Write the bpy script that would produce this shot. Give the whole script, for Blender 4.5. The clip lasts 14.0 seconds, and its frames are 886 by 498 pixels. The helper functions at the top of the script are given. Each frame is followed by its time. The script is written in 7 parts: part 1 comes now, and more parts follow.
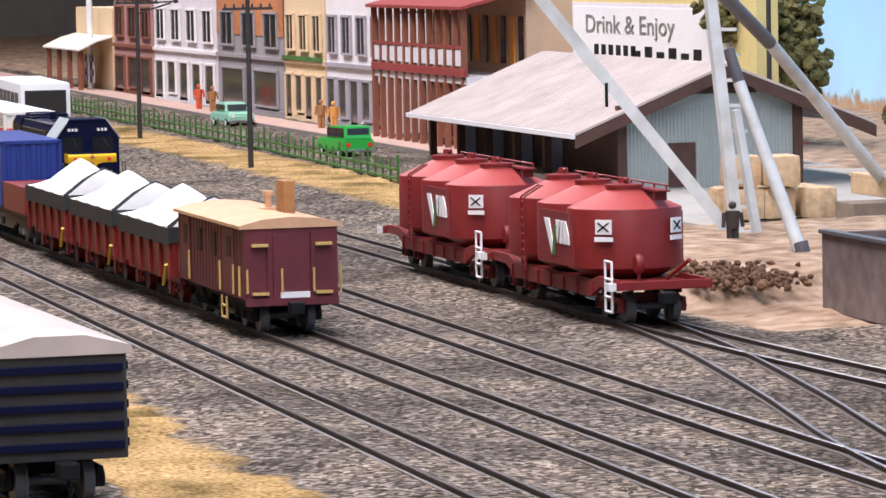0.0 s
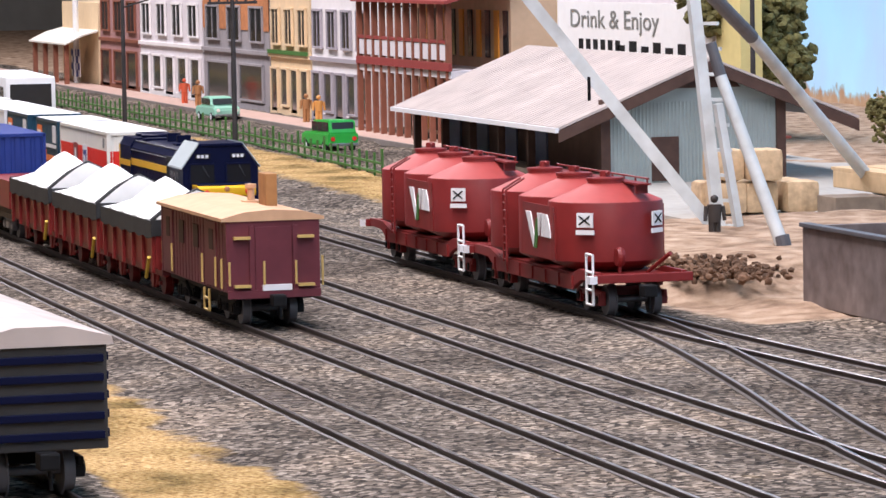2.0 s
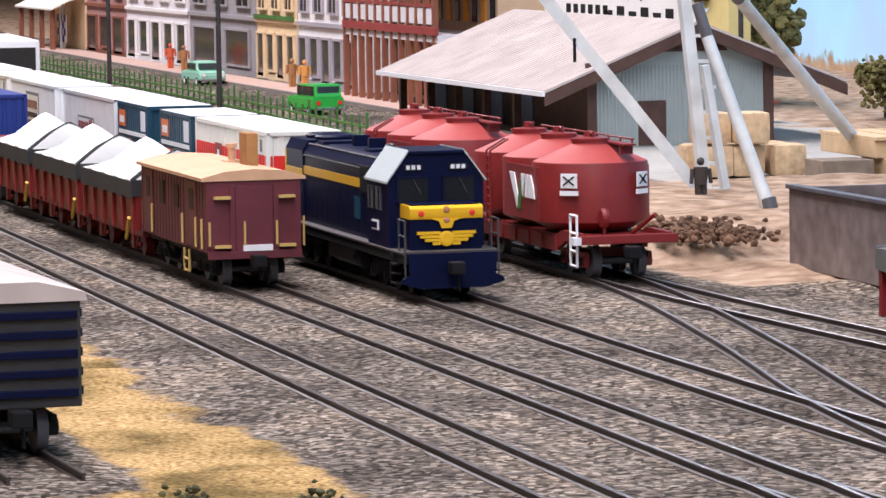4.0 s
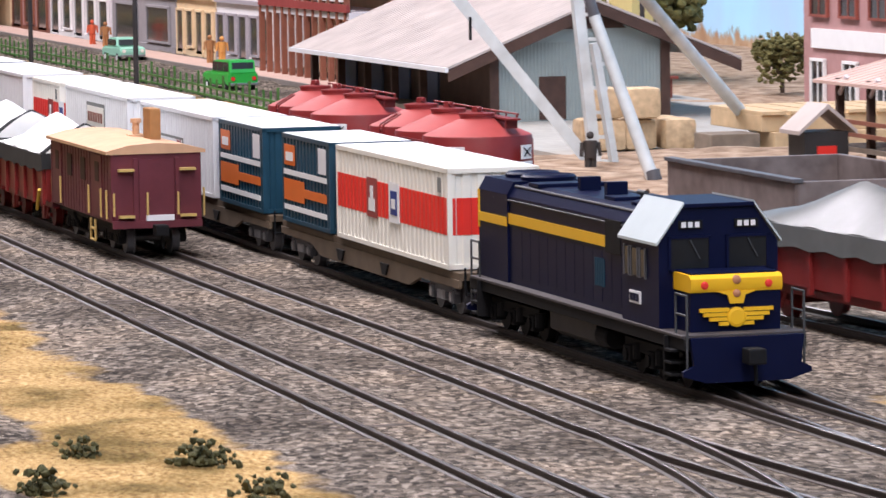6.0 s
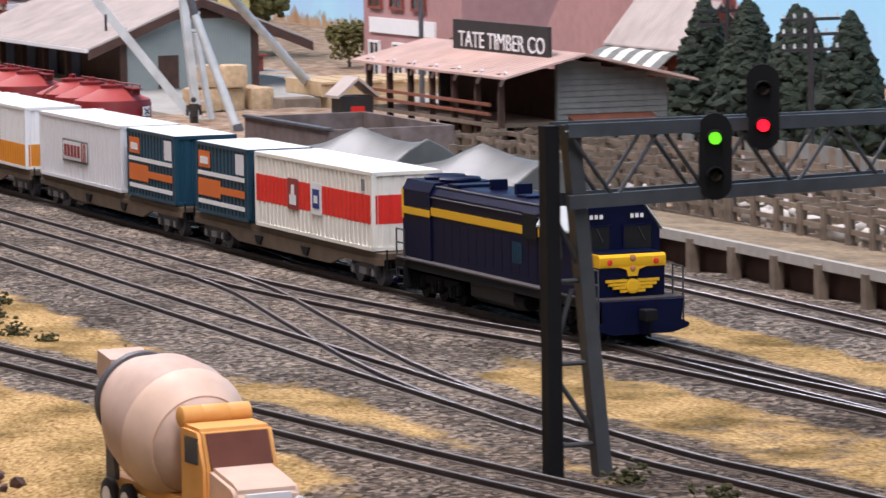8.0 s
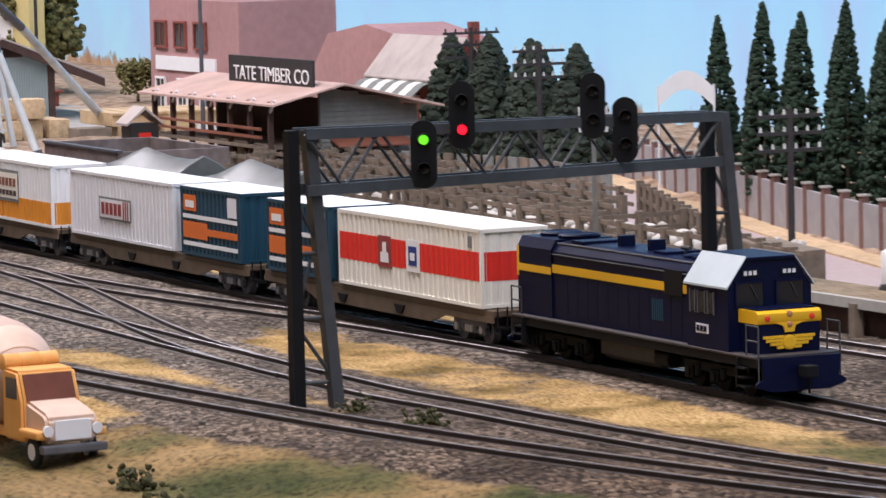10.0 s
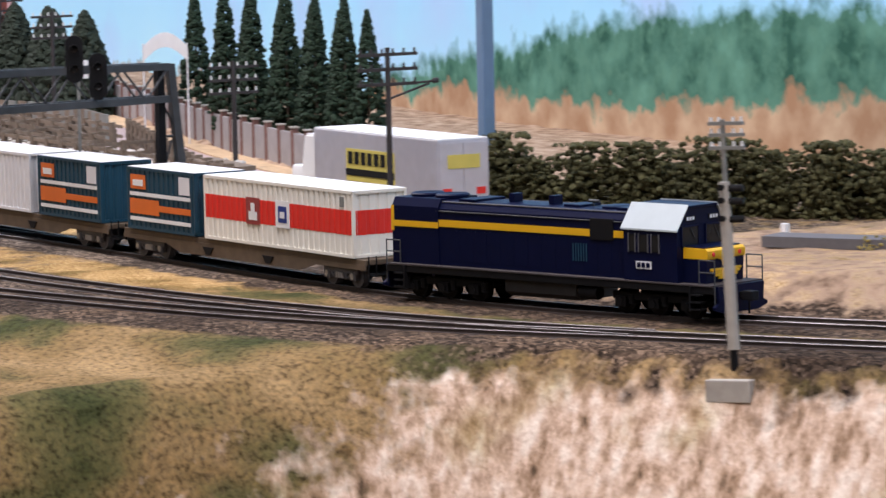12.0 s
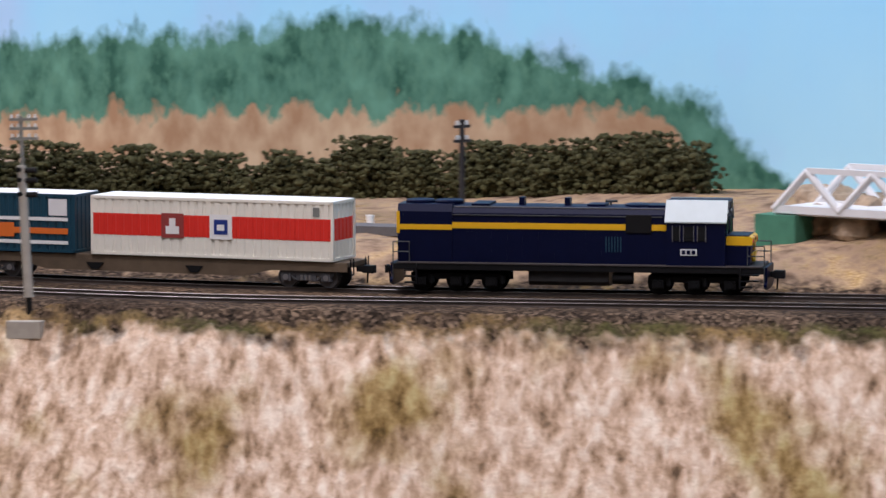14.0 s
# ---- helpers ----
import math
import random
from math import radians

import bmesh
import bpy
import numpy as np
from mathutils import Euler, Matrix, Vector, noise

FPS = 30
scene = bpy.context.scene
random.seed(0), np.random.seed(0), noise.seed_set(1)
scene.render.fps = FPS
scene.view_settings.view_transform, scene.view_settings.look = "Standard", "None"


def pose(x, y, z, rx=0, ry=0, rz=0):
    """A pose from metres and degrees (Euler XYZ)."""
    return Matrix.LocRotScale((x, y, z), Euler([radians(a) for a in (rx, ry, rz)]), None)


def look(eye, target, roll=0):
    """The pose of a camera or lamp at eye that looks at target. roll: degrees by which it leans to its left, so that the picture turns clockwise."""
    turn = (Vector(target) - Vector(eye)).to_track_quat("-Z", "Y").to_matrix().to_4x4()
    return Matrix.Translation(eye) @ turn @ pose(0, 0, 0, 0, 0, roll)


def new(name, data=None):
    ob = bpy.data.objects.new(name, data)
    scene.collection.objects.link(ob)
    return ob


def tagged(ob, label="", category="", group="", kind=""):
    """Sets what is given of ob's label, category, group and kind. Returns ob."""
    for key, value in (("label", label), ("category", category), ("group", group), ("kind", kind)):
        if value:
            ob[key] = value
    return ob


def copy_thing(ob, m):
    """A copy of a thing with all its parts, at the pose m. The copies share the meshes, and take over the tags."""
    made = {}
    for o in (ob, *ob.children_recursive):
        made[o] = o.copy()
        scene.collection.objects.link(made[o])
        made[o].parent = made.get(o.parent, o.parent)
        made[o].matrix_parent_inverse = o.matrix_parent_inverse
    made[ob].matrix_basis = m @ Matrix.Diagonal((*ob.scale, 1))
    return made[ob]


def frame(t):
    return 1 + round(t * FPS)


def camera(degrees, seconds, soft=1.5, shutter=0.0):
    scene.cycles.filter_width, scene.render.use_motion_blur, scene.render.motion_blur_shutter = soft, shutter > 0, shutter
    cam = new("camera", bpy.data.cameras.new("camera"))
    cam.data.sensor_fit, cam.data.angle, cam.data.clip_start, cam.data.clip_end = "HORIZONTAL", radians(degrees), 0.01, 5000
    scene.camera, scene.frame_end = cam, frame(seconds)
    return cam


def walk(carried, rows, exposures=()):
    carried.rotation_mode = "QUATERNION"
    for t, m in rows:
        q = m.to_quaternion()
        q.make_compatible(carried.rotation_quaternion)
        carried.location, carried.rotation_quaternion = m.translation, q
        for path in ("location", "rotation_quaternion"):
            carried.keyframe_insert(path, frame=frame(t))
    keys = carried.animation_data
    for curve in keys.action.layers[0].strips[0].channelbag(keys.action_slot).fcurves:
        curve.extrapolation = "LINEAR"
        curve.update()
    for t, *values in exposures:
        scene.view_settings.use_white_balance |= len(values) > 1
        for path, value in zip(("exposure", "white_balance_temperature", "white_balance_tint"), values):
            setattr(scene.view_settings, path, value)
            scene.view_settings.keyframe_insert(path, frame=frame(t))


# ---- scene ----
# A model railway in 1:87. Helpers below take centimetres; the world is in metres.
cam = camera(12.0, 14.0, soft=1.5, shutter=0.3)
PATH = [
    (0, (0.4290, -0.2531, 0.1272), (-0.5365, -0.0024, 0.0568), -1.10),
    (0.5, (0.4265, -0.2531, 0.1255), (-0.5391, -0.0035, 0.0528), -1.08),
    (1, (0.4326, -0.2530, 0.1250), (-0.5322, -0.0010, 0.0509), -1.06),
    (1.5, (0.4389, -0.2527, 0.1259), (-0.5253, 0.0021, 0.0525), -1.05),
    (2, (0.4339, -0.2523, 0.1267), (-0.5308, 0.0012, 0.0551), -1.03),
    (2.5, (0.4317, -0.2524, 0.1267), (-0.5332, 0.0002, 0.0553), -1.01),
    (3, (0.4289, -0.2525, 0.1251), (-0.5362, -0.0011, 0.0515), -0.99),
    (3.2, (0.4327, -0.2532, 0.1243), (-0.5322, -0.0014, 0.0490), -0.98),
    (5.5, (0.3887, -0.2284, 0.1211), (-0.5725, 0.0347, 0.0378), -0.78),
    (6, (0.4952, -0.2511, 0.1263), (-0.4638, 0.0192, 0.0413), -0.88),
    (6.5, (0.6710, -0.3037, 0.1328), (-0.2832, -0.0167, 0.0484), -0.88),
    (7, (0.8288, -0.3420, 0.1406), (-0.1187, -0.0348, 0.0518), -0.95),
    (7.5, (1.0157, -0.3952, 0.1543), (0.0747, -0.0695, 0.0627), -1.08),
    (8, (1.1561, -0.4470, 0.1646), (0.2253, -0.0939, 0.0706), -0.92),
    (8.2, (1.1690, -0.4501, 0.1653), (0.2411, -0.0895, 0.0708), -0.80),
    (10.3, (1.5469, -0.5813, 0.1742), (0.6368, -0.1763, 0.0858), -1.35),
    (10.5, (1.6236, -0.6083, 0.1843), (0.7170, -0.1966, 0.0921), -1.28),
    (11, (1.7370, -0.6674, 0.1848), (0.8512, -0.2130, 0.0903), -1.14),
    (11.5, (1.8778, -0.7236, 0.1956), (1.0009, -0.2529, 0.0977), -1.65),
    (12, (2.0037, -0.7758, 0.1999), (1.1386, -0.2837, 0.1025), -1.25),
    (12.5, (2.1399, -0.8399, 0.2089), (1.2879, -0.3257, 0.1103), -1.30),
    (13, (2.2400, -0.9013, 0.2087), (1.4107, -0.3505, 0.1143), -0.71),
    (13.5, (2.3327, -0.9595, 0.2119), (1.5288, -0.3721, 0.1183), -0.02),
    (14, (2.4111, -0.9764, 0.2089), (1.6221, -0.3685, 0.1193), -0.15),
]
walk(cam, [(t, look(eye, target, roll)) for t, eye, target, roll in PATH],
     exposures=[(0.0, 0.2), (5.5, 0.2), (7.5, 0.0), (8.2, -0.1), (10.5, -0.1), (11.5, -0.04), (12.5, -0.12), (14.0, -0.28)])

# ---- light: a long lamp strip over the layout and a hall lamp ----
world = bpy.data.worlds.new("hall")
scene.world = world
world.use_nodes = True
world.node_tree.nodes["Background"].inputs[0].default_value = (0.8, 0.85, 0.9, 1)
world.node_tree.nodes["Background"].inputs[1].default_value = 0.04


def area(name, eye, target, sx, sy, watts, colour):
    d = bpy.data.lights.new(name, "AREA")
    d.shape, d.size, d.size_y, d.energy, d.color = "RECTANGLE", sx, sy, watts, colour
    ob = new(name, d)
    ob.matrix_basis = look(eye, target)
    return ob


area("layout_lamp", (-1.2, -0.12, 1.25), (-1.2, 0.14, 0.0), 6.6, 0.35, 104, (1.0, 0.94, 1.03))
area("hall_lamp", (0.8, -2.2, 2.05), (0.2, -0.6, 0.0), 2.4, 1.6, 26, (1.0, 0.95, 1.03))

# ---- materials ----
U = 0.01


def mat(name, col, rough=0.6, metal=0.0, var=0.12, scale=150.0, bump=0.15, coarse=12.0, wear=None, spec=0.35, emit=0.0):
    m = bpy.data.materials.new(name)
    m.use_nodes = True
    nt = m.node_tree
    b = nt.nodes["Principled BSDF"]
    tc = nt.nodes.new("ShaderNodeTexCoord")
    n1, n2 = nt.nodes.new("ShaderNodeTexNoise"), nt.nodes.new("ShaderNodeTexNoise")
    n1.inputs["Scale"].default_value, n1.inputs["Detail"].default_value = scale, 4
    n2.inputs["Scale"].default_value, n2.inputs["Detail"].default_value = coarse, 3
    for n in (n1, n2):
        nt.links.new(tc.outputs["Object"], n.inputs["Vector"])
    add = nt.nodes.new("ShaderNodeMath")
    add.operation = "ADD"
    nt.links.new(n1.outputs["Fac"], add.inputs[0])
    nt.links.new(n2.outputs["Fac"], add.inputs[1])
    ramp = nt.nodes.new("ShaderNodeMapRange")
    ramp.inputs["From Min"].default_value, ramp.inputs["From Max"].default_value = 0.6, 1.4
    nt.links.new(add.outputs[0], ramp.inputs["Value"])
    mix = nt.nodes.new("ShaderNodeMix")
    mix.data_type = "RGBA"
    dark = wear or tuple(c * (1 - 2 * var) for c in col)
    mix.inputs["A"].default_value = (*dark, 1)
    mix.inputs["B"].default_value = (*[min(1, c * (1 + var)) for c in col], 1)
    nt.links.new(ramp.outputs[0], mix.inputs["Factor"])
    nt.links.new(mix.outputs["Result"], b.inputs["Base Color"])
    b.inputs["Roughness"].default_value, b.inputs["Metallic"].default_value = rough, metal
    b.inputs["Specular IOR Level"].default_value = spec
    if bump:
        bp = nt.nodes.new("ShaderNodeBump")
        bp.inputs["Strength"].default_value, bp.inputs["Distance"].default_value = bump, 0.0006
        nt.links.new(n1.outputs["Fac"], bp.inputs["Height"])
        nt.links.new(bp.outputs["Normal"], b.inputs["Normal"])
    if emit:
        b.inputs["Emission Color"].default_value = (*col, 1)
        b.inputs["Emission Strength"].default_value = emit
    return m


RED = mat("wagon red", (0.20, 0.019, 0.018), 0.45, var=0.12, bump=0.05)
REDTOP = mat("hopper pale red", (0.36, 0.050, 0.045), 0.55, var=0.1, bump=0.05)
MAROON = mat("van maroon", (0.125, 0.024, 0.034), 0.55, var=0.15)
VANROOF = mat("van buff roof", (0.60, 0.36, 0.21), 0.7, var=0.1)
TAN = mat("cork brown", (0.38, 0.19, 0.07), 0.8, var=0.2)
NAVY = mat("loco dark blue", (0.0035, 0.0055, 0.027), 0.42, var=0.1, bump=0.03, spec=0.1)
CABGLASS = mat("dark cab glass", (0.012, 0.013, 0.015), 0.22, var=0.1, bump=0.0, spec=0.25)
GOLD = mat("loco yellow", (0.75, 0.42, 0.015), 0.4, var=0.05, bump=0.02)
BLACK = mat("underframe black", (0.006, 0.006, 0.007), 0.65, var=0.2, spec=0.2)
WHITE = mat("white paint", (0.80, 0.80, 0.79), 0.5, var=0.03, bump=0.03)
CREAM = mat("container cream", (0.80, 0.77, 0.68), 0.5, var=0.04, bump=0.03)
GREYW = mat("container grey white", (0.74, 0.74, 0.75), 0.5, var=0.04, bump=0.03)
SIGRED = mat("container red", (0.70, 0.035, 0.025), 0.45, var=0.04, bump=0.02)
TEAL = mat("container dark teal", (0.012, 0.055, 0.09), 0.45, var=0.1, bump=0.03)
ORANGE = mat("container orange", (0.70, 0.16, 0.03), 0.45, var=0.05, bump=0.02)
AMBER = mat("container amber", (0.72, 0.27, 0.03), 0.45, var=0.05, bump=0.02)
BLUE = mat("container blue", (0.015, 0.04, 0.22), 0.45, var=0.08, bump=0.03)
FRAMEBROWN = mat("flat wagon brown", (0.12, 0.085, 0.055), 0.7, var=0.2)
BOGIE = mat("bogie grey", (0.10, 0.10, 0.11), 0.5, var=0.2)
CHROME = mat("wheel steel", (0.4, 0.4, 0.42), 0.35, metal=0.8, var=0.1)
RAILSIDE = mat("rail brown steel", (0.055, 0.042, 0.036), 0.5, var=0.25)
RAILTOP = mat("rail head steel", (0.22, 0.2, 0.19), 0.3, metal=0.7, var=0.2)
SLEEPER = mat("sleeper timber", (0.075, 0.058, 0.048), 0.9, var=0.35, bump=0.5)
TARPW = mat("white tarpaulin", (0.88, 0.88, 0.85), 0.75, var=0.05, coarse=40)
TARPG = mat("grey tarpaulin", (0.13, 0.135, 0.13), 0.38, var=0.12, coarse=40)
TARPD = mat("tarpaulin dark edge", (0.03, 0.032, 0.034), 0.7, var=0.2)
YELLOW = mat("yellow paint", (0.62, 0.42, 0.05), 0.5, var=0.1)
HANDRAIL = mat("pale handrail", (0.55, 0.38, 0.13), 0.5, var=0.1)
ROOFGREY = mat("weathered iron roof", (0.46, 0.395, 0.36), 0.7, var=0.12, scale=60, coarse=25)
ROOFPINK = mat("faded pink roof", (0.55, 0.38, 0.32), 0.7, var=0.12, scale=60, coarse=25)
SHEDWALL = mat("shed grey green iron", (0.31, 0.36, 0.35), 0.65, var=0.08, scale=80)
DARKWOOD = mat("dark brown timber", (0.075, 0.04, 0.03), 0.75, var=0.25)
GREYWOOD = mat("grey weatherboard", (0.20, 0.205, 0.19), 0.8, var=0.15)
OLDWOOD = mat("weathered timber", (0.20, 0.155, 0.115), 0.85, var=0.3)
POLEWOOD = mat("pole dark timber", (0.045, 0.04, 0.04), 0.8, var=0.25)
STEELWHITE = mat("worn white steel", (0.66, 0.70, 0.70), 0.5, var=0.12, scale=90, wear=(0.38, 0.40, 0.39))
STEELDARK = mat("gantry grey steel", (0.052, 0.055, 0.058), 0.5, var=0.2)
GREENFENCE = mat("fence green", (0.06, 0.17, 0.035), 0.6, var=0.15)
ASPHALT = mat("asphalt", (0.13, 0.125, 0.13), 0.9, var=0.1, scale=300)
PAVING = mat("pink paving", (0.48, 0.33, 0.27), 0.85, var=0.08, scale=200)
KERB = mat("kerb stone", (0.22, 0.19, 0.17), 0.85, var=0.15)
ROADPINK = mat("dusty pink road", (0.40, 0.31, 0.29), 0.9, var=0.08, scale=200)
CONCRETE = mat("concrete", (0.38, 0.36, 0.32), 0.85, var=0.12, scale=200)
GLASSD = mat("dark window glass", (0.02, 0.022, 0.025), 0.12, var=0.1, bump=0.0, spec=0.6)
GLASSB = mat("blue grey window", (0.045, 0.055, 0.065), 0.2, var=0.1, bump=0.0, spec=0.6)
BRICKRED = mat("red brick", (0.26, 0.07, 0.05), 0.85, var=0.2, scale=250)
HOTELRED = mat("hotel dark red paint", (0.30, 0.05, 0.045), 0.6, var=0.12)
YELWALL = mat("yellow rendered wall", (0.62, 0.52, 0.22), 0.8, var=0.06)
CREAMWALL = mat("cream rendered wall", (0.74, 0.56, 0.35), 0.8, var=0.06)
GREYWALL = mat("grey rendered wall", (0.31, 0.29, 0.30), 0.8, var=0.1)
LILACWALL = mat("pale lilac wall", (0.70, 0.66, 0.68), 0.8, var=0.06)
SHOPGREY = mat("shopfront grey paint", (0.38, 0.35, 0.38), 0.7, var=0.08)
WHITEWALL = mat("white rendered wall", (0.78, 0.75, 0.74), 0.8, var=0.05)
PINKWALL = mat("dusty pink wall", (0.40, 0.22, 0.21), 0.8, var=0.1)
ORANGEWIN = mat("lit amber window", (0.85, 0.36, 0.04), 0.5, var=0.05)
BROWNPOST = mat("red brown post", (0.24, 0.085, 0.05), 0.7, var=0.15)
CARGREEN = mat("car bright green", (0.03, 0.42, 0.06), 0.3, var=0.04, bump=0.0, spec=0.6)
CARMINT = mat("car mint green", (0.30, 0.60, 0.46), 0.3, var=0.04, bump=0.0, spec=0.6)
BUSRED = mat("bus red", (0.5, 0.03, 0.025), 0.4, var=0.05)
RUBBER = mat("tyre rubber", (0.02, 0.02, 0.02), 0.8, var=0.2)
TRUCKORANGE = mat("mixer orange plastic", (0.74, 0.36, 0.10), 0.55, var=0.08)
DRUM = mat("mixer drum buff", (0.56, 0.40, 0.32), 0.6, var=0.10, coarse=30)
SILVER = mat("trailer silver", (0.58, 0.57, 0.62), 0.3, metal=0.4, var=0.06, bump=0.03)
FIGBROWN = mat("figure brown", (0.42, 0.20, 0.08), 0.7, var=0.1)
FIGRED = mat("figure red", (0.7, 0.13, 0.06), 0.7, var=0.1)
FIGDARK = mat("figure dark", (0.06, 0.05, 0.045), 0.7, var=0.2)
STRAW = mat("straw bale", (0.56, 0.40, 0.24), 0.9, var=0.25, scale=300, bump=0.6)
PALLET = mat("sawn timber", (0.56, 0.40, 0.23), 0.8, var=0.15)
TANKGREY = mat("rusty bin steel", (0.20, 0.165, 0.155), 0.5, var=0.25, coarse=30, wear=(0.085, 0.062, 0.055))
FLEECE = mat("sheep fleece", (0.62, 0.58, 0.52), 0.95, var=0.15, bump=0.6)
SIGNAL_RED = mat("signal lens red", (1.0, 0.01, 0.03), 0.3, var=0.02, bump=0, emit=2.2)
SIGNAL_GREEN = mat("signal lens green", (0.18, 0.9, 0.03), 0.3, var=0.02, bump=0, emit=1.2)
HEADLAMP = mat("lamp lens", (0.9, 0.85, 0.75), 0.2, var=0.02, bump=0)
LEAFDARK = mat("conifer foliage", (0.020, 0.042, 0.022), 0.9, var=0.35, scale=500, bump=0.8)
LEAFOLIVE = mat("eucalypt foliage", (0.16, 0.145, 0.05), 0.9, var=0.35, scale=500, bump=0.8)
LEAFHEDGE = mat("hedge foliage", (0.075, 0.072, 0.026), 0.9, var=0.4, scale=500, bump=0.8)
TUFT = mat("dry tuft", (0.30, 0.24, 0.07), 0.95, var=0.35, scale=500, bump=0.8)
BARK = mat("bark", (0.16, 0.12, 0.09), 0.9, var=0.3)
BANKROCK = None


# ---- shape helpers (centimetres) ----
def boxbm(bm, x0, x1, y0, y1, z0, z1, bevel=0.0):
    vs = [bm.verts.new((x, y, z)) for x in (x0, x1) for y in (y0, y1) for z in (z0, z1)]
    fs = [bm.faces.new([vs[i] for i in q]) for q in ((0, 1, 3, 2), (4, 6, 7, 5), (0, 4, 5, 1), (2, 3, 7, 6), (0, 2, 6, 4), (1, 5, 7, 3))]
    if bevel:
        bmesh.ops.bevel(bm, geom=list({e for f in fs for e in f.edges}), offset=bevel, segments=2, affect="EDGES", profile=0.6)
    return bm


def box(x0, x1, y0, y1, z0, z1, bevel=0.0):
    return boxbm(bmesh.new(), x0, x1, y0, y1, z0, z1, bevel)


def rod(bm, a, b, r, r2=None, seg=10):
    a, b = Vector(a), Vector(b)
    d = b - a
    q = d.to_track_quat("Z", "Y")
    r2 = r if r2 is None else r2
    rings = []
    for p, rad in ((a, r), (b, r2)):
        rings.append([bm.verts.new(p + q @ Vector((rad * math.cos(2 * math.pi * k / seg), rad * math.sin(2 * math.pi * k / seg), 0))) for k in range(seg)])
    for k in range(seg):
        bm.faces.new((rings[0][k], rings[0][(k + 1) % seg], rings[1][(k + 1) % seg], rings[1][k]))
    bm.faces.new(rings[0][::-1])
    bm.faces.new(rings[1])
    return bm


def rods(pairs, r, seg=8):
    bm = bmesh.new()
    for a, b in pairs:
        rod(bm, a, b, r, seg=seg)
    return bm


def lathe(bm, profile, seg=28, at=(0, 0, 0), axis="z"):
    rings = []
    for rad, z in profile:
        ring = []
        for k in range(seg):
            c, s_ = math.cos(2 * math.pi * k / seg), math.sin(2 * math.pi * k / seg)
            p = (rad * c, rad * s_, z) if axis == "z" else ((rad * c, z, rad * s_) if axis == "y" else (z, rad * c, rad * s_))
            ring.append(bm.verts.new((p[0] + at[0], p[1] + at[1], p[2] + at[2])))
        rings.append(ring)
    for a, b in zip(rings, rings[1:]):
        for k in range(seg):
            bm.faces.new((a[k], a[(k + 1) % seg], b[(k + 1) % seg], b[k]))
    bm.faces.new(rings[0][::-1])
    bm.faces.new(rings[-1])
    return bm


def prism(outline, y0, y1, axis="y"):
    """An outline of (u, z) drawn out along y, or of (y, z) along x."""
    bm = bmesh.new()
    sides = []
    for y in (y0, y1):
        sides.append([bm.verts.new((u, y, z) if axis == "y" else ((y, u, z) if axis == "x" else (u, z, y))) for u, z in outline])
    n = len(outline)
    for k in range(n):
        bm.faces.new((sides[0][k], sides[0][(k + 1) % n], sides[1][(k + 1) % n], sides[1][k]))
    bm.faces.new(sides[0][::-1])
    bm.faces.new(sides[1])
    return bm


def part(name, bm, material, parent=None, label="", smooth=False):
    bmesh.ops.recalc_face_normals(bm, faces=bm.faces)
    bm.transform(Matrix.Scale(U, 4))
    me = bpy.data.meshes.new(name)
    bm.to_mesh(me)
    bm.free()
    if smooth:
        me.shade_smooth()
        me.set_sharp_from_angle(angle=radians(40))
    me.materials.append(material)
    ob = new(name, me)
    if parent is not None:
        ob.parent = parent
    return tagged(ob, label)


def thing(name, label, category, group="", at=(0, 0, 0), turn=0.0, kind=""):
    ob = new(name)
    ob.empty_display_size = 0.01
    ob.matrix_basis = pose(at[0] * U, at[1] * U, at[2] * U, 0, 0, turn)
    return tagged(ob, label, category, group, kind)


def at(x, y, z=0.0, turn=0.0):
    return pose(x * U, y * U, z * U, 0, 0, turn)


def lettering(text, size, material, parent, m, width=None):
    cu = bpy.data.curves.new("lettering", "FONT")
    cu.body, cu.size, cu.extrude, cu.align_x = text, size * U, 0.0002, "CENTER"
    tmp = bpy.data.objects.new("lettering", cu)
    me = bpy.data.meshes.new_from_object(tmp)
    bpy.data.objects.remove(tmp)
    ob = new("lettering", me)
    me.materials.append(material)
    if width:
        xs = [v.co.x for v in me.vertices]
        k = width * U / (max(xs) - min(xs))
        for v in me.vertices:
            v.co.x *= k
    ob.parent = parent
    ob.matrix_basis = m
    return ob


def spline(pts, step=1.0):
    """A smooth line through the points, cut at even steps."""
    P = [Vector((*p, 0)) for p in pts]
    P = [2 * P[0] - P[1]] + P + [2 * P[-1] - P[-2]]
    out = []
    for i in range(1, len(P) - 2):
        a, b, c, d = P[i - 1:i + 3]
        n = max(2, int((c - b).length / step))
        for k in range(n):
            t = k / n
            out.append(0.5 * ((2 * b) + (c - a) * t + (2 * a - 5 * b + 4 * c - d) * t * t + (3 * b - a - 3 * c + d) * t ** 3))
    out.append(P[-2])
    s = [0.0]
    for p, q in zip(out, out[1:]):
        s.append(s[-1] + (q - p).length)
    n = int(s[-1] / step)
    X, Y = [p.x for p in out], [p.y for p in out]
    g = np.linspace(0, s[-1], n + 1)
    return np.stack([np.interp(g, s, X), np.interp(g, s, Y)], 1)


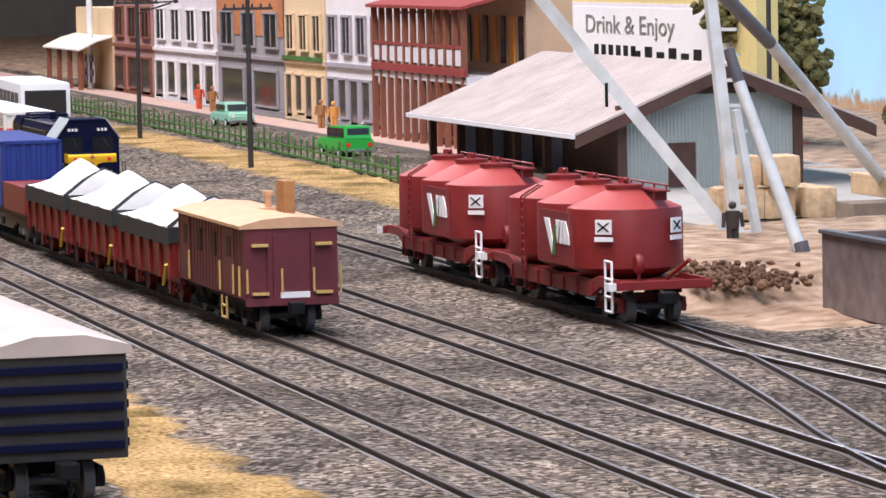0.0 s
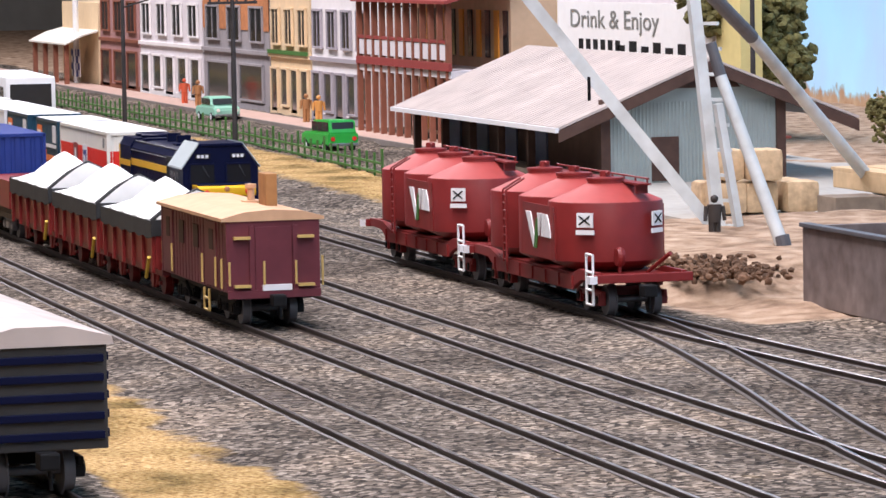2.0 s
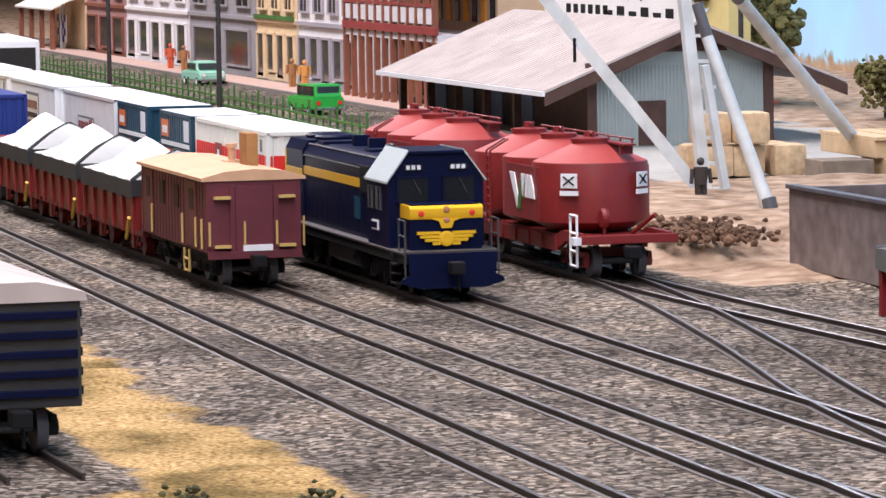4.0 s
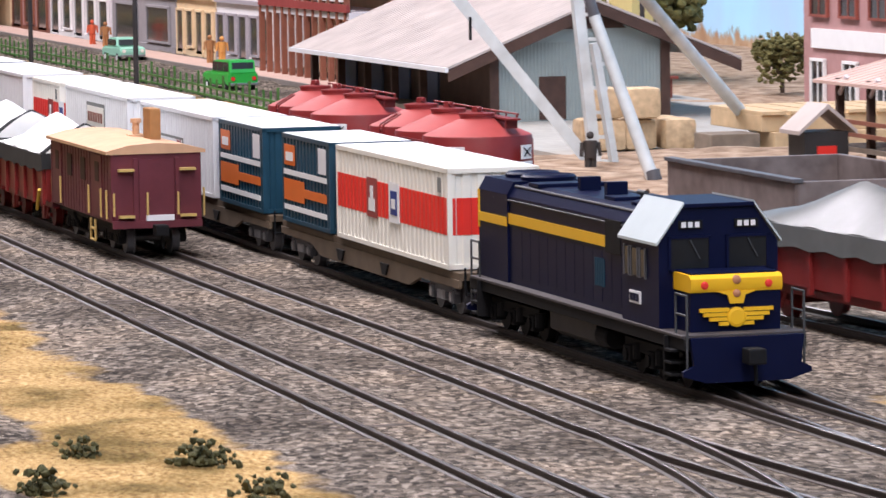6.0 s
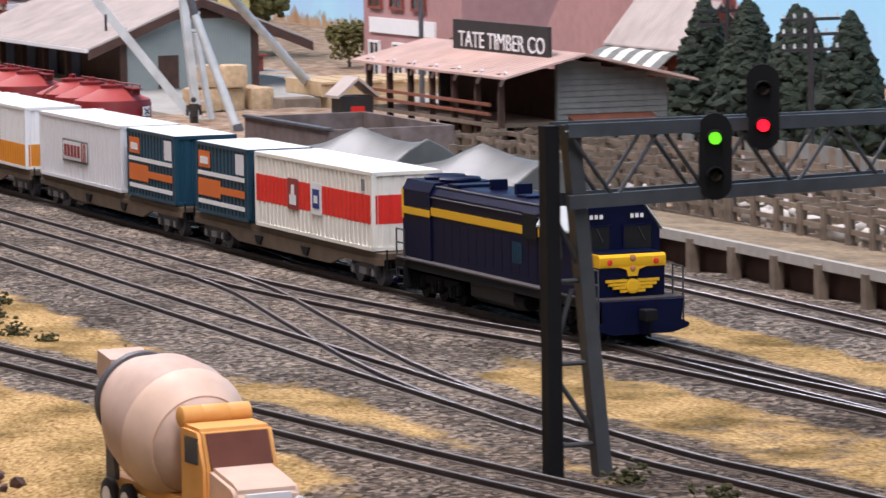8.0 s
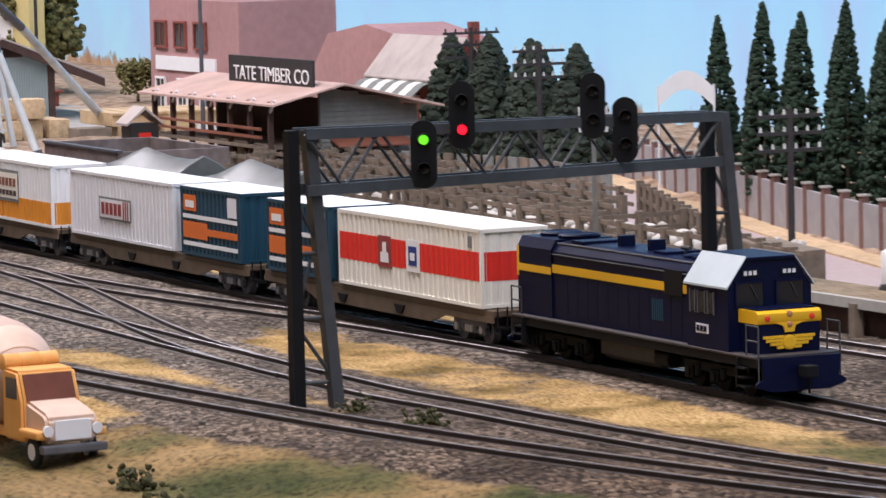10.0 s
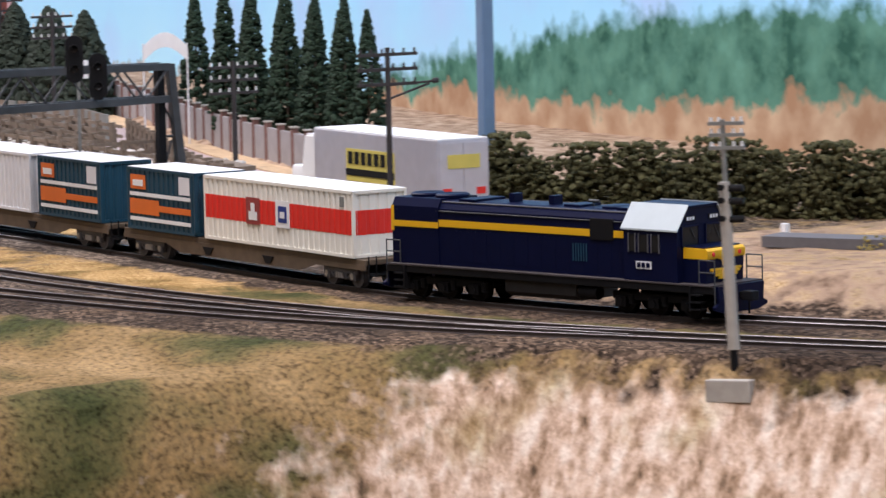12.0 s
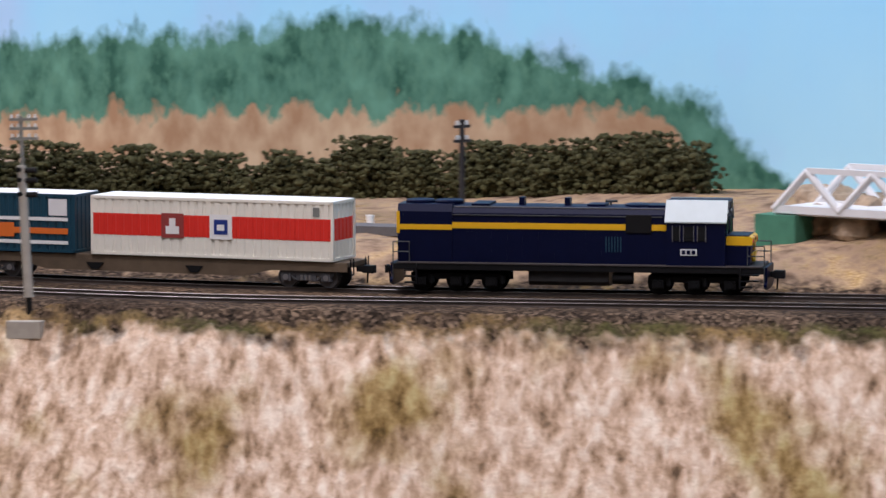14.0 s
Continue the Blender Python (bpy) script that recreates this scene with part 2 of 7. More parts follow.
# ---- the plan of the tracks (cm; the main line is T3) ----
S0 = spline([(-96, -11.3), (-74, -10.4), (-50, -9.4)])
T0 = spline([(-52, -14.2), (-43, -12.3), (-35, -11.0), (-15, -8.2), (-3, -6.5), (12, -4.2), (25, -1.6), (39.5, 2.6), (50, 7.2), (58, 12), (69.5, 19), (77.5, 26), (91, 38.5), (108, 53)])
T1 = spline([(-190, 1.2), (-140, 0.9), (-80, 0.8), (0, 0.9), (17, 1.9), (30, 3.6), (42, 6.4), (50, 9.0), (58, 12.6)])
T2 = spline([(-330, 5.6), (-140, 5.2), (-60, 5.5), (-42, 5.6), (-27, 7.0), (-12, 9.4), (3, 11.0), (12, 11.5)])
T3 = spline([(-420, 12.5), (-260, 11.5), (-140, 10.6), (-90, 10.3), (-60, 10.3), (-20, 10.9), (5, 11.4), (25, 12.0), (40, 13.2), (51, 16.0), (63, 22.2), (74, 29.8), (86, 40.4), (104, 56)])
T4 = spline([(-200, 18.2), (-140, 17.7), (-95, 17.5), (-75, 18.2), (-55, 19.6), (-30, 20.3), (-5, 20.2), (14, 21.5)])
X12 = spline([(-44, 5.6), (-36, 5.1), (-25, 3.5), (-14, 1.9), (-4, 1.0), (4, 0.9)])
X34 = spline([(-108, 17.5), (-98, 17.5), (-86, 16.6), (-71, 14.4), (-57.7, 12.1), (-46, 10.9), (-38, 10.6)])
YARDROAD = spline([(-128, 62), (-90, 52), (-58, 43.6), (-38, 38.2), (-12, 32.6), (13, 29.6)])
TRACKS = {"S0": S0, "T0": T0, "T1": T1, "T2": T2, "T3": T3, "T4": T4, "X12": X12, "X34": X34}


# ---- ground: one sheet from the front edge to behind the backdrop ----
def track_distance(px, py, line):
    best = np.full(px.shape, 1e9)
    for a in range(0, len(line), 2):
        best = np.minimum(best, (px - line[a, 0]) ** 2 + (py - line[a, 1]) ** 2)
    return np.sqrt(best)


def smooth(a, b, v):
    t = np.clip((v - a) / (b - a), 0, 1)
    return t * t * (3 - 2 * t)


def behind(px, py, line):
    """How far a place lies behind (over 0) or in front of (under 0) a line that runs along x."""
    i = np.clip(np.searchsorted(line[:, 0], px), 1, len(line) - 1)
    d = line[i] - line[i - 1]
    return ((py - line[i, 1]) * d[:, 0] - (px - line[i, 0]) * d[:, 1]) / np.hypot(d[:, 0], d[:, 1])


def ground_height(px, py):
    z = np.full(px.shape, -0.32)
    b0, b3 = behind(px, py, T0), behind(px, py, T3)
    cliff = smooth(50, 60, px) * np.maximum(0, -b0 - 3.3)
    z -= np.minimum(cliff * 1.9, 24)
    z -= (1 - smooth(46, 58, px)) * (smooth(2.5, 9, -b0) * 1.1 + smooth(9, 30, -b0) * 1.5) * smooth(-40, -20, px)
    plateau = smooth(24, 36, px) * smooth(2.6, 7.5, b3)
    z += plateau * (1.3 + 0.5 * smooth(40, 60, px) * (1 - smooth(9, 16, b3)) + 1.9 * smooth(34, 66, px) * smooth(47, 57, py))
    z += 1.4 * smooth(4.2, 6.5, behind(px, py, YARDROAD)) * smooth(-84, -70, px) * (1 - smooth(-8, 6, px))
    yard = smooth(20.5, 23, py) * (1 - smooth(-104, -100, px)) * smooth(-134, -129, px)
    z += yard * 0.9 + smooth(22, 26, py) * (1 - smooth(-100, -80, px)) * 0.25
    z += (1 - smooth(-190, -150, px)) * smooth(15, 27, py) * 0.3
    return z


def make_ground():
    xs, ys = np.arange(-640, 230, 1.25), np.concatenate([np.arange(-75, 46, 1.1), np.arange(47, 130, 3.0)])
    gx, gy = np.meshgrid(xs, ys)
    px, py = gx.ravel(), gy.ravel()
    z = ground_height(px, py)
    near = np.minimum.reduce([track_distance(px, py, t) for t in TRACKS.values()])
    rough = np.array([noise.noise((x * 0.35, y * 0.35, 0)) + 0.5 * noise.noise((x * 1.1, y * 1.1, 3)) for x, y in zip(px, py)])
    wide = np.array([noise.noise((x * 0.06, y * 0.06, 7)) for x, y in zip(px, py)])
    b0, b1, b3 = behind(px, py, T0), behind(px, py, T1), behind(px, py, T3)
    cliffy = smooth(50, 60, px) * smooth(3.0, 5.0, -b0)
    z += rough * (0.05 + 0.16 * smooth(2.2, 5, near)) + cliffy * rough * 0.55
    # mounds of ballast shoulders under the tracks
    z += 0.12 * (1 - smooth(1.6, 3.2, near))
    away = smooth(1.9, 3.1, near + 0.5 * rough)
    straw = away * np.maximum.reduce([
        smooth(3.0, 5.2, -b1 + 1.2 * wide + 0.6 * rough) * (1 - smooth(6, 14, px)),
        (1 - smooth(0, 1, np.abs(b1 + 0) * 0 + 1 - smooth(1.5, 3, b0) * smooth(1.8, 3, -b3) * smooth(-14, -8, px) * (1 - smooth(36, 44, px)) * (0.72 + 0.55 * wide))),
        smooth(24, 27, py) * (1 - smooth(-160, -140, px)) * (1 - smooth(30, 31, py)),
        0.9 * smooth(2.2, 3.2, b3) * smooth(-52, -45, px) * (1 - smooth(0, 14, px)) * (1 - smooth(5, 6.5, b3)),
        0.35 * smooth(23, 26, py) * smooth(-8, 2, px) * smooth(2, 4, b3),
        0.45 * smooth(22, 30, px) * smooth(2.6, 4.5, b3) * (0.85 + 0.5 * wide)])
    grass = away * np.maximum.reduce([
        smooth(2.5, 5, -b0) * smooth(2, 14, px) * (1 - smooth(58, 64, px)) * (0.8 + 0.6 * wide),
        0.75 * smooth(1.5, 2.2, near) * smooth(-110, -90, px) * (np.abs(py - 8) < 2.2) * (1 - smooth(-10, 5, px)),
        smooth(2.8, 3.6, -b0) * smooth(48, 54, px) * (1 - smooth(3.9, 4.8, -b0)) * 0.6,
        smooth(2.0, 3.0, b0) * smooth(2.0, 3.0, -b3) * smooth(22, 34, px) * 0.8])
    dirt = away * np.maximum.reduce([
        smooth(19.8, 22, py) * (1 - smooth(-96, -88, px)) * smooth(-150, -138, px),
        smooth(46, 50, py) * (1 - smooth(-112, -100, px)),
        smooth(24, 32, py) * smooth(-112, -100, px) * (1 - smooth(-5, 5, px)) * 0.8,
        smooth(18, 30, px) * smooth(2.8, 5, b3) * (0.75 + 0.3 * wide)])
    nx, ny = len(xs), len(ys)
    idx = np.arange(nx * ny).reshape(ny, nx)
    quads = np.stack([idx[:-1, :-1], idx[:-1, 1:], idx[1:, 1:], idx[1:, :-1]], -1).reshape(-1, 4)
    me = bpy.data.meshes.new("ground")
    me.from_pydata((np.stack([px, py, z], 1) * U).tolist(), [], quads.tolist())
    me.shade_smooth()
    layer = me.color_attributes.new("zones", "FLOAT_COLOR", "POINT")
    layer.data.foreach_set("color", np.stack([straw, grass, dirt, cliffy], 1).clip(0, 1).astype(np.float32).ravel())
    m = bpy.data.materials.new("layout ground")
    m.use_nodes = True
    nt = m.node_tree
    b = nt.nodes["Principled BSDF"]
    b.inputs["Roughness"].default_value = 0.95
    b.inputs["Specular IOR Level"].default_value = 0.1
    tc = nt.nodes.new("ShaderNodeTexCoord")

    def tex(kind, scale, detail=3.0):
        n = nt.nodes.new(kind)
        n.inputs["Scale"].default_value = scale
        if kind == "ShaderNodeTexNoise":
            n.inputs["Detail"].default_value = detail
        nt.links.new(tc.outputs["Object"], n.inputs["Vector"])
        return n

    def ramp(src, stops):
        r = nt.nodes.new("ShaderNodeValToRGB")
        while len(r.color_ramp.elements) < len(stops):
            r.color_ramp.elements.new(0.5)
        for e, (p, c) in zip(r.color_ramp.elements, stops):
            e.position, e.color = p, (*c, 1)
        nt.links.new(src, r.inputs[0])
        return r.outputs[0]

    def blend(fac, a, c):
        n = nt.nodes.new("ShaderNodeMix")
        n.data_type = "RGBA"
        nt.links.new(fac, n.inputs["Factor"])
        nt.links.new(a, n.inputs["A"])
        nt.links.new(c, n.inputs["B"])
        return n.outputs["Result"]

    stones = tex("ShaderNodeTexVoronoi", 620.0)
    sep0 = nt.nodes.new("ShaderNodeSeparateColor")
    nt.links.new(stones.outputs["Color"], sep0.inputs[0])
    coarse, fine, patch = tex("ShaderNodeTexNoise", 16.0, 4), tex("ShaderNodeTexNoise", 700.0, 2), tex("ShaderNodeTexNoise", 90.0, 4)
    ballast = ramp(sep0.outputs[0], [(0.0, (0.022, 0.019, 0.017)), (0.45, (0.115, 0.098, 0.082)), (0.8, (0.25, 0.215, 0.185)), (1.0, (0.42, 0.37, 0.32))])
    oil = ramp(coarse.outputs["Fac"], [(0.36, (0.48, 0.45, 0.42)), (0.5, (0.85, 0.82, 0.78)), (0.64, (1.1, 1.02, 0.92))])
    mul = nt.nodes.new("ShaderNodeMix")
    mul.data_type, mul.blend_type = "RGBA", "MULTIPLY"
    mul.inputs["Factor"].default_value = 1.0
    nt.links.new(ballast, mul.inputs["A"])
    nt.links.new(oil, mul.inputs["B"])
    along = nt.nodes.new("ShaderNodeSeparateXYZ")
    nt.links.new(tc.outputs["Object"], along.inputs[0])
    east = nt.nodes.new("ShaderNodeMapRange")
    east.inputs["From Min"].default_value, east.inputs["From Max"].default_value = -0.1, 0.35
    nt.links.new(along.outputs["X"], east.inputs["Value"])
    brown = nt.nodes.new("ShaderNodeMix")
    brown.data_type, brown.blend_type = "RGBA", "MULTIPLY"
    brown.inputs["B"].default_value = (0.60, 0.50, 0.42, 1)
    nt.links.new(east.outputs[0], brown.inputs["Factor"])
    nt.links.new(mul.outputs["Result"], brown.inputs["A"])
    straw_c = ramp(fine.outputs["Fac"], [(0.3, (0.20, 0.115, 0.045)), (0.5, (0.46, 0.30, 0.125)), (0.72, (0.66, 0.49, 0.25))])
    scrub = tex("ShaderNodeTexNoise", 26.0, 5)
    scrub_c = ramp(scrub.outputs["Fac"], [(0.34, (0.30, 0.30, 0.22)), (0.46, (0.72, 0.70, 0.62)), (0.58, (1, 0.98, 0.95))])
    sm_ = nt.nodes.new("ShaderNodeMix")
    sm_.data_type, sm_.blend_type = "RGBA", "MULTIPLY"
    sm_.inputs["Factor"].default_value = 1.0
    nt.links.new(straw_c, sm_.inputs["A"])
    nt.links.new(scrub_c, sm_.inputs["B"])
    straw_c = sm_.outputs["Result"]
    turf, turf2 = tex("ShaderNodeTexNoise", 14.0, 5), tex("ShaderNodeTexNoise", 420.0, 4)
    grass_c = ramp(turf.outputs["Fac"], [(0.36, (0.050, 0.056, 0.020)), (0.45, (0.115, 0.100, 0.040)), (0.54, (0.225, 0.150, 0.066)), (0.7, (0.36, 0.245, 0.12))])
    blades = ramp(turf2.outputs["Fac"], [(0.3, (0.35, 0.33, 0.30)), (0.48, (0.95, 0.95, 0.95)), (0.7, (1.35, 1.3, 1.2))])
    gm = nt.nodes.new("ShaderNodeMix")
    gm.data_type, gm.blend_type = "RGBA", "MULTIPLY"
    gm.inputs["Factor"].default_value = 1.0
    nt.links.new(grass_c, gm.inputs["A"])
    nt.links.new(blades, gm.inputs["B"])
    grass_c = gm.outputs["Result"]
    dirt_c = ramp(patch.outputs["Fac"], [(0.3, (0.20, 0.13, 0.085)), (0.5, (0.36, 0.25, 0.17)), (0.75, (0.54, 0.41, 0.30))])
    va = nt.nodes.new("ShaderNodeVertexColor")
    va.layer_name = "zones"
    sep = nt.nodes.new("ShaderNodeSeparateColor")
    nt.links.new(va.outputs[0], sep.inputs[0])

    def mask(ch):
        a = nt.nodes.new("ShaderNodeMath")
        a.operation = "ADD"
        nt.links.new(sep.outputs[ch], a.inputs[0])
        nt.links.new(patch.outputs["Fac"], a.inputs[1])
        r = nt.nodes.new("ShaderNodeMapRange")
        r.inputs["From Min"].default_value, r.inputs["From Max"].default_value = 0.82, 1.12
        nt.links.new(a.outputs[0], r.inputs["Value"])
        return r.outputs[0]

    col = blend(mask(2), brown.outputs["Result"], dirt_c)
    col = blend(mask(0), col, straw_c)
    col = blend(mask(1), col, grass_c)
    mp = nt.nodes.new("ShaderNodeMapping")
    mp.inputs["Scale"].default_value = (1.0, 1.0, 0.22)
    nt.links.new(tc.outputs["Object"], mp.inputs["Vector"])
    streak = tex("ShaderNodeTexNoise", 130.0, 9)
    streak.inputs["Roughness"].default_value = 0.62
    nt.links.new(mp.outputs[0], streak.inputs["Vector"])
    streak.inputs["Distortion"].default_value = 0.12
    rock_c = ramp(streak.outputs["Fac"], [(0.30, (0.12, 0.08, 0.05)), (0.39, (0.38, 0.255, 0.165)), (0.50, (0.64, 0.47, 0.35)), (0.64, (0.84, 0.72, 0.60))])
    moss = ramp(coarse.outputs["Fac"], [(0.52, (1, 1, 1)), (0.66, (0.55, 0.52, 0.30))])
    rm = nt.nodes.new("ShaderNodeMix")
    rm.data_type, rm.blend_type = "RGBA", "MULTIPLY"
    rm.inputs["Factor"].default_value = 1.0
    nt.links.new(rock_c, rm.inputs["A"])
    nt.links.new(moss, rm.inputs["B"])
    am = nt.nodes.new("ShaderNodeMath")
    am.operation = "ADD"
    nt.links.new(va.outputs["Alpha"], am.inputs[0])
    nt.links.new(patch.outputs["Fac"], am.inputs[1])
    ar = nt.nodes.new("ShaderNodeMapRange")
    ar.inputs["From Min"].default_value, ar.inputs["From Max"].default_value = 0.82, 1.12
    nt.links.new(am.outputs[0], ar.inputs["Value"])
    col = blend(ar.outputs[0], col, rm.outputs["Result"])
    nt.links.new(col, b.inputs["Base Color"])
    bp, bp2 = nt.nodes.new("ShaderNodeBump"), nt.nodes.new("ShaderNodeBump")
    bp.inputs["Strength"].default_value, bp.inputs["Distance"].default_value = 0.9, 0.0011
    bp2.inputs["Strength"].default_value, bp2.inputs["Distance"].default_value = 0.8, 0.003
    nt.links.new(sep0.outputs[1], bp.inputs["Height"])
    bp3 = nt.nodes.new("ShaderNodeBump")
    bp3.inputs["Strength"].default_value, bp3.inputs["Distance"].default_value = 0.7, 0.004
    nt.links.new(streak.outputs["Fac"], bp3.inputs["Height"])
    nt.links.new(bp3.outputs["Normal"], bp2.inputs["Normal"])
    nt.links.new(patch.outputs["Fac"], bp2.inputs["Height"])
    nt.links.new(bp2.outputs["Normal"], bp.inputs["Normal"])
    nt.links.new(bp.outputs["Normal"], b.inputs["Normal"])
    me.materials.append(m)
    return tagged(new("ground", me), "ballast, straw and dirt scenery ground of the layout", "ground", kind="structure")


make_ground()


def gz(x, y):
    return float(ground_height(np.array([float(x)]), np.array([float(y)]))[0])


# ---- painted backdrop and the hall ----
def make_backdrop():
    line = spline([(-660, 118), (-420, 98), (-240, 84), (-120, 76), (-40, 64), (20, 62), (90, 62), (240, 66)], 8)
    bm = bmesh.new()
    rows = [[bm.verts.new((x, y + off, z)) for x, y in line] for off, z in ((0, -8), (0, 75), (2, 75), (2, -8))]
    for a, b in zip(rows, rows[1:] + rows[:1]):
        for k in range(len(line) - 1):
            bm.faces.new((a[k], a[k + 1], b[k + 1], b[k]))
    m = bpy.data.materials.new("painted sky and hills")
    m.use_nodes = True
    nt = m.node_tree
    b = nt.nodes["Principled BSDF"]
    b.inputs["Roughness"].default_value, b.inputs["Specular IOR Level"].default_value = 0.9, 0.1
    tc, sx = nt.nodes.new("ShaderNodeTexCoord"), nt.nodes.new("ShaderNodeSeparateXYZ")
    nt.links.new(tc.outputs["Object"], sx.inputs[0])

    def math_node(op, a, c):
        n = nt.nodes.new("ShaderNodeMath")
        n.operation = op
        for k, v in enumerate((a, c)):
            if isinstance(v, float):
                n.inputs[k].default_value = v
            else:
                nt.links.new(v, n.inputs[k])
        return n.outputs[0]

    def ranged(v, lo, hi, to0=0.0, to1=1.0):
        n = nt.nodes.new("ShaderNodeMapRange")
        for k, w in zip(("From Min", "From Max", "To Min", "To Max"), (lo, hi, to0, to1)):
            n.inputs[k].default_value = w
        nt.links.new(v, n.inputs["Value"])
        return n.outputs[0]

    def noise_node(scale, detail=4.0):
        n = nt.nodes.new("ShaderNodeTexNoise")
        n.inputs["Scale"].default_value, n.inputs["Detail"].default_value = scale, detail
        nt.links.new(tc.outputs["Object"], n.inputs["Vector"])
        return n.outputs["Fac"]

    def curve(v, pts):
        n = nt.nodes.new("ShaderNodeFloatCurve")
        c = n.mapping.curves[0]
        while len(c.points) < len(pts):
            c.points.new(0.5, 0.5)
        for p, q in zip(c.points, pts):
            p.location = q
        n.mapping.update()
        nt.links.new(v, n.inputs["Value"])
        return n.outputs[0]

    def blend(fac, a, c):
        n = nt.nodes.new("ShaderNodeMix")
        n.data_type = "RGBA"
        nt.links.new(fac, n.inputs["Factor"])
        for key, v in (("A", a), ("B", c)):
            if isinstance(v, tuple):
                n.inputs[key].default_value = (*v, 1)
            else:
                nt.links.new(v, n.inputs[key])
        return n.outputs["Result"]

    n_fine, n_mid, n_big = noise_node(110.0), noise_node(38.0), noise_node(9.0)
    across = ranged(sx.outputs["X"], -0.7, 1.0)
    # hill outline and tan field line: curve value 0..1 stands for -5..15 cm
    hill = ranged(curve(across, [(0.0, 0.3), (0.059, 0.425), (0.129, 0.53), (0.188, 0.575), (0.259, 0.675), (0.353, 0.725), (0.471, 0.79), (0.553, 0.835), (0.618, 0.82), (0.682, 0.74), (0.753, 0.645), (0.776, 0.54), (0.806, 0.38), (0.835, 0.15), (1.0, 0.05)]), 0, 1, -0.05, 0.15)
    field = ranged(curve(across, [(0.0, 0.3), (0.129, 0.39), (0.247, 0.395), (0.365, 0.445), (0.465, 0.5), (0.547, 0.54), (0.647, 0.56), (0.724, 0.575), (0.753, 0.45), (0.782, 0.25), (1.0, 0.05)]), 0, 1, -0.05, 0.15)
    wob = math_node("MULTIPLY", math_node("SUBTRACT", n_mid, 0.5), 0.045)
    wob2 = math_node("MULTIPLY", math_node("SUBTRACT", n_fine, 0.5), 0.02)
    zz = math_node("ADD", math_node("ADD", sx.outputs["Z"], wob), wob2)
    in_hill = ranged(math_node("SUBTRACT", hill, zz), -0.004, 0.010)
    in_field = ranged(math_node("SUBTRACT", field, zz), -0.003, 0.004)
    sky = blend(ranged(math_node("ADD", sx.outputs["Z"], math_node("MULTIPLY", n_big, 0.12)), 0.02, 0.24), (0.46, 0.76, 0.88), (0.27, 0.62, 0.94))
    haze = blend(ranged(n_big, 0.45, 0.75), sky, (0.42, 0.60, 0.86))
    left = blend(ranged(sx.outputs["X"], -4.6, -3.4), (0.34, 0.30, 0.26), haze)
    green = blend(ranged(n_mid, 0.35, 0.68), (0.03, 0.105, 0.075), (0.12, 0.29, 0.215))
    green = blend(ranged(n_fine, 0.45, 0.75), green, (0.10, 0.24, 0.17))
    tan = blend(ranged(n_mid, 0.35, 0.7), (0.36, 0.22, 0.13), (0.56, 0.42, 0.28))
    col = blend(in_field, blend(in_hill, left, green), tan)
    nt.links.new(col, b.inputs["Base Color"])
    ob = part("backdrop", bm, m, None, smooth=False)
    return tagged(ob, "painted backdrop of blue sky, green hills and dry fields", "backdrop", kind="structure")


make_backdrop()
HALLWALL = mat("hall wall paint", (0.55, 0.54, 0.5), 0.9, scale=20, coarse=2)
HALLFLOOR = mat("hall floor boards", (0.25, 0.2, 0.16), 0.6, scale=20, coarse=2)
for nm, dims, mt in (("hall_floor", (-900, 700, -700, 220, -102, -98), HALLFLOOR), ("ceiling", (-900, 700, -700, 220, 240, 244), HALLWALL),
                     ("wall_north", (-900, 700, 216, 220, -98, 240), HALLWALL), ("wall_south", (-900, 700, -704, -700, -98, 240), HALLWALL),
                     ("wall_west", (-904, -900, -700, 220, -98, 240), HALLWALL), ("wall_east", (700, 704, -700, 220, -98, 240), HALLWALL)):
    tagged(part(nm, box(*dims), mt), "plain painted surface of the exhibition hall", "hall", kind="structure")


# ---- tracks ----
def sweep(line, offset, outline):
    """An outline of (across, z) swept along the line at an offset to its left."""
    bm = bmesh.new()
    d = np.gradient(line, axis=0)
    d /= np.hypot(d[:, 0], d[:, 1])[:, None]
    nrm = np.stack([-d[:, 1], d[:, 0]], 1)
    rings = []
    for p, n in zip(line, nrm):
        rings.append([bm.verts.new((p[0] + n[0] * (offset + a), p[1] + n[1] * (offset + a), z)) for a, z in outline])
    k = len(outline)
    for r0, r1 in zip(rings, rings[1:]):
        for j in range(k):
            bm.faces.new((r0[j], r0[(j + 1) % k], r1[(j + 1) % k], r1[j]))
    bm.faces.new(rings[0][::-1])
    bm.faces.new(rings[-1])
    return bm


RAIL = [(-0.11, -0.22), (0.11, -0.22), (0.11, -0.19), (0.03, -0.16), (0.03, -0.07), (0.055, -0.05), (0.055, -0.012), (0.03, -0.001), (-0.03, -0.001), (-0.055, -0.012), (-0.055, -0.05), (-0.03, -0.07), (-0.03, -0.16), (-0.11, -0.19)]
HEAD = [(-0.045, -0.008), (0.045, -0.008), (0.03, 0.006), (-0.03, 0.006)]


def sleeper_mesh():
    bm = boxbm(bmesh.new(), -0.14, 0.14, -1.42, 1.42, -0.36, -0.215, 0.0)
    bm.transform(Matrix.Scale(U, 4))
    me = bpy.data.meshes.new("sleeper")
    bm.to_mesh(me)
    bm.free()
    me.materials.append(SLEEPER)
    return me


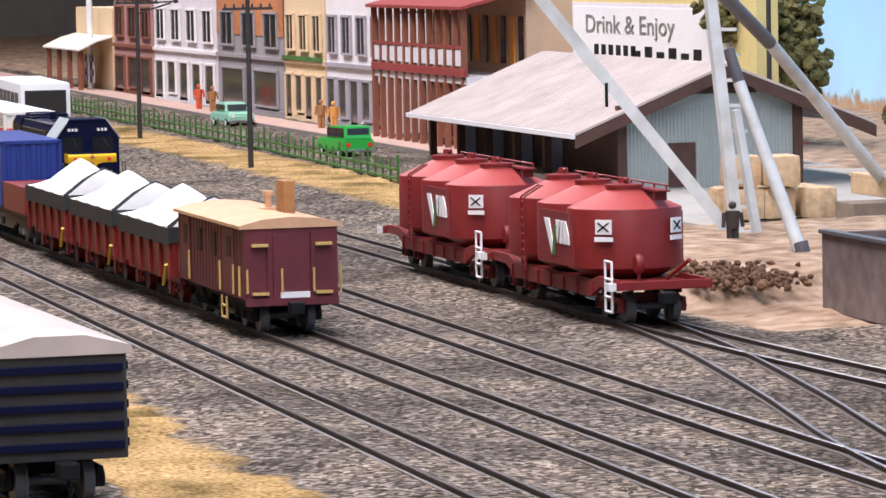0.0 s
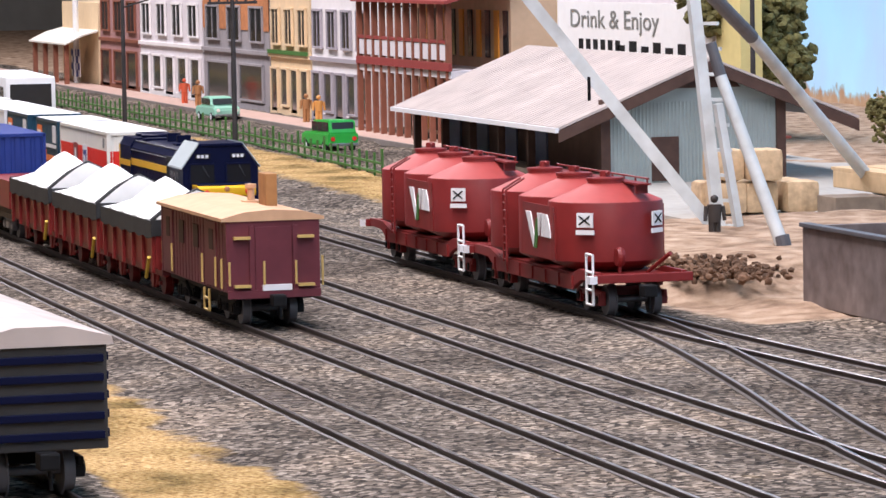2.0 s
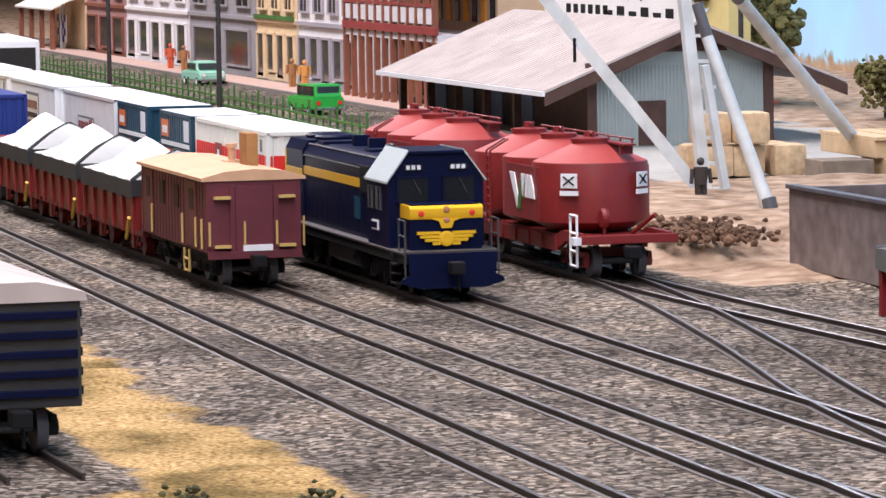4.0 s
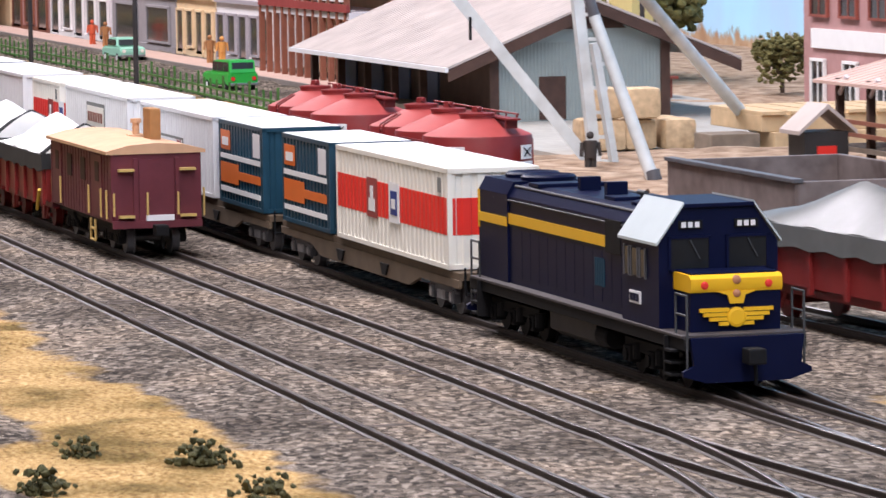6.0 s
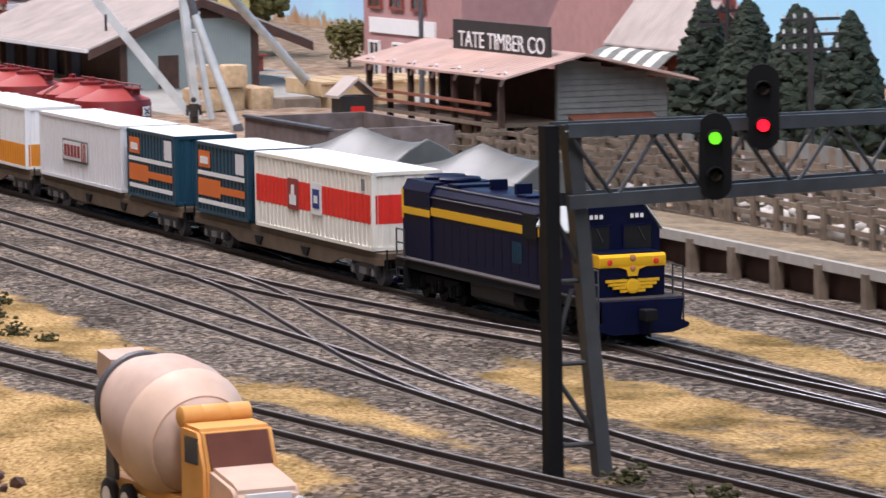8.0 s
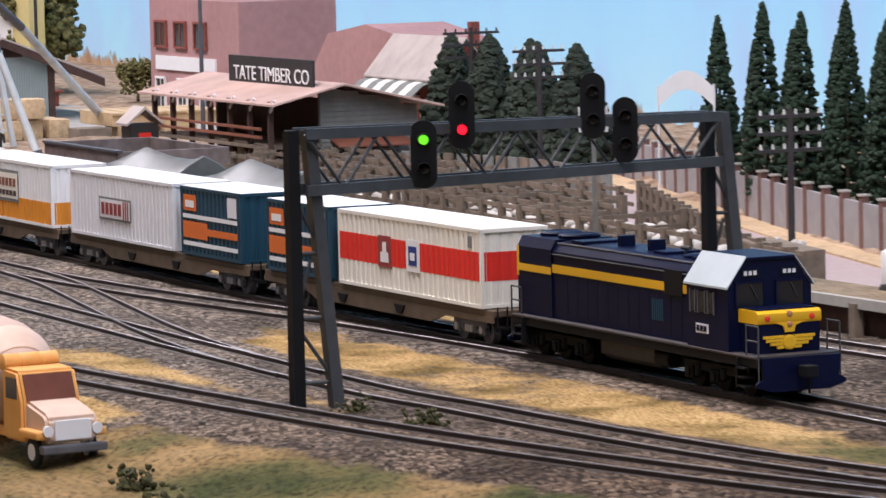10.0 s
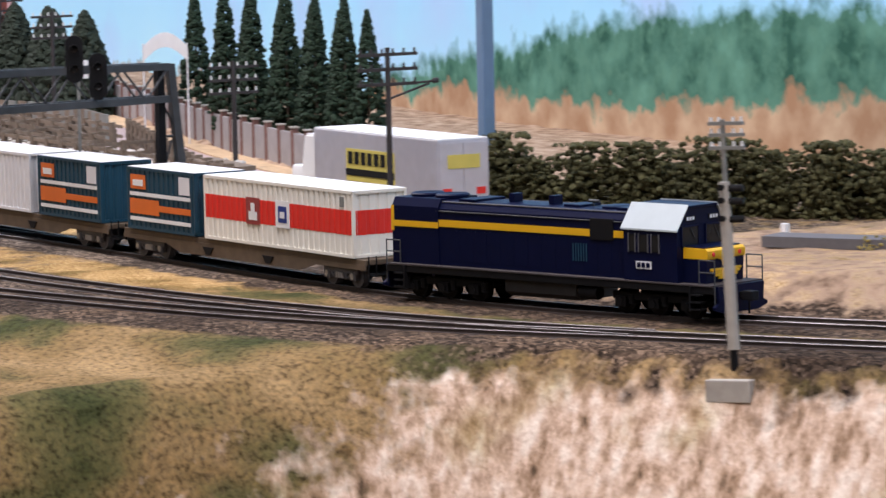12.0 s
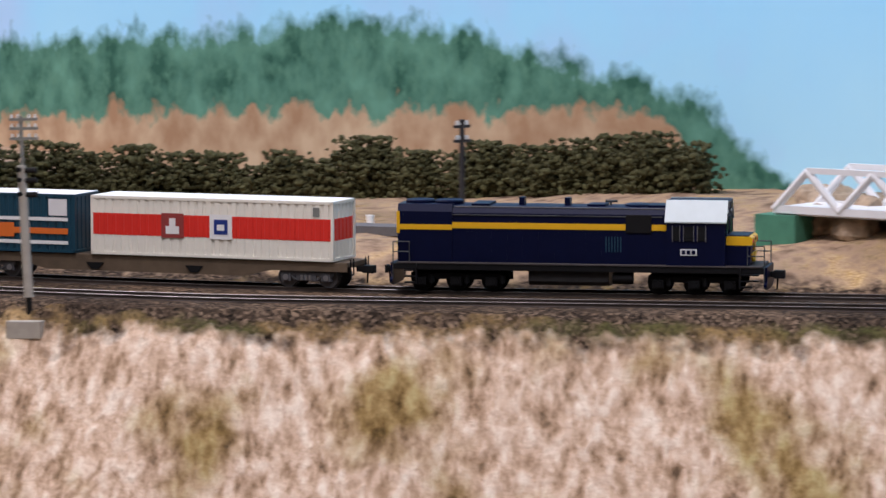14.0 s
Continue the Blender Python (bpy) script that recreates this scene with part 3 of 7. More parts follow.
def make_track(key, line, near):
    track = thing("railway_track", "weathered steel rails on dark sleepers in ballast", "railway track", "tracks of the yard", kind="structure")
    for side in (-1, 1):
        part("rail", sweep(line, side * 0.85, RAIL), RAILSIDE, track, smooth=True)
        part("rail_head", sweep(line, side * 0.85, HEAD), RAILTOP, track, "worn bright running surface")
    rnd = random.Random(key)
    d = np.gradient(line, axis=0)
    s, joined, singles, nxt = 0.0, bmesh.new(), 0, 0.0
    for k in range(1, len(line)):
        s += float(np.hypot(*(line[k] - line[k - 1])))
        while s >= nxt:
            nxt += 0.74
            f = 1 - (s - nxt + 0.74) / max(1e-6, float(np.hypot(*(line[k] - line[k - 1]))))
            p = line[k - 1] + (line[k] - line[k - 1]) * min(1, max(0, f))
            a = math.atan2(d[k, 1], d[k, 0]) + rnd.uniform(-0.03, 0.03)
            m = Matrix.Translation((p[0], p[1], rnd.uniform(-0.02, 0.012))) @ Matrix.Rotation(a, 4, "Z") @ Matrix.Diagonal((1, rnd.uniform(0.93, 1.05), 1, 1))
            if near and singles < 150 and near[0] < p[0] < near[1]:
                ob = new("sleeper", SLEEPERMESH)
                ob.parent = track
                ob.matrix_basis = Matrix.Scale(U, 4) @ m @ Matrix.Scale(1 / U, 4)
                singles += 1
            else:
                t = boxbm(bmesh.new(), -0.14, 0.14, -1.42, 1.42, -0.36, -0.215)
                t.transform(m)
                tmp = bpy.data.meshes.new("tmp")
                t.to_mesh(tmp)
                t.free()
                joined.from_mesh(tmp)
                bpy.data.meshes.remove(tmp)
    tagged(part("sleepers", joined, SLEEPER, track), kind="stuff")
    return track


SLEEPERMESH = sleeper_mesh()
for key, near in (("S0", None), ("T0", (0, 95)), ("T1", (-60, 45)), ("T2", (-60, 10)), ("T3", (20, 100)), ("T4", None), ("X12", (-44, 4)), ("X34", None)):
    make_track(key, TRACKS[key], near)


# ---- rolling stock ----
def line_pose(line, s, z=0.0):
    """The place and heading (degrees) at the arc length s of a line cut at even steps."""
    i = min(max(s, 0), len(line) - 1.001)
    k = int(i)
    p = line[k] + (line[k + 1] - line[k]) * (i - k)
    d = line[min(k + 1, len(line) - 1)] - line[k]
    return p, math.degrees(math.atan2(d[1], d[0]))


def on_track(line, s, half):
    """The pose of a vehicle whose two bogies stand half to either side of s."""
    (a, _), (b, _) = line_pose(line, s - half), line_pose(line, s + half)
    c, d = (a + b) / 2, b - a
    return at(c[0], c[1], 0, math.degrees(math.atan2(d[1], d[0])))


def s_of_x(line, x):
    return float(np.interp(x, line[:, 0], np.arange(len(line))))


def wheelset(parent, x, r=0.53, material=BOGIE):
    bm = bmesh.new()
    rod(bm, (x, -0.92, r), (x, 0.92, r), 0.12)
    for sgn in (-1, 1):
        rod(bm, (x, sgn * 0.70, r), (x, sgn * 0.94, r), r, seg=20)
        rod(bm, (x, sgn * 0.66, r), (x, sgn * 0.70, r), r + 0.07, seg=20)
    part("wheelset", bm, material, parent, smooth=True)


def bogie(parent, x, base=2.2, material=BOGIE, springs=CHROME):
    """A two-axle bogie: side frames with axle boxes and springs, bolster, wheelsets."""
    bm = bmesh.new()
    for sgn in (-1, 1):
        y0, y1 = (1.02, 1.18) if sgn > 0 else (-1.18, -1.02)
        boxbm(bm, x - base / 2 - 0.35, x + base / 2 + 0.35, y0, y1, 0.62, 0.84, 0.03)
        boxbm(bm, x - 0.55, x + 0.55, y0, y1, 0.36, 0.62, 0.03)
        for dx in (-base / 2, base / 2):
            boxbm(bm, x + dx - 0.26, x + dx + 0.26, sgn * 1.1 - 0.12, sgn * 1.1 + 0.12, 0.34, 0.74, 0.03)
            rod(bm, (x + dx * 0.55, sgn * 1.1, 0.4), (x + dx * 0.8, sgn * 1.1, 0.66), 0.08)
    boxbm(bm, x - 0.3, x + 0.3, -1.0, 1.0, 0.6, 0.9)
    frame_ob = part("bogie", bm, material, parent)
    for sgn in (-1, 1):
        for dx in (-0.22, 0.0, 0.22):
            part("spring", rod(bmesh.new(), (x + dx, sgn * 1.2, 0.40), (x + dx, sgn * 1.2, 0.66), 0.085), springs, frame_ob)
        for dx in (-base / 2, base / 2):
            part("axle_cap", rod(bmesh.new(), (x + dx, sgn * 1.2, 0.53), (x + dx, sgn * 1.26, 0.53), 0.15), springs, frame_ob)
    for dx in (-base / 2, base / 2):
        wheelset(parent, x + dx)


def coupler(parent, x, sgn, z=0.95):
    bm = bmesh.new()
    boxbm(bm, min(x, x + sgn * 0.75), max(x, x + sgn * 0.75), -0.14, 0.14, z - 0.14, z + 0.14, 0.03)
    boxbm(bm, x + sgn * 0.55 - 0.2, x + sgn * 0.75 + 0.2, -0.24, 0.24, z - 0.2, z + 0.2, 0.05)
    rod(bm, (x + sgn * 0.55, 0.05, z - 0.1), (x + sgn * 0.5, 0.1, 0.25), 0.05)
    part("coupler", bm, BLACK, parent)


def corrugated(x0, x1, y0, y1, z0, z1, ribs, ends=6, depth=0.05):
    """A container shell: upright ribs on both long sides and the ends, plain top and bottom."""
    pts = []

    def run(a, b, n, inward):
        a, b = Vector(a), Vector(b)
        out = []
        for k in range(n):
            for f, inn in ((0.0, 0), (0.5, 0), (0.6, 1), (0.9, 1)):
                p = a + (b - a) * ((k + f) / n)
                out.append(p + Vector(inward) * depth * inn)
        return out
    pts += run((x0, y0), (x1, y0), ribs, (0, 1)) + run((x1, y0), (x1, y1), ends, (-1, 0))
    pts += run((x1, y1), (x0, y1), ribs, (0, -1)) + run((x0, y1), (x0, y0), ends, (1, 0))
    return prism([(p.x, p.y) for p in pts], z0, z1, axis="z")


def container(parent, x0, x1, kind):
    """A container on the wagon deck from x0 to x1; its sides carry the markings as thin panels."""
    z0, z1, w = 1.38, 4.38, 1.42
    L = x1 - x0
    main = {"red": CREAM, "rail": GREYW, "teal": TEAL, "amber": WHITE, "plain": WHITE, "blue": BLUE}[kind]
    body = part("container", corrugated(x0 + 0.06, x1 - 0.06, -w + 0.02, w - 0.02, z0 + 0.12, z1 - 0.1, int(L * 2.2)), main, parent, "ribbed steel container")
    bm = bmesh.new()
    for z in (z0, z1 - 0.14):
        for y in (-w, w - 0.12):
            boxbm(bm, x0, x1, y, y + 0.12, z, z + 0.14)
        for x in (x0, x1 - 0.12):
            boxbm(bm, x, x + 0.12, -w, w, z, z + 0.14)
    for x in (x0, x1 - 0.14):
        for y in (-w, w - 0.14):
            boxbm(bm, x, x + 0.14, y, y + 0.14, z0, z1)
    part("corner_frame", bm, main, body)
    part("roof_panel", box(x0 + 0.05, x1 - 0.05, -w + 0.05, w - 0.05, z1 - 0.06, z1 + 0.02, 0.02), WHITE if kind != "blue" else BLUE, body, "bright white roof sheet")

    def side_panel(a, b, za, zb, m, lab, out=0.015):
        for sgn in (-1, 1):
            y = sgn * w
            part("marking", box(a, b, min(y, y + sgn * out), max(y, y + sgn * out), za, zb), m, body, lab)
    if kind == "red":
        for sgn in (-1, 1):
            part("red_band", corrugated(x0 + 0.05, x1 - 0.05, -w + 0.008, w - 0.008, z0 + 1.02, z0 + 2.12, int(L * 2.2)), SIGRED, body, "bright red band") if sgn > 0 else None
        side_panel(x0 + 4.0, x0 + 5.25, z0 + 0.95, z0 + 2.2, HOTELRED, "red square mark")
        side_panel(x0 + 4.25, x0 + 5.0, z0 + 1.15, z0 + 1.55, WHITE, "white shape", 0.03)
        side_panel(x0 + 4.45, x0 + 4.8, z0 + 1.5, z0 + 1.95, WHITE, "white shape", 0.03)
        side_panel(x0 + 6.7, x0 + 7.95, z0 + 0.95, z0 + 2.2, WHITE, "white panel")
        side_panel(x0 + 6.95, x0 + 7.7, z0 + 1.2, z0 + 1.95, BLUE, "blue square", 0.03)
        side_panel(x0 + 7.12, x0 + 7.53, z0 + 1.4, z0 + 1.7, WHITE, "white square", 0.045)
        side_panel(x1 - 1.1, x1 - 0.75, z1 - 0.75, z1 - 0.3, GREYWOOD, "small grey code bars")
    elif kind == "rail":
        side_panel(x0 + 4.0, x0 + 8.2, z0 + 0.9, z0 + 1.95, GREYWOOD, "grey lined mark")
        side_panel(x0 + 4.15, x0 + 8.05, z0 + 1.0, z0 + 1.85, GREYW, "pale mark ground", 0.03)
        for k in range(5):
            side_panel(x0 + 4.35 + k * 0.55, x0 + 4.75 + k * 0.55, z0 + 1.15, z0 + 1.7, HOTELRED, "dark red letter bar", 0.045)
        for k in range(3):
            side_panel(x0 + 7.2 + k * 0.28, x0 + 7.35 + k * 0.28, z0 + 1.0, z0 + 1.85, HOTELRED, "dark red stroke", 0.045)
    elif kind == "teal":
        side_panel(x0 + 0.4, x0 + 1.9, z0 + 1.95, z0 + 2.65, ORANGE, "orange mark")
        side_panel(x0 + 0.65, x0 + 1.65, z0 + 2.1, z0 + 2.4, WHITE, "white mark", 0.03)
        side_panel(x1 - 1.5, x1 - 0.45, z0 + 1.9, z0 + 2.75, GREYW, "pale code panel")
        side_panel(x0 + 0.3, x1 - 0.4, z0 + 1.62, z0 + 1.8, WHITE, "white stripe")
        side_panel(x0 + 0.3, x1 - 0.4, z0 + 0.42, z0 + 0.6, WHITE, "white stripe")
        side_panel(x0 + 0.3, x0 + 3.2, z0 + 0.75, z0 + 1.48, ORANGE, "orange block")
        side_panel(x0 + 3.2, x1 - 0.4, z0 + 0.95, z0 + 1.25, ORANGE, "orange stripe")
    elif kind == "amber":
        part("amber_band", corrugated(x0 + 0.05, x1 - 0.05, -w + 0.008, w - 0.008, z0 + 0.13, z0 + 1.2, int(L * 2.2)), AMBER, body, "amber lower band")
        side_panel(x0 + 5.0, x0 + 9.0, z0 + 0.95, z0 + 2.5, GREYWOOD, "dark lined mark")
        side_panel(x0 + 5.15, x0 + 8.85, z0 + 1.1, z0 + 2.35, CREAM, "pale mark ground", 0.03)
        for k in range(6):
            side_panel(x0 + 5.4 + k * 0.56, x0 + 5.8 + k * 0.56, z0 + 1.7, z0 + 2.1, BROWNPOST, "brown letter bar", 0.045)
            side_panel(x0 + 5.4 + k * 0.56, x0 + 5.85 + k * 0.56, z0 + 1.25, z0 + 1.5, DARKWOOD, "brown letter bar", 0.045)
    elif kind == "blue":
        for k in range(4):
            side_panel(x0 + 1.0 + k * 0.5, x0 + 1.35 + k * 0.5, z0 + 1.6, z0 + 2.1, GREYW, "pale letter bar")


def flat_wagon(length, loads, label):
    """A bogie flat with containers; its origin is the middle, x along the track."""
    w = thing("container_wagon", label, "freight wagon", "wagons of the container train")
    h = length / 2
    bm = bmesh.new()
    boxbm(bm, -h, h, -1.3, 1.3, 1.1, 1.34, 0.03)
    part("deck", bm, FRAMEBROWN, w)
    for sgn in (-1, 1):
        y = sgn * 1.22
        prof = [(-h, 1.12), (h, 1.12), (h, 0.88), (h * 0.62, 0.86), (h * 0.5, 0.52), (-h * 0.5, 0.52), (-h * 0.62, 0.86), (-h, 0.88)]
        part("side_sill", prism(prof, min(y, y + sgn * 0.12), max(y, y + sgn * 0.12)), FRAMEBROWN, w, "brown fish-belly side sill")
    for x in (-h * 0.25, h * 0.25):
        for sgn in (-1, 1):
            part("bracket", prism([(x - 0.5, 0.95), (x + 0.5, 0.95), (x + 0.2, 0.6), (x - 0.2, 0.6)], sgn * 1.36 - 0.04, sgn * 1.36 + 0.04), BLACK, w)
    for x in (-h + 2.3, h - 2.3):
        bogie(w, x)
    coupler(w, -h, -1)
    coupler(w, h, 1)
    for sx in (-1, 1):
        for sgn in (-1, 1):
            x = sx * (h + 0.12)
            part("end_step", rods([((x, sgn * 1.15, 0.7), (x, sgn * 1.15, 1.5)), ((x, sgn * 0.75, 0.7), (x, sgn * 0.75, 1.5)), ((x, sgn * 0.75, 0.72), (x, sgn * 1.15, 0.72))], 0.035), BLACK, w)
    for a, b, k in loads:
        container(w, a, b, k)
    return w


def locomotive():
    """A long-hood diesel; the cab end is at +x, the origin is the middle at rail level."""
    w = thing("diesel_locomotive", "dark blue diesel locomotive with yellow band and cab nose", "locomotive")
    part("frame", box(-10.1, 10.1, -1.62, 1.62, 1.12, 1.42, 0.03), BLACK, w)
    part("walkway", box(-9.9, 10.0, -1.66, 1.66, 1.42, 1.5, 0.02), DUSTY, w)
    hood = part("long_hood", prism([(-1.3, 1.5), (1.3, 1.5), (1.3, 3.95), (1.12, 4.22), (0.75, 4.3), (-0.75, 4.3), (-1.12, 4.22), (-1.3, 3.95)], -9.85, 4.85, axis="x"), NAVY, w, "long dark blue engine hood")
    part("radiator_section", prism([(-1.36, 1.5), (1.36, 1.5), (1.36, 4.0), (1.15, 4.36), (-1.15, 4.36), (-1.36, 4.0)], -9.9, -6.9, axis="x"), NAVY, hood)
    for sgn in (-1, 1):
        y = sgn * 1.31
        part("yellow_band", box(-6.9, 5.0, min(y, y + sgn * 0.02), max(y, y + sgn * 0.02), 3.18, 3.48), GOLD, hood, "yellow side band")
        y = sgn * 1.37
        part("yellow_band", box(-9.88, -6.9, min(y, y + sgn * 0.02), max(y, y + sgn * 0.02), 3.10, 3.36), GOLD, hood, "yellow side band")
        part("side_grille", box(2.6, 4.0, sgn * 1.34 - 0.03, sgn * 1.34 + 0.03, 3.05, 3.95, 0.02), BLACK, hood, "black louvred grille")
        for k in range(12):
            x = -6.4 + k * 0.86
            part("hood_door", box(x, x + 0.8, sgn * 1.302 - 0.005, sgn * 1.302 + 0.005, 1.7, 3.05), NAVY, hood)
        bm = bmesh.new()
        rod(bm, (-9.6, sgn * 1.33, 3.85), (4.6, sgn * 1.33, 3.85), 0.025)
        for k in range(12):
            rod(bm, (-9.6 + k * 1.28, sgn * 1.28, 3.85), (-9.6 + k * 1.28, sgn * 1.36, 3.85), 0.03)
        part("grab_rail", bm, STEELDARK, hood)
    for sgn in (-1, 1):
        part("yellow_end", box(-9.96, -9.78, sgn * 1.33 - 0.05, sgn * 1.33 + 0.05, 2.9, 4.0, 0.02), GOLD, hood, "yellow hood corner")
    for x in (-8.9, -7.3):
        bm = bmesh.new()
        lathe(bm, [(0.78, 4.3), (0.8, 4.46), (0.72, 4.52), (0.5, 4.47)], 24, (x, 0, 0))
        part("roof_fan", bm, NAVY, hood, smooth=True)
    for x in (-3.4, -0.9):
        part("chimney", box(x, x + 0.3, -0.3, 0.3, 4.28, 4.68, 0.03), NAVY, hood)
    bm = bmesh.new()
    lathe(bm, [(0.75, 4.25), (0.75, 4.38), (0.6, 4.42)], 24, (3.1, 0, 0))
    part("dynamic_brake_fan", bm, NAVY, hood, smooth=True)
    bm = bmesh.new()
    rod(bm, (1.6, 0, 4.3), (1.6, 0, 4.5), 0.05)
    rod(bm, (1.3, 0.0, 4.52), (1.95, 0.0, 4.52), 0.07)
    part("air_horn", bm, STEELDARK, hood)
    cab = part("cab", prism([(-1.6, 1.5), (1.6, 1.5), (1.6, 3.62), (0.95, 4.55), (-0.95, 4.55), (-1.6, 3.62)], 4.85, 8.0, axis="x"), NAVY, w, "dark blue driving cab")
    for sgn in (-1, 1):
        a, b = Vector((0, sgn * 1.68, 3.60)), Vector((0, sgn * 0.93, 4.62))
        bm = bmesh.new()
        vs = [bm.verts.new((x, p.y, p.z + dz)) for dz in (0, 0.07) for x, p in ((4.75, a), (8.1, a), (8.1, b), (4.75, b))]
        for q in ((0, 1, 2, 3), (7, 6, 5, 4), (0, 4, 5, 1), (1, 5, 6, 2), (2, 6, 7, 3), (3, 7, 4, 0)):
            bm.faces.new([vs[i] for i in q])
        # pale colour paints the overhead reflection on the slope
        part("roof_slope", bm, ROOFSHEEN, cab, "cab roof slope with reflected light put into its pale colour")
        for x0, x1 in ((5.15, 5.6), (5.75, 6.35), (6.5, 7.0)):
            y = sgn * 1.61
            fr = part("side_window", box(x0, x1, min(y, y + sgn * 0.03), max(y, y + sgn * 0.03), 2.72, 3.42, 0.0), CABGLASS, cab)
            bm = bmesh.new()
            for xx in (x0, x1 - 0.05):
                boxbm(bm, xx, xx + 0.05, y - 0.05, y + 0.05, 2.68, 3.46)
            part("window_frame", bm, BOGIE, fr)
        part("number_plate", box(5.6, 6.5, sgn * 1.62 - 0.02, sgn * 1.62 + 0.02, 2.0, 2.32), GREYW, cab, "small number plate with bars")
        for k in range(3):
            part("plate_bar", box(5.68 + k * 0.27, 5.88 + k * 0.27, sgn * 1.65 - 0.01, sgn * 1.65 + 0.01, 2.06, 2.26), NAVY, cab)
    part("roof_top", box(4.75, 8.1, -0.97, 0.97, 4.54, 4.64, 0.02), NAVY, cab)
    for y0, y1 in ((-1.3, -0.25), (0.25, 1.3)):
        part("windscreen", box(7.99, 8.04, y0, y1, 2.98, 3.78, 0.0), CABGLASS, cab, "front windscreen")
    for y in (-0.75, 0.75):
        nb = part("number_box", box(7.98, 8.05, y - 0.32, y + 0.32, 4.0, 4.22), BLACK, cab, "number box with pale bars")
        for k in range(3):
            part("number_bar", box(8.05, 8.07, y - 0.25 + k * 0.18, y - 0.13 + k * 0.18, 4.04, 4.18), GREYW, nb)
    for y0, y1 in ((-1.3, -0.25), (0.25, 1.3)):
        bm = bmesh.new()
        for a, b, c, d in ((y0 - 0.05, y1 + 0.05, 3.76, 3.82), (y0 - 0.05, y1 + 0.05, 2.94, 3.0), (y0 - 0.05, y0 + 0.02, 2.94, 3.82), (y1 - 0.02, y1 + 0.05, 2.94, 3.82)):
            boxbm(bm, 8.0, 8.07, a, b, c, d)
        part("windscreen_frame", bm, NAVY, cab)
        part("wiper", rods([((8.08, (y0 + y1) / 2, 3.72), (8.08, (y0 + y1) / 2 + 0.25, 3.25))], 0.02), STEELDARK, cab)
    nose = part("short_hood", prism([(8.0, 1.5), (9.3, 1.5), (9.38, 2.75), (9.15, 2.92), (8.0, 2.95)], -1.2, 1.2), NAVY, w, "low dark blue nose")
    band = prism([(8.02, 2.50), (9.40, 2.50), (9.45, 2.60), (9.43, 2.84), (9.30, 2.93), (8.02, 2.95)], -1.22, 1.22)
    part("yellow_nose_band", band, GOLD, nose, "yellow band round the nose top", smooth=True)
    part("nose_top", box(8.02, 9.22, -1.14, 1.14, 2.93, 2.985, 0.02), NAVY, nose, "dark nose top")
    part("band_point", prism([(-0.55, 2.52), (0.55, 2.52), (0.24, 2.42), (0.17, 2.2), (-0.17, 2.2), (-0.24, 2.42)], 9.36, 9.44, axis="x"), GOLD, nose)
    for k in range(4):
        wdt = (0.98, 0.88, 0.72, 0.46)[k]
        for sgn in (-1, 1):
            part("wing_bar", box(9.33, 9.42, min(sgn * 0.2, sgn * wdt), max(sgn * 0.2, sgn * wdt), 2.0 - k * 0.115, 2.095 - k * 0.115), GOLD, nose, "yellow wing stripe")
    bm = bmesh.new()
    lathe(bm, [(0.25, 9.32), (0.25, 9.44), (0.18, 9.46)], 20, (0, 0, 1.86), axis="x")
    part("round_badge", bm, GOLD, nose)
    for y, z, r in ((0, 2.80, 0.11), (0, 2.46, 0.10)):
        bm = bmesh.new()
        lathe(bm, [(r, 9.3), (r, 9.46), (r * 0.6, 9.49)], 16, (0, y, z), axis="x")
        part("headlight", bm, LAMPAMBER, nose, smooth=True)
    for y in (-0.85, 0.85):
        bm = bmesh.new()
        lathe(bm, [(0.1, 9.3), (0.1, 9.46), (0.05, 9.48)], 14, (0, y, 2.68), axis="x")
        part("marker_light", bm, SIGRED, nose)
        bm = bmesh.new()
        lathe(bm, [(0.12, 9.98), (0.12, 10.16), (0.05, 10.2)], 14, (0, y, 1.15), axis="x")
        part("marker_light", bm, HEADLAMP, nose)
    for sgn in (-1, 1):
        x = sgn * 10.12
        part("pilot", prism([(-1.5, 1.45), (1.5, 1.45), (1.42, 0.75), (1.7, 0.62), (1.7, 0.5), (1.1, 0.32), (-1.1, 0.32), (-1.7, 0.5), (-1.7, 0.62), (-1.42, 0.75)], min(x, x + sgn * 0.15), max(x, x + sgn * 0.15), axis="x"), NAVY, w, "dark blue pilot plate")
        coupler(w, x, sgn, 1.0)
        for sy in (-1, 1):
            bm = bmesh.new()
            y = sy * 1.55
            for a, b in (((x, y, 0.6), (x, y, 2.5)), ((x, y, 2.5), (x - sgn * 0.9, y, 2.5)), ((x - sgn * 0.9, y, 2.5), (x - sgn * 0.9, y, 1.5)), ((x, y, 2.0), (x - sgn * 0.9, y, 2.0))):
                rod(bm, a, b, 0.032)
            part("handrail", bm, STEELDARK, w, smooth=True)
            bm = bmesh.new()
            for z in (0.45, 0.75, 1.05):
                boxbm(bm, x - sgn * 0.95 - 0.3, x - sgn * 0.95 + 0.3, y - 0.22, y + 0.22, z, z + 0.06)
            boxbm(bm, x - sgn * 1.3 - 0.04, x - sgn * 1.3 + 0.04, y - 0.2, y + 0.2, 0.4, 1.42)
            part("steps", bm, BLACK, w)
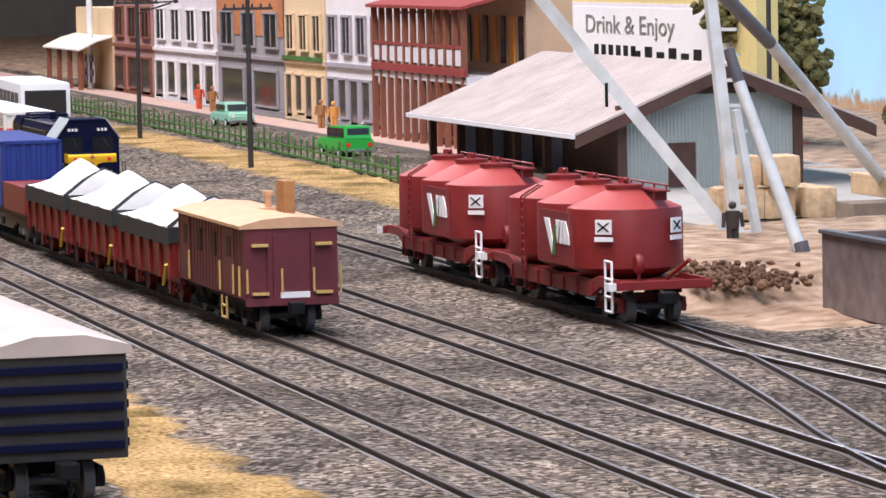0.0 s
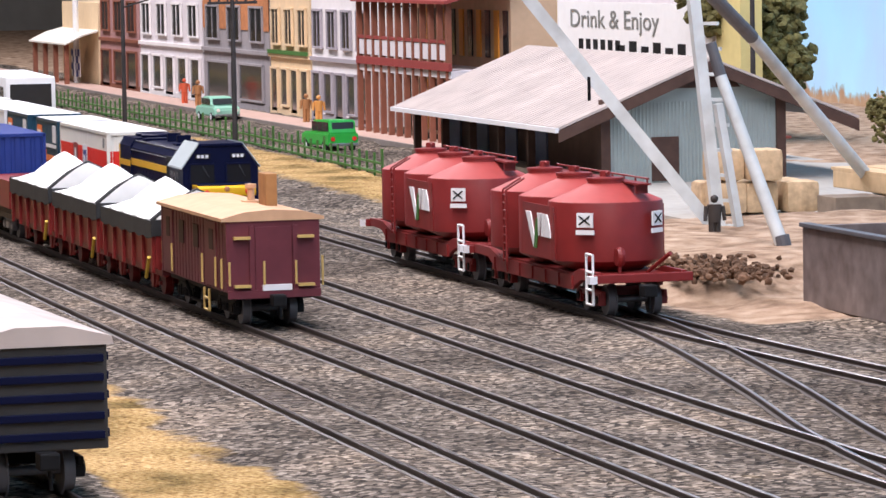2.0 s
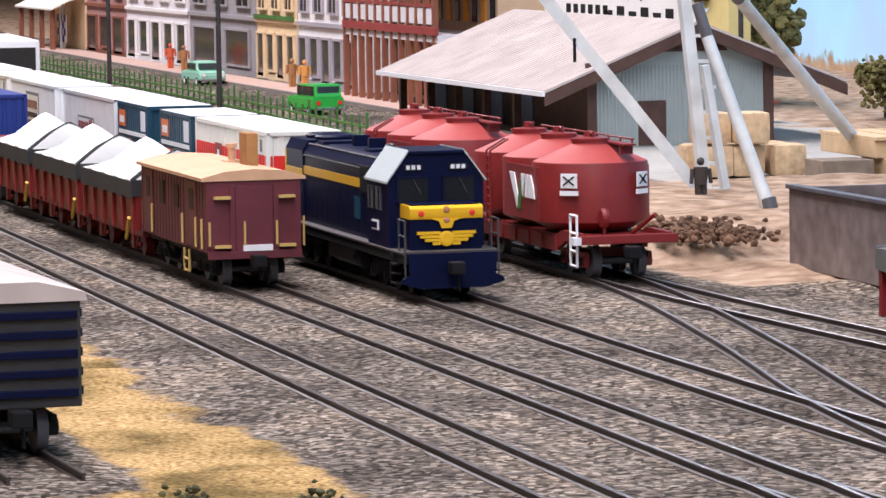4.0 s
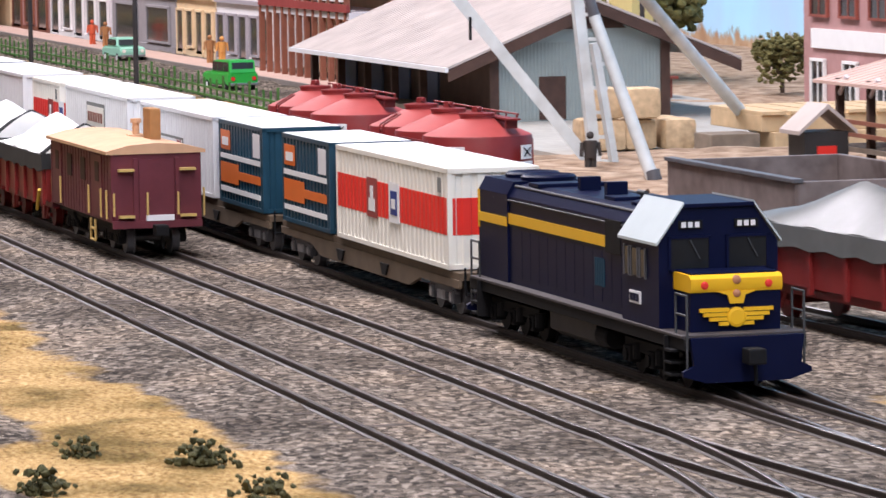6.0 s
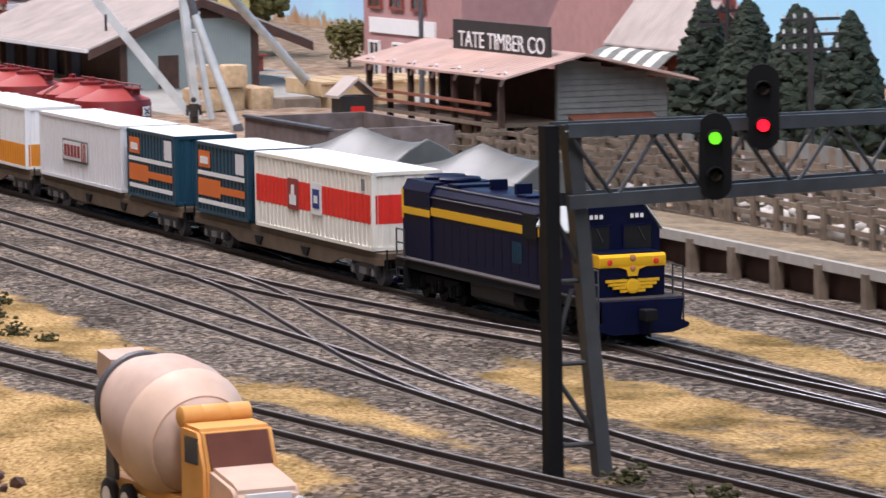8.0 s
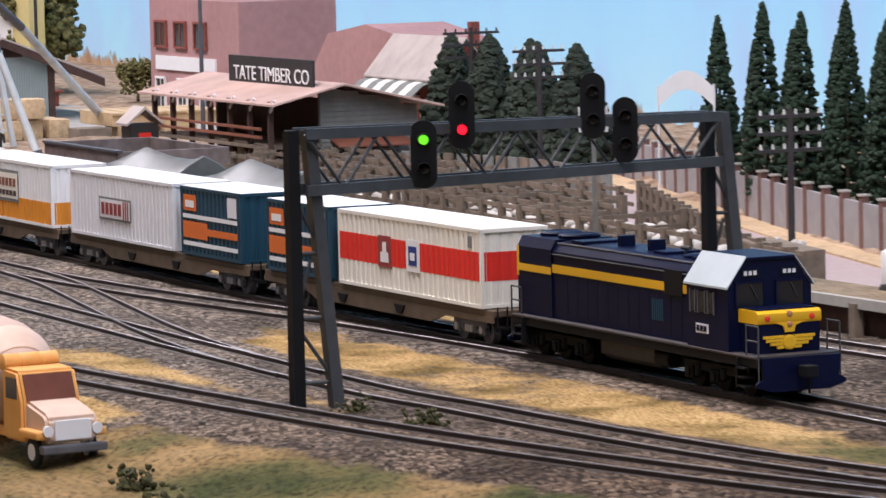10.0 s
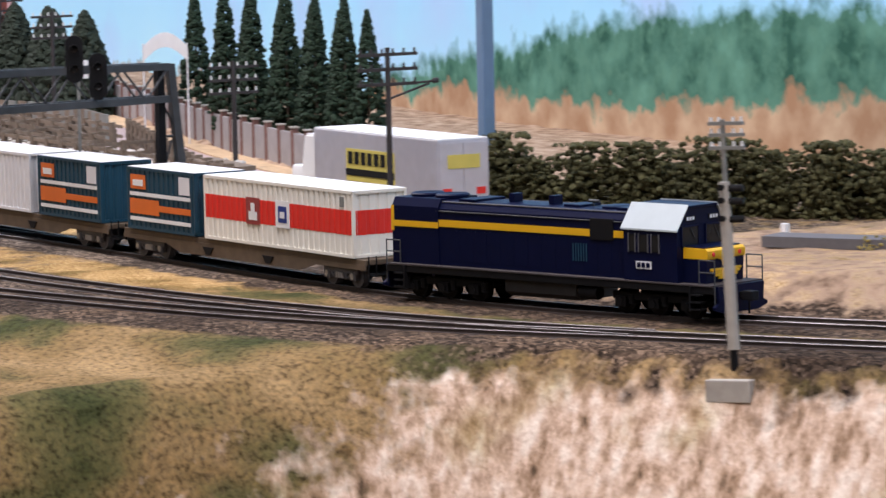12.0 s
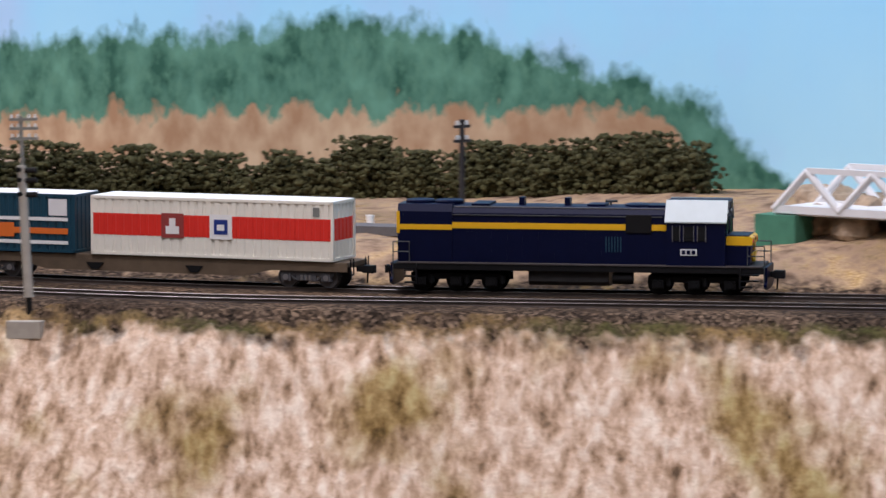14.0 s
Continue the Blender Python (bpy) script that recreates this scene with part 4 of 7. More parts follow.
    for x in (-6.7, 6.3):
        bm = bmesh.new()
        for sgn in (-1, 1):
            boxbm(bm, x - 2.5, x + 2.5, sgn * 1.12 - 0.1, sgn * 1.12 + 0.1, 0.62, 0.95, 0.03)
            for dx in (-1.95, 0, 1.95):
                boxbm(bm, x + dx - 0.32, x + dx + 0.32, sgn * 1.18 - 0.16, sgn * 1.18 + 0.16, 0.32, 0.75, 0.04)
                rod(bm, (x + dx + 0.6, sgn * 1.2, 0.45), (x + dx + 0.6, sgn * 1.2, 0.85), 0.16)
                rod(bm, (x + dx, sgn * 1.3, 0.52), (x + dx, sgn * 1.4, 0.52), 0.17)
        part("bogie", bm, BLACK, w)
        for dx in (-1.95, 0, 1.95):
            wheelset(w, x + dx, 0.58, BLACK)
    for sgn in (-1, 1):
        for k in range(6):
            part("vent_slat", box(1.5 + k * 0.16, 1.56 + k * 0.16, sgn * 1.31 - 0.02, sgn * 1.31 + 0.02, 2.1, 2.85), TEAL, hood)
        # thin grey rod, paler than the hood, along each roof edge
        part("roof_edge_rod", rods([((-6.8, sgn * 1.12, 4.24), (4.7, sgn * 1.12, 4.24))], 0.04), BOGIE, hood, "pale grey line along the roof edge")
    for x, wd in ((-5.4, 1.0), (0.9, 0.7), (4.2, 0.8)):
        part("roof_hatch", box(x - 0.5, x + 0.5, -wd, wd, 4.28, 4.4, 0.03), NAVY, hood)
    part("fuel_tank", prism([(-1.35, 1.15), (1.35, 1.15), (1.35, 0.6), (1.0, 0.38), (-1.0, 0.38), (-1.35, 0.6)], -2.7, 1.7, axis="x"), BOGIEDARK, w, "charcoal fuel tank")
    part("air_tank", lathe(bmesh.new(), [(0.28, 1.9), (0.3, 2.0), (0.3, 2.9), (0.28, 3.0)], 16, (0, -1.2, 0.8), axis="x"), BLACK, w)
    return w


LAMPAMBER = mat("amber lamp lens", (0.45, 0.20, 0.10), 0.25, var=0.1, bump=0)
DUSTY = mat("dusty walkway", (0.055, 0.046, 0.045), 0.7, var=0.2)
# Cab roof slopes: reflected lamp light is put into this pale colour.
ROOFSHEEN = mat("roof slope painted sheen", (0.46, 0.52, 0.53), 0.35, var=0.05, bump=0.02)
BOGIEDARK = mat("charcoal paint", (0.035, 0.033, 0.033), 0.55, var=0.2)
loco = locomotive()
loco.scale = (0.915, 1.0, 1.0)
# containers of the train behind the locomotive: (length of wagon, loads)
CONSIST = [
    (22.4, [(-10.6, -3.9, "teal"), (-3.0, 10.5, "red")], "brown bogie flat with white-red and teal containers"),
    (22.4, [(3.7, 10.8, "teal"), (-10.8, 2.7, "rail")], "brown bogie flat with teal and grey-white containers"),
    (23.0, [(-2.8, 11.1, "amber"), (-11.2, -4.2, "red")], "brown bogie flat with amber-banded white container"),
    (23.0, [(-2.8, 11.1, "plain"), (-11.2, -4.2, "teal")], "brown bogie flat with plain white container"),
    (23.0, [(-2.8, 11.1, "plain"), (-11.2, -4.2, "blue")], "brown bogie flat with white and blue containers"),
]
train = [(loco, -10.3, 5.9)]
off = -21.7
for L, loads, lab in CONSIST:
    train.append((flat_wagon(L, loads, lab), off - L / 2, L / 2 - 2.3))
    off -= L + 1.9


# ---- standing wagons ----
def open_wagon(tarp, dark, label, L=9.1):
    w = thing("open_wagon", label, "freight wagon", "four-wheel open wagons")
    h = L / 2
    part("floor", box(-h, h, -1.5, 1.5, 1.05, 1.2), RED, w)
    for sgn in (-1, 1):
        y = sgn * 1.45
        part("side", box(-h, h, min(y, y + sgn * 0.12), max(y, y + sgn * 0.12), 1.1, 2.75, 0.02), RED, w)
        for k in range(6):
            x = -h + 0.25 + k * (L - 0.5) / 5
            part("stanchion", box(x - 0.1, x + 0.1, sgn * 1.63 - 0.06, sgn * 1.63 + 0.06, 0.95, 2.6), RED, w)
        part("sole_bar", box(-h, h, sgn * 1.2 - 0.1, sgn * 1.2 + 0.1, 0.8, 1.05), RED, w)
        for x in (-h + 1.9, h - 1.9):
            bm = bmesh.new()
            boxbm(bm, x - 0.9, x + 0.9, sgn * 1.2 - 0.05, sgn * 1.2 + 0.05, 0.42, 0.56)
            boxbm(bm, x - 0.22, x + 0.22, sgn * 1.25 - 0.1, sgn * 1.25 + 0.1, 0.3, 0.8)
            for dx in (-0.75, 0.75):
                rod(bm, (x + dx * 0.4, sgn * 1.25, 0.35), (x + dx, sgn * 1.25, 0.9), 0.06)
            part("axle_guard", bm, RED, w)
        bm = bmesh.new()
        rod(bm, (h - 1.5, sgn * 1.66, 0.7), (h - 0.6, sgn * 1.72, 1.5), 0.07)
        part("brake_lever", bm, YELLOW, w, "yellow brake lever")
    for sgn in (-1, 1):
        x = sgn * h
        part("end", box(min(x, x - sgn * 0.12), max(x, x - sgn * 0.12), -1.5, 1.5, 1.1, 2.75, 0.02), RED, w)
        coupler(w, x, sgn)
    for x in (-h + 1.9, h - 1.9):
        wheelset(w, x, 0.5, RED)
    # draped cover, peaked over the load
    bm = bmesh.new()
    nx, ny = 30, 16
    rings = []
    for i in range(nx + 1):
        u = i / nx
        # one tall peak, a long sag and a raised end
        peak = float(np.interp(u, (0, 0.12, 0.3, 0.42, 0.52, 0.7, 0.86, 1.0), (0.12, 0.30, 0.88, 1.25, 1.10, 0.88, 0.84, 1.0)))
        ring = []
        for j in range(ny + 1):
            v = j / ny * 2 - 1
            fold = 0.05 * math.sin(u * 26 + v * 3) * abs(v)
            ring.append(bm.verts.new((-h + L * u, v * 1.66, 2.85 + peak * (1 - abs(v) ** 1.25) + 0.08 * (1 - v * v) + fold)))
        ring += [bm.verts.new((-h + L * u, 1.66, 2.6)), bm.verts.new((-h + L * u, -1.66, 2.6))]
        rings.append(ring)
    n = len(rings[0])
    for r0, r1 in zip(rings, rings[1:]):
        for j in range(n):
            bm.faces.new((r0[j], r1[j], r1[(j + 1) % n], r0[(j + 1) % n]))
    bm.faces.new(rings[0])
    bm.faces.new(rings[-1][::-1])
    cover = part("tarpaulin", bm, tarp, w, "peaked tarpaulin cover", smooth=True)
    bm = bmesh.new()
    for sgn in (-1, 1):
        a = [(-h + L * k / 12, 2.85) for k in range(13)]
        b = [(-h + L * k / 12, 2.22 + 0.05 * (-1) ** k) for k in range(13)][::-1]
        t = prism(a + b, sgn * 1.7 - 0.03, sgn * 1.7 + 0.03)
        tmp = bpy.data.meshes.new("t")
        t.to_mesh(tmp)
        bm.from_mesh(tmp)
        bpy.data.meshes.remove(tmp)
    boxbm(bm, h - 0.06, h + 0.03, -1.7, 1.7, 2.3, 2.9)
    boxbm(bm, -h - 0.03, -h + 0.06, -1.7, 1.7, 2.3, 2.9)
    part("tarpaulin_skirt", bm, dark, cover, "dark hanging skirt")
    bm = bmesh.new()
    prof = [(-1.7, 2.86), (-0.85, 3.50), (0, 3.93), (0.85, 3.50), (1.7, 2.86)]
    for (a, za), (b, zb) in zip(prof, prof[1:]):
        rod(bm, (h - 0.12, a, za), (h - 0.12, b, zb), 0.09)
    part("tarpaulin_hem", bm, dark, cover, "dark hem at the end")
    return w


VANGLASS = mat("dusty dark van window", (0.03, 0.012, 0.014), 0.5, var=0.2, bump=0, spec=0.1)
VANJOINT = mat("van plank joint", (0.085, 0.018, 0.026), 0.7, var=0.2)


def brake_van():
    w = thing("brake_van", "maroon guards van with buff roof, yellow handrails", "guards van")
    h = 5.6
    body = part("body", box(-h, h, -1.62, 1.62, 1.15, 3.62, 0.03), MAROON, w, "maroon planked body")
    part("roof", prism([(-1.78, 3.55), (-1.78, 3.66), (-1.0, 3.86), (0, 3.93), (1.0, 3.86), (1.78, 3.66), (1.78, 3.55)], -h - 0.06, h + 0.06, axis="x"), VANROOF, w, "buff canvas roof")
    for sgn in (-1, 1):
        y = sgn * 1.63
        for x0, x1 in ((-4.9, -3.4), (2.5, 4.1)):
            d = part("door", box(x0, x1, y - 0.03, y + 0.03, 1.25, 3.45), MAROON, body, "sliding side door")
            part("door_window", box(x0 + 0.5, x1 - 0.4, y - 0.045, y + 0.045, 2.5, 3.2), VANGLASS, d)
        for x in (-2.2, 0.3):
            part("side_window", box(x, x + 0.8, y - 0.03, y + 0.03, 2.4, 3.2), VANGLASS, body)
        for x in (-3.1, 2.2, 4.4, 5.4):
            part("handrail", rod(bmesh.new(), (x, sgn * 1.75, 1.3), (x, sgn * 1.75, 2.3), 0.04), HANDRAIL, w, "buff handrail")
        bm = bmesh.new()
        for a, b in (((1.9, 0.35), (1.9, 1.1)), ((2.7, 0.35), (2.7, 1.1)), ((1.9, 0.35), (2.7, 0.35)), ((1.9, 0.75), (2.7, 0.75))):
            rod(bm, (a[0], sgn * 1.62, a[1]), (b[0], sgn * 1.62, b[1]), 0.05)
        part("step", bm, HANDRAIL, w, "buff footstep")
        for k in range(21):
            x = -h + 0.25 + k * 0.52
            part("plank_joint", box(x, x + 0.03, y - 0.008, y + 0.008, 1.2, 3.55), VANJOINT, body)
    for sgn in (-1, 1):
        x = sgn * h
        d = part("end_door", box(x - 0.05, x + 0.05, -0.62, 0.62, 1.2, 3.35), MAROON, body, "recessed end door")
        for y in (-0.75, 0.75):
            part("door_post", box(x - 0.09, x + 0.09, y - 0.08, y + 0.08, 1.2, 3.4), MAROON, body)
        for y in (-1.55, -0.35, 0.75):
            part("handrail", rod(bmesh.new(), (x + sgn * 0.16, y, 1.4), (x + sgn * 0.16, y, 2.2), 0.04), HANDRAIL, w, "buff end handrail")
        for y in (-1.1, 1.1):
            for z in (1.32, 2.95):
                part("lamp_bracket", box(min(x, x + sgn * 0.25), max(x, x + sgn * 0.25), y - 0.28, y + 0.28, z, z + 0.09), HANDRAIL, w, "buff step bracket")
        part("headstock", box(min(x, x + sgn * 0.15), max(x, x + sgn * 0.15), -1.6, 1.6, 0.95, 1.22), MAROON, w)
        part("end_label", box(x - 0.17, x + 0.17, 0.1 - 0.5, 0.6, 1.2, 1.4), GREYW, w, "pale end label")
        coupler(w, x, sgn, 0.9)
    bm = bmesh.new()
    rod(bm, (0.9, 0.3, 3.85), (0.9, 0.3, 4.45), 0.13)
    boxbm(bm, 0.6, 1.2, 0.0, 0.6, 3.86, 3.98, 0.02)
    rod(bm, (0.9, 0.3, 4.4), (0.9, 0.3, 4.55), 0.2)
    part("stove_chimney", bm, VANROOF, w)
    part("cork_block", box(1.9, 3.1, 0.35, 0.75, 3.85, 5.0, 0.04), TAN, w, "cork block left on the roof")
    part("underframe", box(-h, h, -1.3, 1.3, 0.9, 1.16), BLACK, w)
    bm = bmesh.new()
    for sgn in (-1, 1):
        rod(bm, (-2.6, sgn * 1.35, 0.95), (-1.6, sgn * 1.35, 0.45), 0.06)
        rod(bm, (-1.6, sgn * 1.35, 0.45), (1.2, sgn * 1.35, 0.45), 0.06)
    boxbm(bm, -1.2, 0.6, -0.8, 0.8, 0.4, 0.9, 0.05)
    part("brake_gear", bm, BLACK, w)
    for x in (-h + 2.2, h - 2.2):
        bogie(w, x, 2.2, BLACK, BLACK)
    return w


def cement_hopper():
    w = thing("cement_hopper_wagon", "red three-tank cement hopper wagon with white ladders", "freight wagon", "cement hoppers in the siding")
    h = 7.9
    for sgn in (-1, 1):
        prof = [(-h, 1.55), (-h + 2.2, 1.55), (-h + 3.4, 1.28), (h - 3.4, 1.28), (h - 2.2, 1.55), (h, 1.55), (h, 1.25), (h - 1.9, 1.2), (h - 3.2, 0.78), (-h + 3.2, 0.78), (-h + 1.9, 1.2), (-h, 1.25)]
        part("side_frame", prism(prof, sgn * 1.5 - 0.09, sgn * 1.5 + 0.09), RED, w, "cranked side frame")
        for k in range(7):
            x = -5 + k * 1.66
            part("frame_rib", box(x - 0.06, x + 0.06, sgn * 1.6 - 0.05, sgn * 1.6 + 0.05, 0.82, 1.27), RED, w)
    part("deck", box(-h, h, -1.5, 1.5, 1.24, 1.36), RED, w)
    for i, x in enumerate((-3.75, 0.0, 3.75)):
        bm = bmesh.new()
        lathe(bm, [(1.1, 1.3), (1.95, 1.7), (2.0, 1.75), (2.0, 3.72), (1.97, 3.78)], 40, (x, 0, 0))
        tank = part("tank", bm, RED, w, "red cylindrical tank", smooth=True)
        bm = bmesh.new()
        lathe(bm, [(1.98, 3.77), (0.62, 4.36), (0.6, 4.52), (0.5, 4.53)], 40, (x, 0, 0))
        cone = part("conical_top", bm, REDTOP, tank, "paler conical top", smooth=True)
        bm = bmesh.new()
        lathe(bm, [(0.66, 4.45), (0.66, 4.55), (0.2, 4.6), (0.18, 4.78), (0.05, 4.8)], 20, (x, 0, 0))
        rod(bm, (x - 0.4, 0, 4.72), (x + 0.4, 0, 4.72), 0.06)
        part("hatch", bm, RED, cone, smooth=True)
    bm = bmesh.new()
    boxbm(bm, -5.6, 5.9, 0.55, 1.0, 4.36, 4.42)
    for k in range(9):
        boxbm(bm, -5.4 + k * 1.35, -5.3 + k * 1.35, 0.55, 1.0, 4.05, 4.4)
        rod(bm, (-5.35 + k * 1.35, 1.0, 4.4), (-5.35 + k * 1.35, 1.0, 4.56), 0.035)
    rod(bm, (-5.5, 1.0, 4.56), (5.6, 1.0, 4.56), 0.035)
    part("roof_walkway", bm, RED, w)
    for sgn in (-1, 1):
        bm = bmesh.new()
        for dx in (-0.22, 0.22):
            rod(bm, (-2.0 + dx, sgn * 2.03, 1.3), (-2.0 + dx, sgn * 2.03, 3.9), 0.04)
            rod(bm, (-2.0 + dx, sgn * 2.03, 3.9), (-2.0 + dx, sgn * 1.35, 4.3), 0.04)
        for k in range(9):
            rod(bm, (-2.22, sgn * 2.03, 1.4 + k * 0.29), (-1.78, sgn * 2.03, 1.4 + k * 0.29), 0.03)
        part("ladder", bm, RED, w)
        # markings of the side: angular white strokes, green stroke, white panel
        y = sgn * 2.0
        logo = part("logo_panel", box(0.2, 4.2, y * 0.98 - 0.03, y * 0.98 + 0.03, 1.75, 3.6), RED, w)
        yy = y * 0.98 + sgn * 0.05
        for pts, m in (([(-0.6, 3.3), (0.0, 3.3), (0.5, 2.4), (0.35, 2.05)], WHITE), ([(0.35, 2.05), (0.7, 2.05), (1.0, 3.1), (0.7, 3.1)], GREENFENCE),
                       ([(0.85, 3.3), (1.35, 3.3), (1.0, 2.5)], WHITE), ([(1.3, 2.5), (1.6, 2.5), (1.75, 3.3), (1.45, 3.3)], WHITE), ([(1.75, 2.5), (2.5, 2.5), (2.4, 2.85), (2.05, 3.3), (1.85, 3.3)], WHITE)):
            part("logo_stroke", prism([(u + 1.3, z) for u, z in pts], yy - 0.02, yy + 0.02), m, logo)
        a = sgn * radians(40)
        for nm, z0, z1, half, m in (("code_panel", 2.95, 3.45, 0.3, WHITE), ("code_bar", 2.7, 2.86, 0.34, WHITE)):
            bm = box(-half, half, -0.03, 0.03, z0, z1)
            bm.transform(Matrix.Translation((4.0 + 2.02 * math.cos(a), 2.02 * math.sin(a), 0)) @ Matrix.Rotation(a + math.pi / 2, 4, "Z"))
            cp = part(nm, bm, m, w, "white stencil panel")
        bm = rods([((-0.2, -0.05, 3.05), (0.2, -0.05, 3.35)), ((0.2, -0.05, 3.05), (-0.2, -0.05, 3.35))], 0.025)
        bm.transform(Matrix.Translation((4.0 + 2.02 * math.cos(a), 2.02 * math.sin(a), 0)) @ Matrix.Rotation(a + math.pi / 2, 4, "Z"))
        part("stencil_cross", bm, BLACK, w)
        for sx in (-sgn,):
            bm = bmesh.new()
            x = sx * (h - 0.6)
            for a_, b_ in (((x - 0.38, 0.45), (x - 0.38, 2.15)), ((x + 0.38, 0.45), (x + 0.38, 2.15)), ((x - 0.38, 2.15), (x + 0.38, 2.15)), ((x - 0.38, 1.55), (x + 0.38, 1.55)), ((x - 0.38, 0.95), (x + 0.38, 0.95)), ((x - 0.38, 0.45), (x + 0.38, 0.45))):
                rod(bm, (a_[0], sgn * 1.68, a_[1]), (b_[0], sgn * 1.68, b_[1]), 0.045)
            part("end_ladder", bm, WHITE, w, "white end ladder")
    for sgn in (-1, 1):
        x = sgn * h
        part("buffer_beam", box(min(x, x + sgn * 0.2), max(x, x + sgn * 0.2), -1.75, 1.75, 1.2, 1.5, 0.03), RED, w)
        part("beam_end", box(x - 0.12, x + sgn * 0.28 + 0.02, -1.95, -1.68, 1.2, 1.46), GREYW, w)
        coupler(w, x, sgn, 0.95)
        bm = bmesh.new()
        lathe(bm, [(0.3, -0.12), (0.36, 0), (0.3, 0.12)], 18, (x - sgn * 1.6, -0.3, 1.95), axis="y")
        rod(bm, (x - sgn * 1.6, -0.3, 1.3), (x - sgn * 1.6, -0.3, 1.95), 0.06)
        rod(bm, (x - sgn * 2.0, 0.8, 1.35), (x - sgn * 0.6, 1.2, 2.1), 0.07)
        part("brake_wheel", bm, RED, w)
        bogie(w, sgn * (h - 2.4), 2.2, RED, BLACK)
    return w


van = brake_van()
van.matrix_basis = on_track(T2, s_of_x(T2, -100.9), 3.6)
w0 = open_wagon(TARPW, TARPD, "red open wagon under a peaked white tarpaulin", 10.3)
w0.matrix_basis = on_track(T2, s_of_x(T2, -113.0), 2.9)
for x in (-124.3, -135.6):
    copy_thing(w0, on_track(T2, s_of_x(T2, x), 2.9))
blue_flat = flat_wagon(20.0, [(-9.6, 2.6, "blue")], "red-brown flat wagon with a blue container")
tagged(blue_flat, group="standing wagons")
blue_flat.matrix_basis = on_track(T2, s_of_x(T2, -152.4), 7)
gondola = part("gondola_side", box(3.2, 9.7, -1.45, 1.45, 1.35, 2.6, 0.03), RED, blue_flat, "red low wagon side")
h0 = cement_hopper()
h0.matrix_basis = on_track(T4, s_of_x(T4, -100.6), 5.5)
copy_thing(h0, on_track(T4, s_of_x(T4, -117.4), 5.5))
g0 = open_wagon(TARPG, TARPG, "red open wagon under a shiny grey tarpaulin", 12.5)
g0.matrix_basis = on_track(T4, s_of_x(T4, -48.6), 3.5)
copy_thing(g0, on_track(T4, s_of_x(T4, -61.8), 3.5))


def box_van():
    w = thing("louvre_van", "dark louvred freight van with pale grey roof", "freight wagon")
    h = 8.0
    body = part("body", box(-h, h, -1.6, 1.6, 1.1, 3.6, 0.04), BOGIEDARK, w)
    for k in range(5):
        z = 1.35 + k * 0.45
        for sgn in (-1, 1):
            part("louvre", box(-h + 0.2, h - 0.2, sgn * 1.62 - 0.06, sgn * 1.62 + 0.06, z, z + 0.2, 0.02), NAVY, body)
        part("end_rib", box(h - 0.02, h + 0.12, -1.5, 1.5, z, z + 0.18, 0.02), NAVY, body)
    part("roof", prism([(-1.75, 3.55), (-1.7, 3.75), (-0.6, 4.02), (0.6, 4.02), (1.7, 3.75), (1.75, 3.55)], -h - 0.1, h + 0.1, axis="x"), ROOFGREY, w, "pale grey roof")
    for x in (-h + 2.3, h - 2.3):
        bogie(w, x, 2.2, BLACK, BLACK)
    coupler(w, h, 1)
    coupler(w, -h, -1)
    return w


lv = box_van()
lv.matrix_basis = on_track(S0, s_of_x(S0, -61.4), 5)


# ---- trees, hedges, tufts ----
def crown_mesh(clumps, rnd, blob=1.0):
    """Many small rough clumps joined into one crown. clumps: (place, size)."""
    V, F = [], []
    ico = bmesh.new()
    bmesh.ops.create_icosphere(ico, subdivisions=1, radius=1)
    base = [v.co.copy() for v in ico.verts]
    faces = [[v.index for v in f.verts] for f in ico.faces]
    ico.free()
    for p, r in clumps:
        o = len(V)
        q = Euler((rnd.uniform(0, 6), rnd.uniform(0, 6), rnd.uniform(0, 6))).to_matrix()
        for b in base:
            k = r * rnd.uniform(0.55, 1.25)
            w = q @ b * k
            V.append(((p[0] + w.x) * U, (p[1] + w.y) * U, (p[2] + w.z * 0.85) * U))
        F += [[i + o for i in f] for f in faces]
    me = bpy.data.meshes.new("crown")
    me.from_pydata(V, [], F)
    return me


def tree(name, label, category, kind, height, width, leaf, seed, n=260, group=""):
    rnd = random.Random(seed)
    t = thing(name, label, category, group)
    bm = bmesh.new()
    rod(bm, (0, 0, -0.3), (0.05, 0.02, height * 0.55), 0.16 if kind == "round" else 0.1, 0.07)
    clumps = []
    if kind == "round":
        heads = [(Vector((rnd.uniform(-0.32, 0.32) * width, rnd.uniform(-0.3, 0.3) * width, height * rnd.uniform(0.45, 0.85))), width * rnd.uniform(0.16, 0.3)) for _ in range(9)]
        for p, r in heads:
            rod(bm, (0, 0, height * 0.3), p, 0.08, 0.03)
        for _ in range(n):
            p, r = rnd.choice(heads)
            d = Vector((rnd.gauss(0, 1), rnd.gauss(0, 1), rnd.gauss(0, 0.8))).normalized() * r * rnd.uniform(0.6, 1.1)
            clumps.append((p + d, width * rnd.uniform(0.028, 0.06)))
    else:
        for _ in range(n):
            f = rnd.random() ** 0.8
            r = width / 2 * (1 - f) ** 0.75 * rnd.uniform(0.75, 1.08) * (1.0 if f > 0.1 else 0.8)
            a = rnd.uniform(0, 2 * math.pi)
            clumps.append((Vector((r * math.cos(a), r * math.sin(a), height * (0.05 + 0.95 * f))), width * rnd.uniform(0.06, 0.12) * (1.15 - 0.6 * f)))
    part("trunk", bm, BARK, t)
    me = crown_mesh(clumps, rnd)
    me.materials.append(leaf)
    c = new("crown", me)
    c.parent = t
    return t


